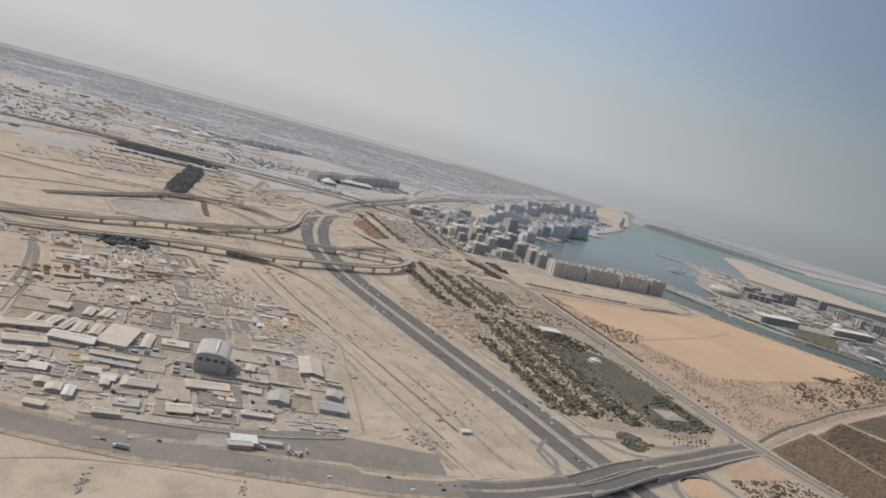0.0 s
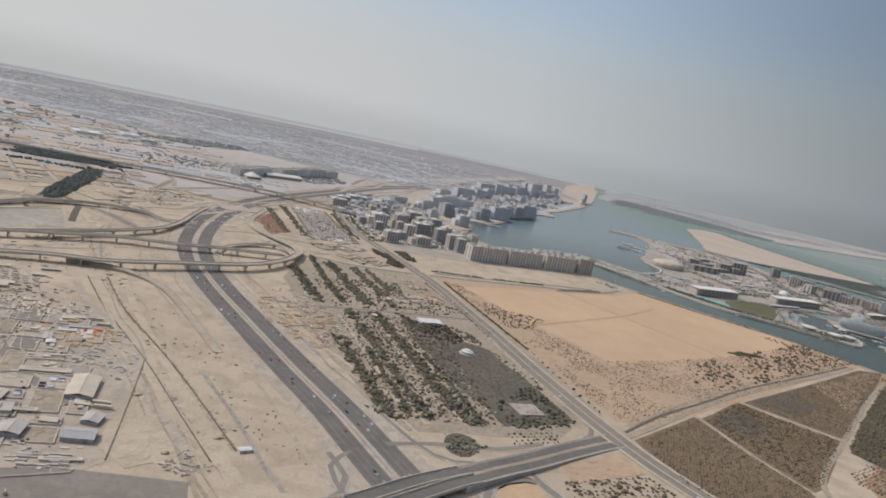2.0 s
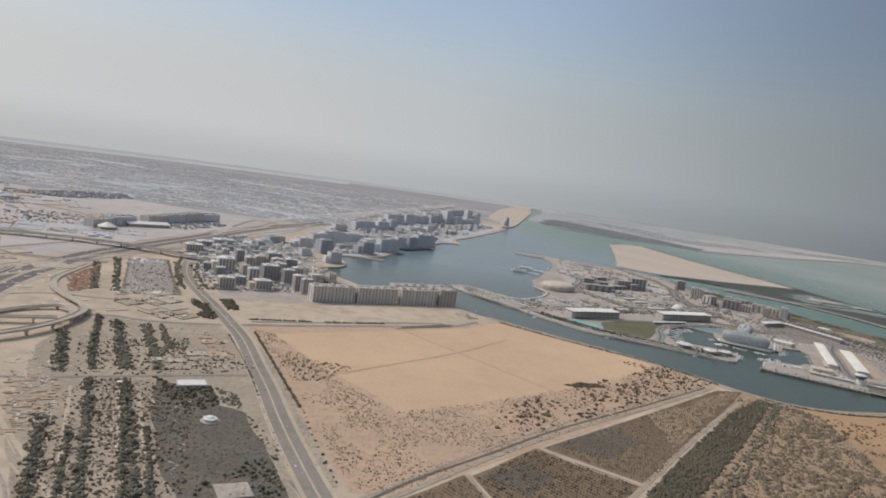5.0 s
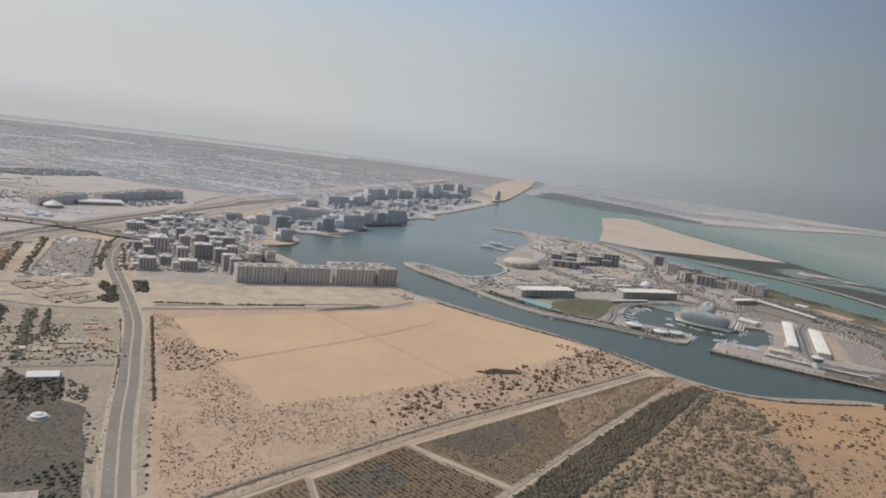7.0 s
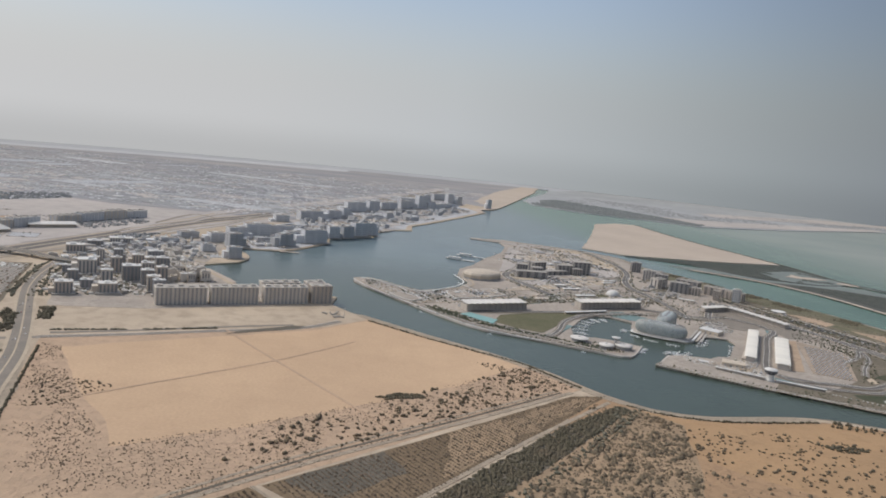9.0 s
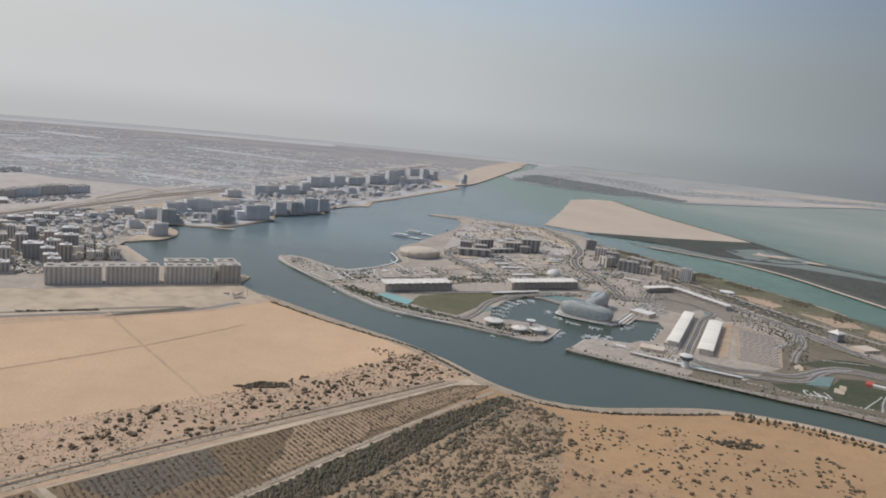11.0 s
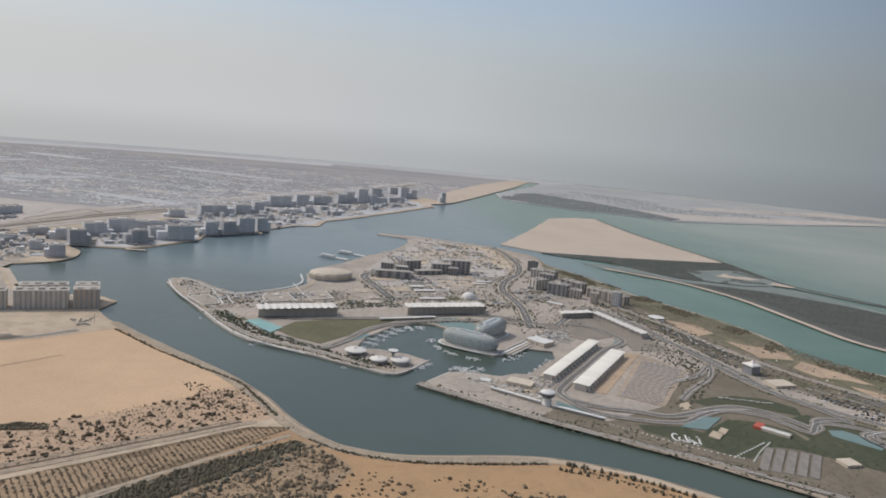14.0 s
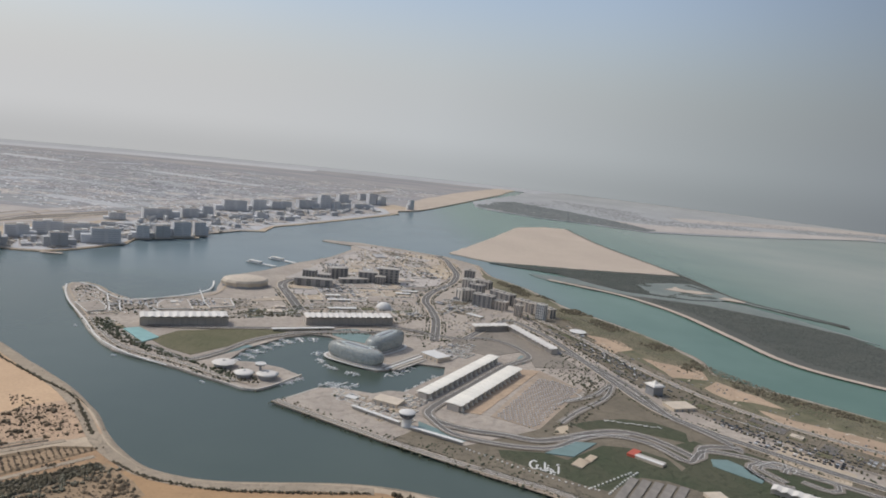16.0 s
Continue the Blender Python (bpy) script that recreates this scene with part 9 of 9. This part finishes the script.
# sandy gaps, roads and green belts through the suburb
q = random.Random(91)
for k in range(34):
    x, y = q.uniform(-900, 220), q.uniform(1140, 1900)
    w, d, a = q.uniform(60, 240), q.uniform(10, 34), radians(q.uniform(-24, -8) if k % 4 else q.uniform(50, 70))
    c, s2 = math.cos(a), math.sin(a)
    if x + w / 2 > 100 + (y - 1140) * 0.35:
        continue
    patch("ground_gap", [(x + u * w * c - v * d * s2, y + u * w * s2 + v * d * c) for u, v in ((-0.5, -0.5), (0.1, -0.6), (0.5, -0.5), (0.5, 0.4), (0, 0.6), (-0.5, 0.5))], (HAZEPLAIN, FARHOUSE, FARTREE, BUILTUP)[k % 4], "open strip between the suburb quarters", 4.0, 14)
# wheel tracks, cuttings and plots over the desert
q = random.Random(77)
for k in range(46):
    x, y = q.uniform(-420, -70), q.uniform(350, 950)
    if x > -120 and y < 420:
        continue
    a = radians(q.choice((30, 45, 60, 120, 135, 20)) + q.uniform(-12, 12))
    line = [(x, y)]
    for j in range(3):
        a += q.uniform(-0.35, 0.35)
        line.append((line[-1][0] + math.cos(a) * q.uniform(18, 40), line[-1][1] + math.sin(a) * q.uniform(18, 40)))
    o = Shape().ribbon(smooth_line(line, 6), q.uniform(1.2, 4.0), 0.06 + 0.002 * k).ob("dirt_track", (PALEFLAT, DUST, TRACK, DRYWEED, PALEFLAT, OLDROAD)[k % 6])
    tagged(o, "wheel track over the desert", "track", kind="structure")
for k in range(26):
    x, y = q.uniform(-400, -90), q.uniform(420, 1000)
    w, d, a = q.uniform(10, 34), q.uniform(8, 24), radians(q.uniform(25, 50))
    c, s2 = math.cos(a), math.sin(a)
    patch("ground_plot", [(x + u * w * c - v * d * s2, y + u * w * s2 + v * d * c) for u, v in ((-0.5, -0.5), (0.5, -0.5), (0.5, 0.5), (-0.5, 0.5))], (PALEFLAT, DUST, TRACK, SCRUB)[k % 4], "graded desert plot", 2.0, 6)

# haze over the horizon: an added glowing band far behind everything
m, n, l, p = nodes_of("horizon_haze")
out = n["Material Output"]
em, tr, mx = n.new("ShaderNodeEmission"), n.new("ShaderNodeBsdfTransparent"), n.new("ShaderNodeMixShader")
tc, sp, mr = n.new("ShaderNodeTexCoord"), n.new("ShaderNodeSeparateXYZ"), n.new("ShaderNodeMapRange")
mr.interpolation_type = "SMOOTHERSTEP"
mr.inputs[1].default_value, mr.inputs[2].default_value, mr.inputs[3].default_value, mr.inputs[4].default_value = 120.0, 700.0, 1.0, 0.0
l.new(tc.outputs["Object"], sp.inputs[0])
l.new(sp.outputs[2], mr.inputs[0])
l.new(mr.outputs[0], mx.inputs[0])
turn01 = n.new("ShaderNodeMapRange")  # emission painted brighter sunward and dimmer east, to fit the haze in view
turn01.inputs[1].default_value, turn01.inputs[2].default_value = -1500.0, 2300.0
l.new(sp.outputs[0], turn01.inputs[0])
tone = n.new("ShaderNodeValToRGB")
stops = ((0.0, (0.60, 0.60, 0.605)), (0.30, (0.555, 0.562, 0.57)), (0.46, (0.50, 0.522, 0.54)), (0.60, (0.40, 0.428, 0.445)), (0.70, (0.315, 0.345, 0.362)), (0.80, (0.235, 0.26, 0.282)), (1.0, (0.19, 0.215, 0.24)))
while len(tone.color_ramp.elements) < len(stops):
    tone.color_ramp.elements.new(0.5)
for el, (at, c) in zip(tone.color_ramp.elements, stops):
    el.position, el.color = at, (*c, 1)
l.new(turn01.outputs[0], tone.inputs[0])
low = n.new("ShaderNodeMapRange")  # glow painted darker low down, for the hazy plain that goes on beyond
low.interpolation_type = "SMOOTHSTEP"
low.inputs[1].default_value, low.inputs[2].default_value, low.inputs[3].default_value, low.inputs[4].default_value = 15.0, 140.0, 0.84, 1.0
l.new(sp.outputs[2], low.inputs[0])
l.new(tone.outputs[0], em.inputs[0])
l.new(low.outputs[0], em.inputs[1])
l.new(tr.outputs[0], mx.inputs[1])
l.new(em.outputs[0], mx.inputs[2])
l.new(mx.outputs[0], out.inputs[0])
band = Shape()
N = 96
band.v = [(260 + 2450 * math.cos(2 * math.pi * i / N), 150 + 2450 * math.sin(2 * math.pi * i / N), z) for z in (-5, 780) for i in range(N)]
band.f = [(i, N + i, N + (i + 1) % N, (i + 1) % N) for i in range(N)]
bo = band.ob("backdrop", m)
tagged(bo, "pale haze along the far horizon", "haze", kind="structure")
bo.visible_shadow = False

for poly in ([(470, 1765), (562, 1712), (669, 1698), (760, 1664), (890, 1730), (1100, 1860), (1350, 2040), (1350, 2080), (1000, 1900), (800, 1800), (620, 1830), (500, 1850)], [(900, 1960), (1400, 2180), (1900, 2250), (1900, 2300), (1300, 2260), (880, 2040)]):
    patch("ground_far_sand", poly, FARSAND, "pale pinkish sand along the far coast", 8.0, 30)
for poly in ([(690, 1050), (700, 1043), (722, 1042), (738, 1052), (728, 1062), (712, 1060), (704, 1074)], [(742, 1030), (760, 1020), (764, 1028), (748, 1040)]):
    patch("ground_marsh_sand", poly, ISLESAND, "bare sand patch in the mangrove marsh", 5.0, 6)
# worked ground beside the highway: tyre marks, trench spoil, heaps
q = random.Random(95)
for k in range(70):
    off = q.choice((-1, 1)) * q.uniform(15, 62)
    i0 = q.randrange(0, 8)
    base = smooth_line(HWY[i0:i0 + 3], 5)
    line = []
    for i in range(1, len(base) - 1):
        d = Vector((base[i + 1][0] - base[i - 1][0], base[i + 1][1] - base[i - 1][1])).normalized()
        w = off + 3.0 * noise.noise((base[i][0] * 0.03, base[i][1] * 0.03, k))
        line.append((base[i][0] - d.y * w, base[i][1] + d.x * w))
    if len(line) < 3 or off < -24 and line[0][1] < 500:
        continue
    o = Shape().ribbon(line, q.uniform(0.4, 1.6), 0.125 + 0.0006 * k).ob("dirt_track", (PALEFLAT, TRACK, DUST, GRAVEL)[k % 4])
    tagged(o, "faint tyre track along the highway", "track", kind="structure")
for shift, m7, k in ((0.0, TRACK, 0), (1.2, PALEFLAT, 1), (8.0, GRANDWALL, 2)):
    line = smooth_line([(20.6, 225), (-0.4, 254.5), (-23, 284.5), (-53.5, 322), (-80, 362)], 1.3)
    rows = [(x - shift * 0.82 + q.uniform(-0.4, 0.4), y - shift * 0.57 + q.uniform(-0.4, 0.4), 0.0, q.uniform(0.3, 0.8), q.uniform(0.25, 0.55), q.uniform(0.1, 0.3), q.uniform(0, 180)) for x, y in line if q.random() < 0.75]
    tagged(blocks("trench_spoil", rows, m7), "small heaps of dug earth along a trench", "spoil")
for poly, n, seed in (([(-8, 214), (14, 206), (30, 206), (-60, 350), (-84, 390), (-92, 372), (-40, 300)], 45, 1),):
    pts = spread(poly, n, 300 + seed)
    tagged(clumps("earth_heaps", pts, 0.4, 1.5, SCRUB, 0.3, 2, seed=seed), "low heaps of tipped brown earth", "heaps")
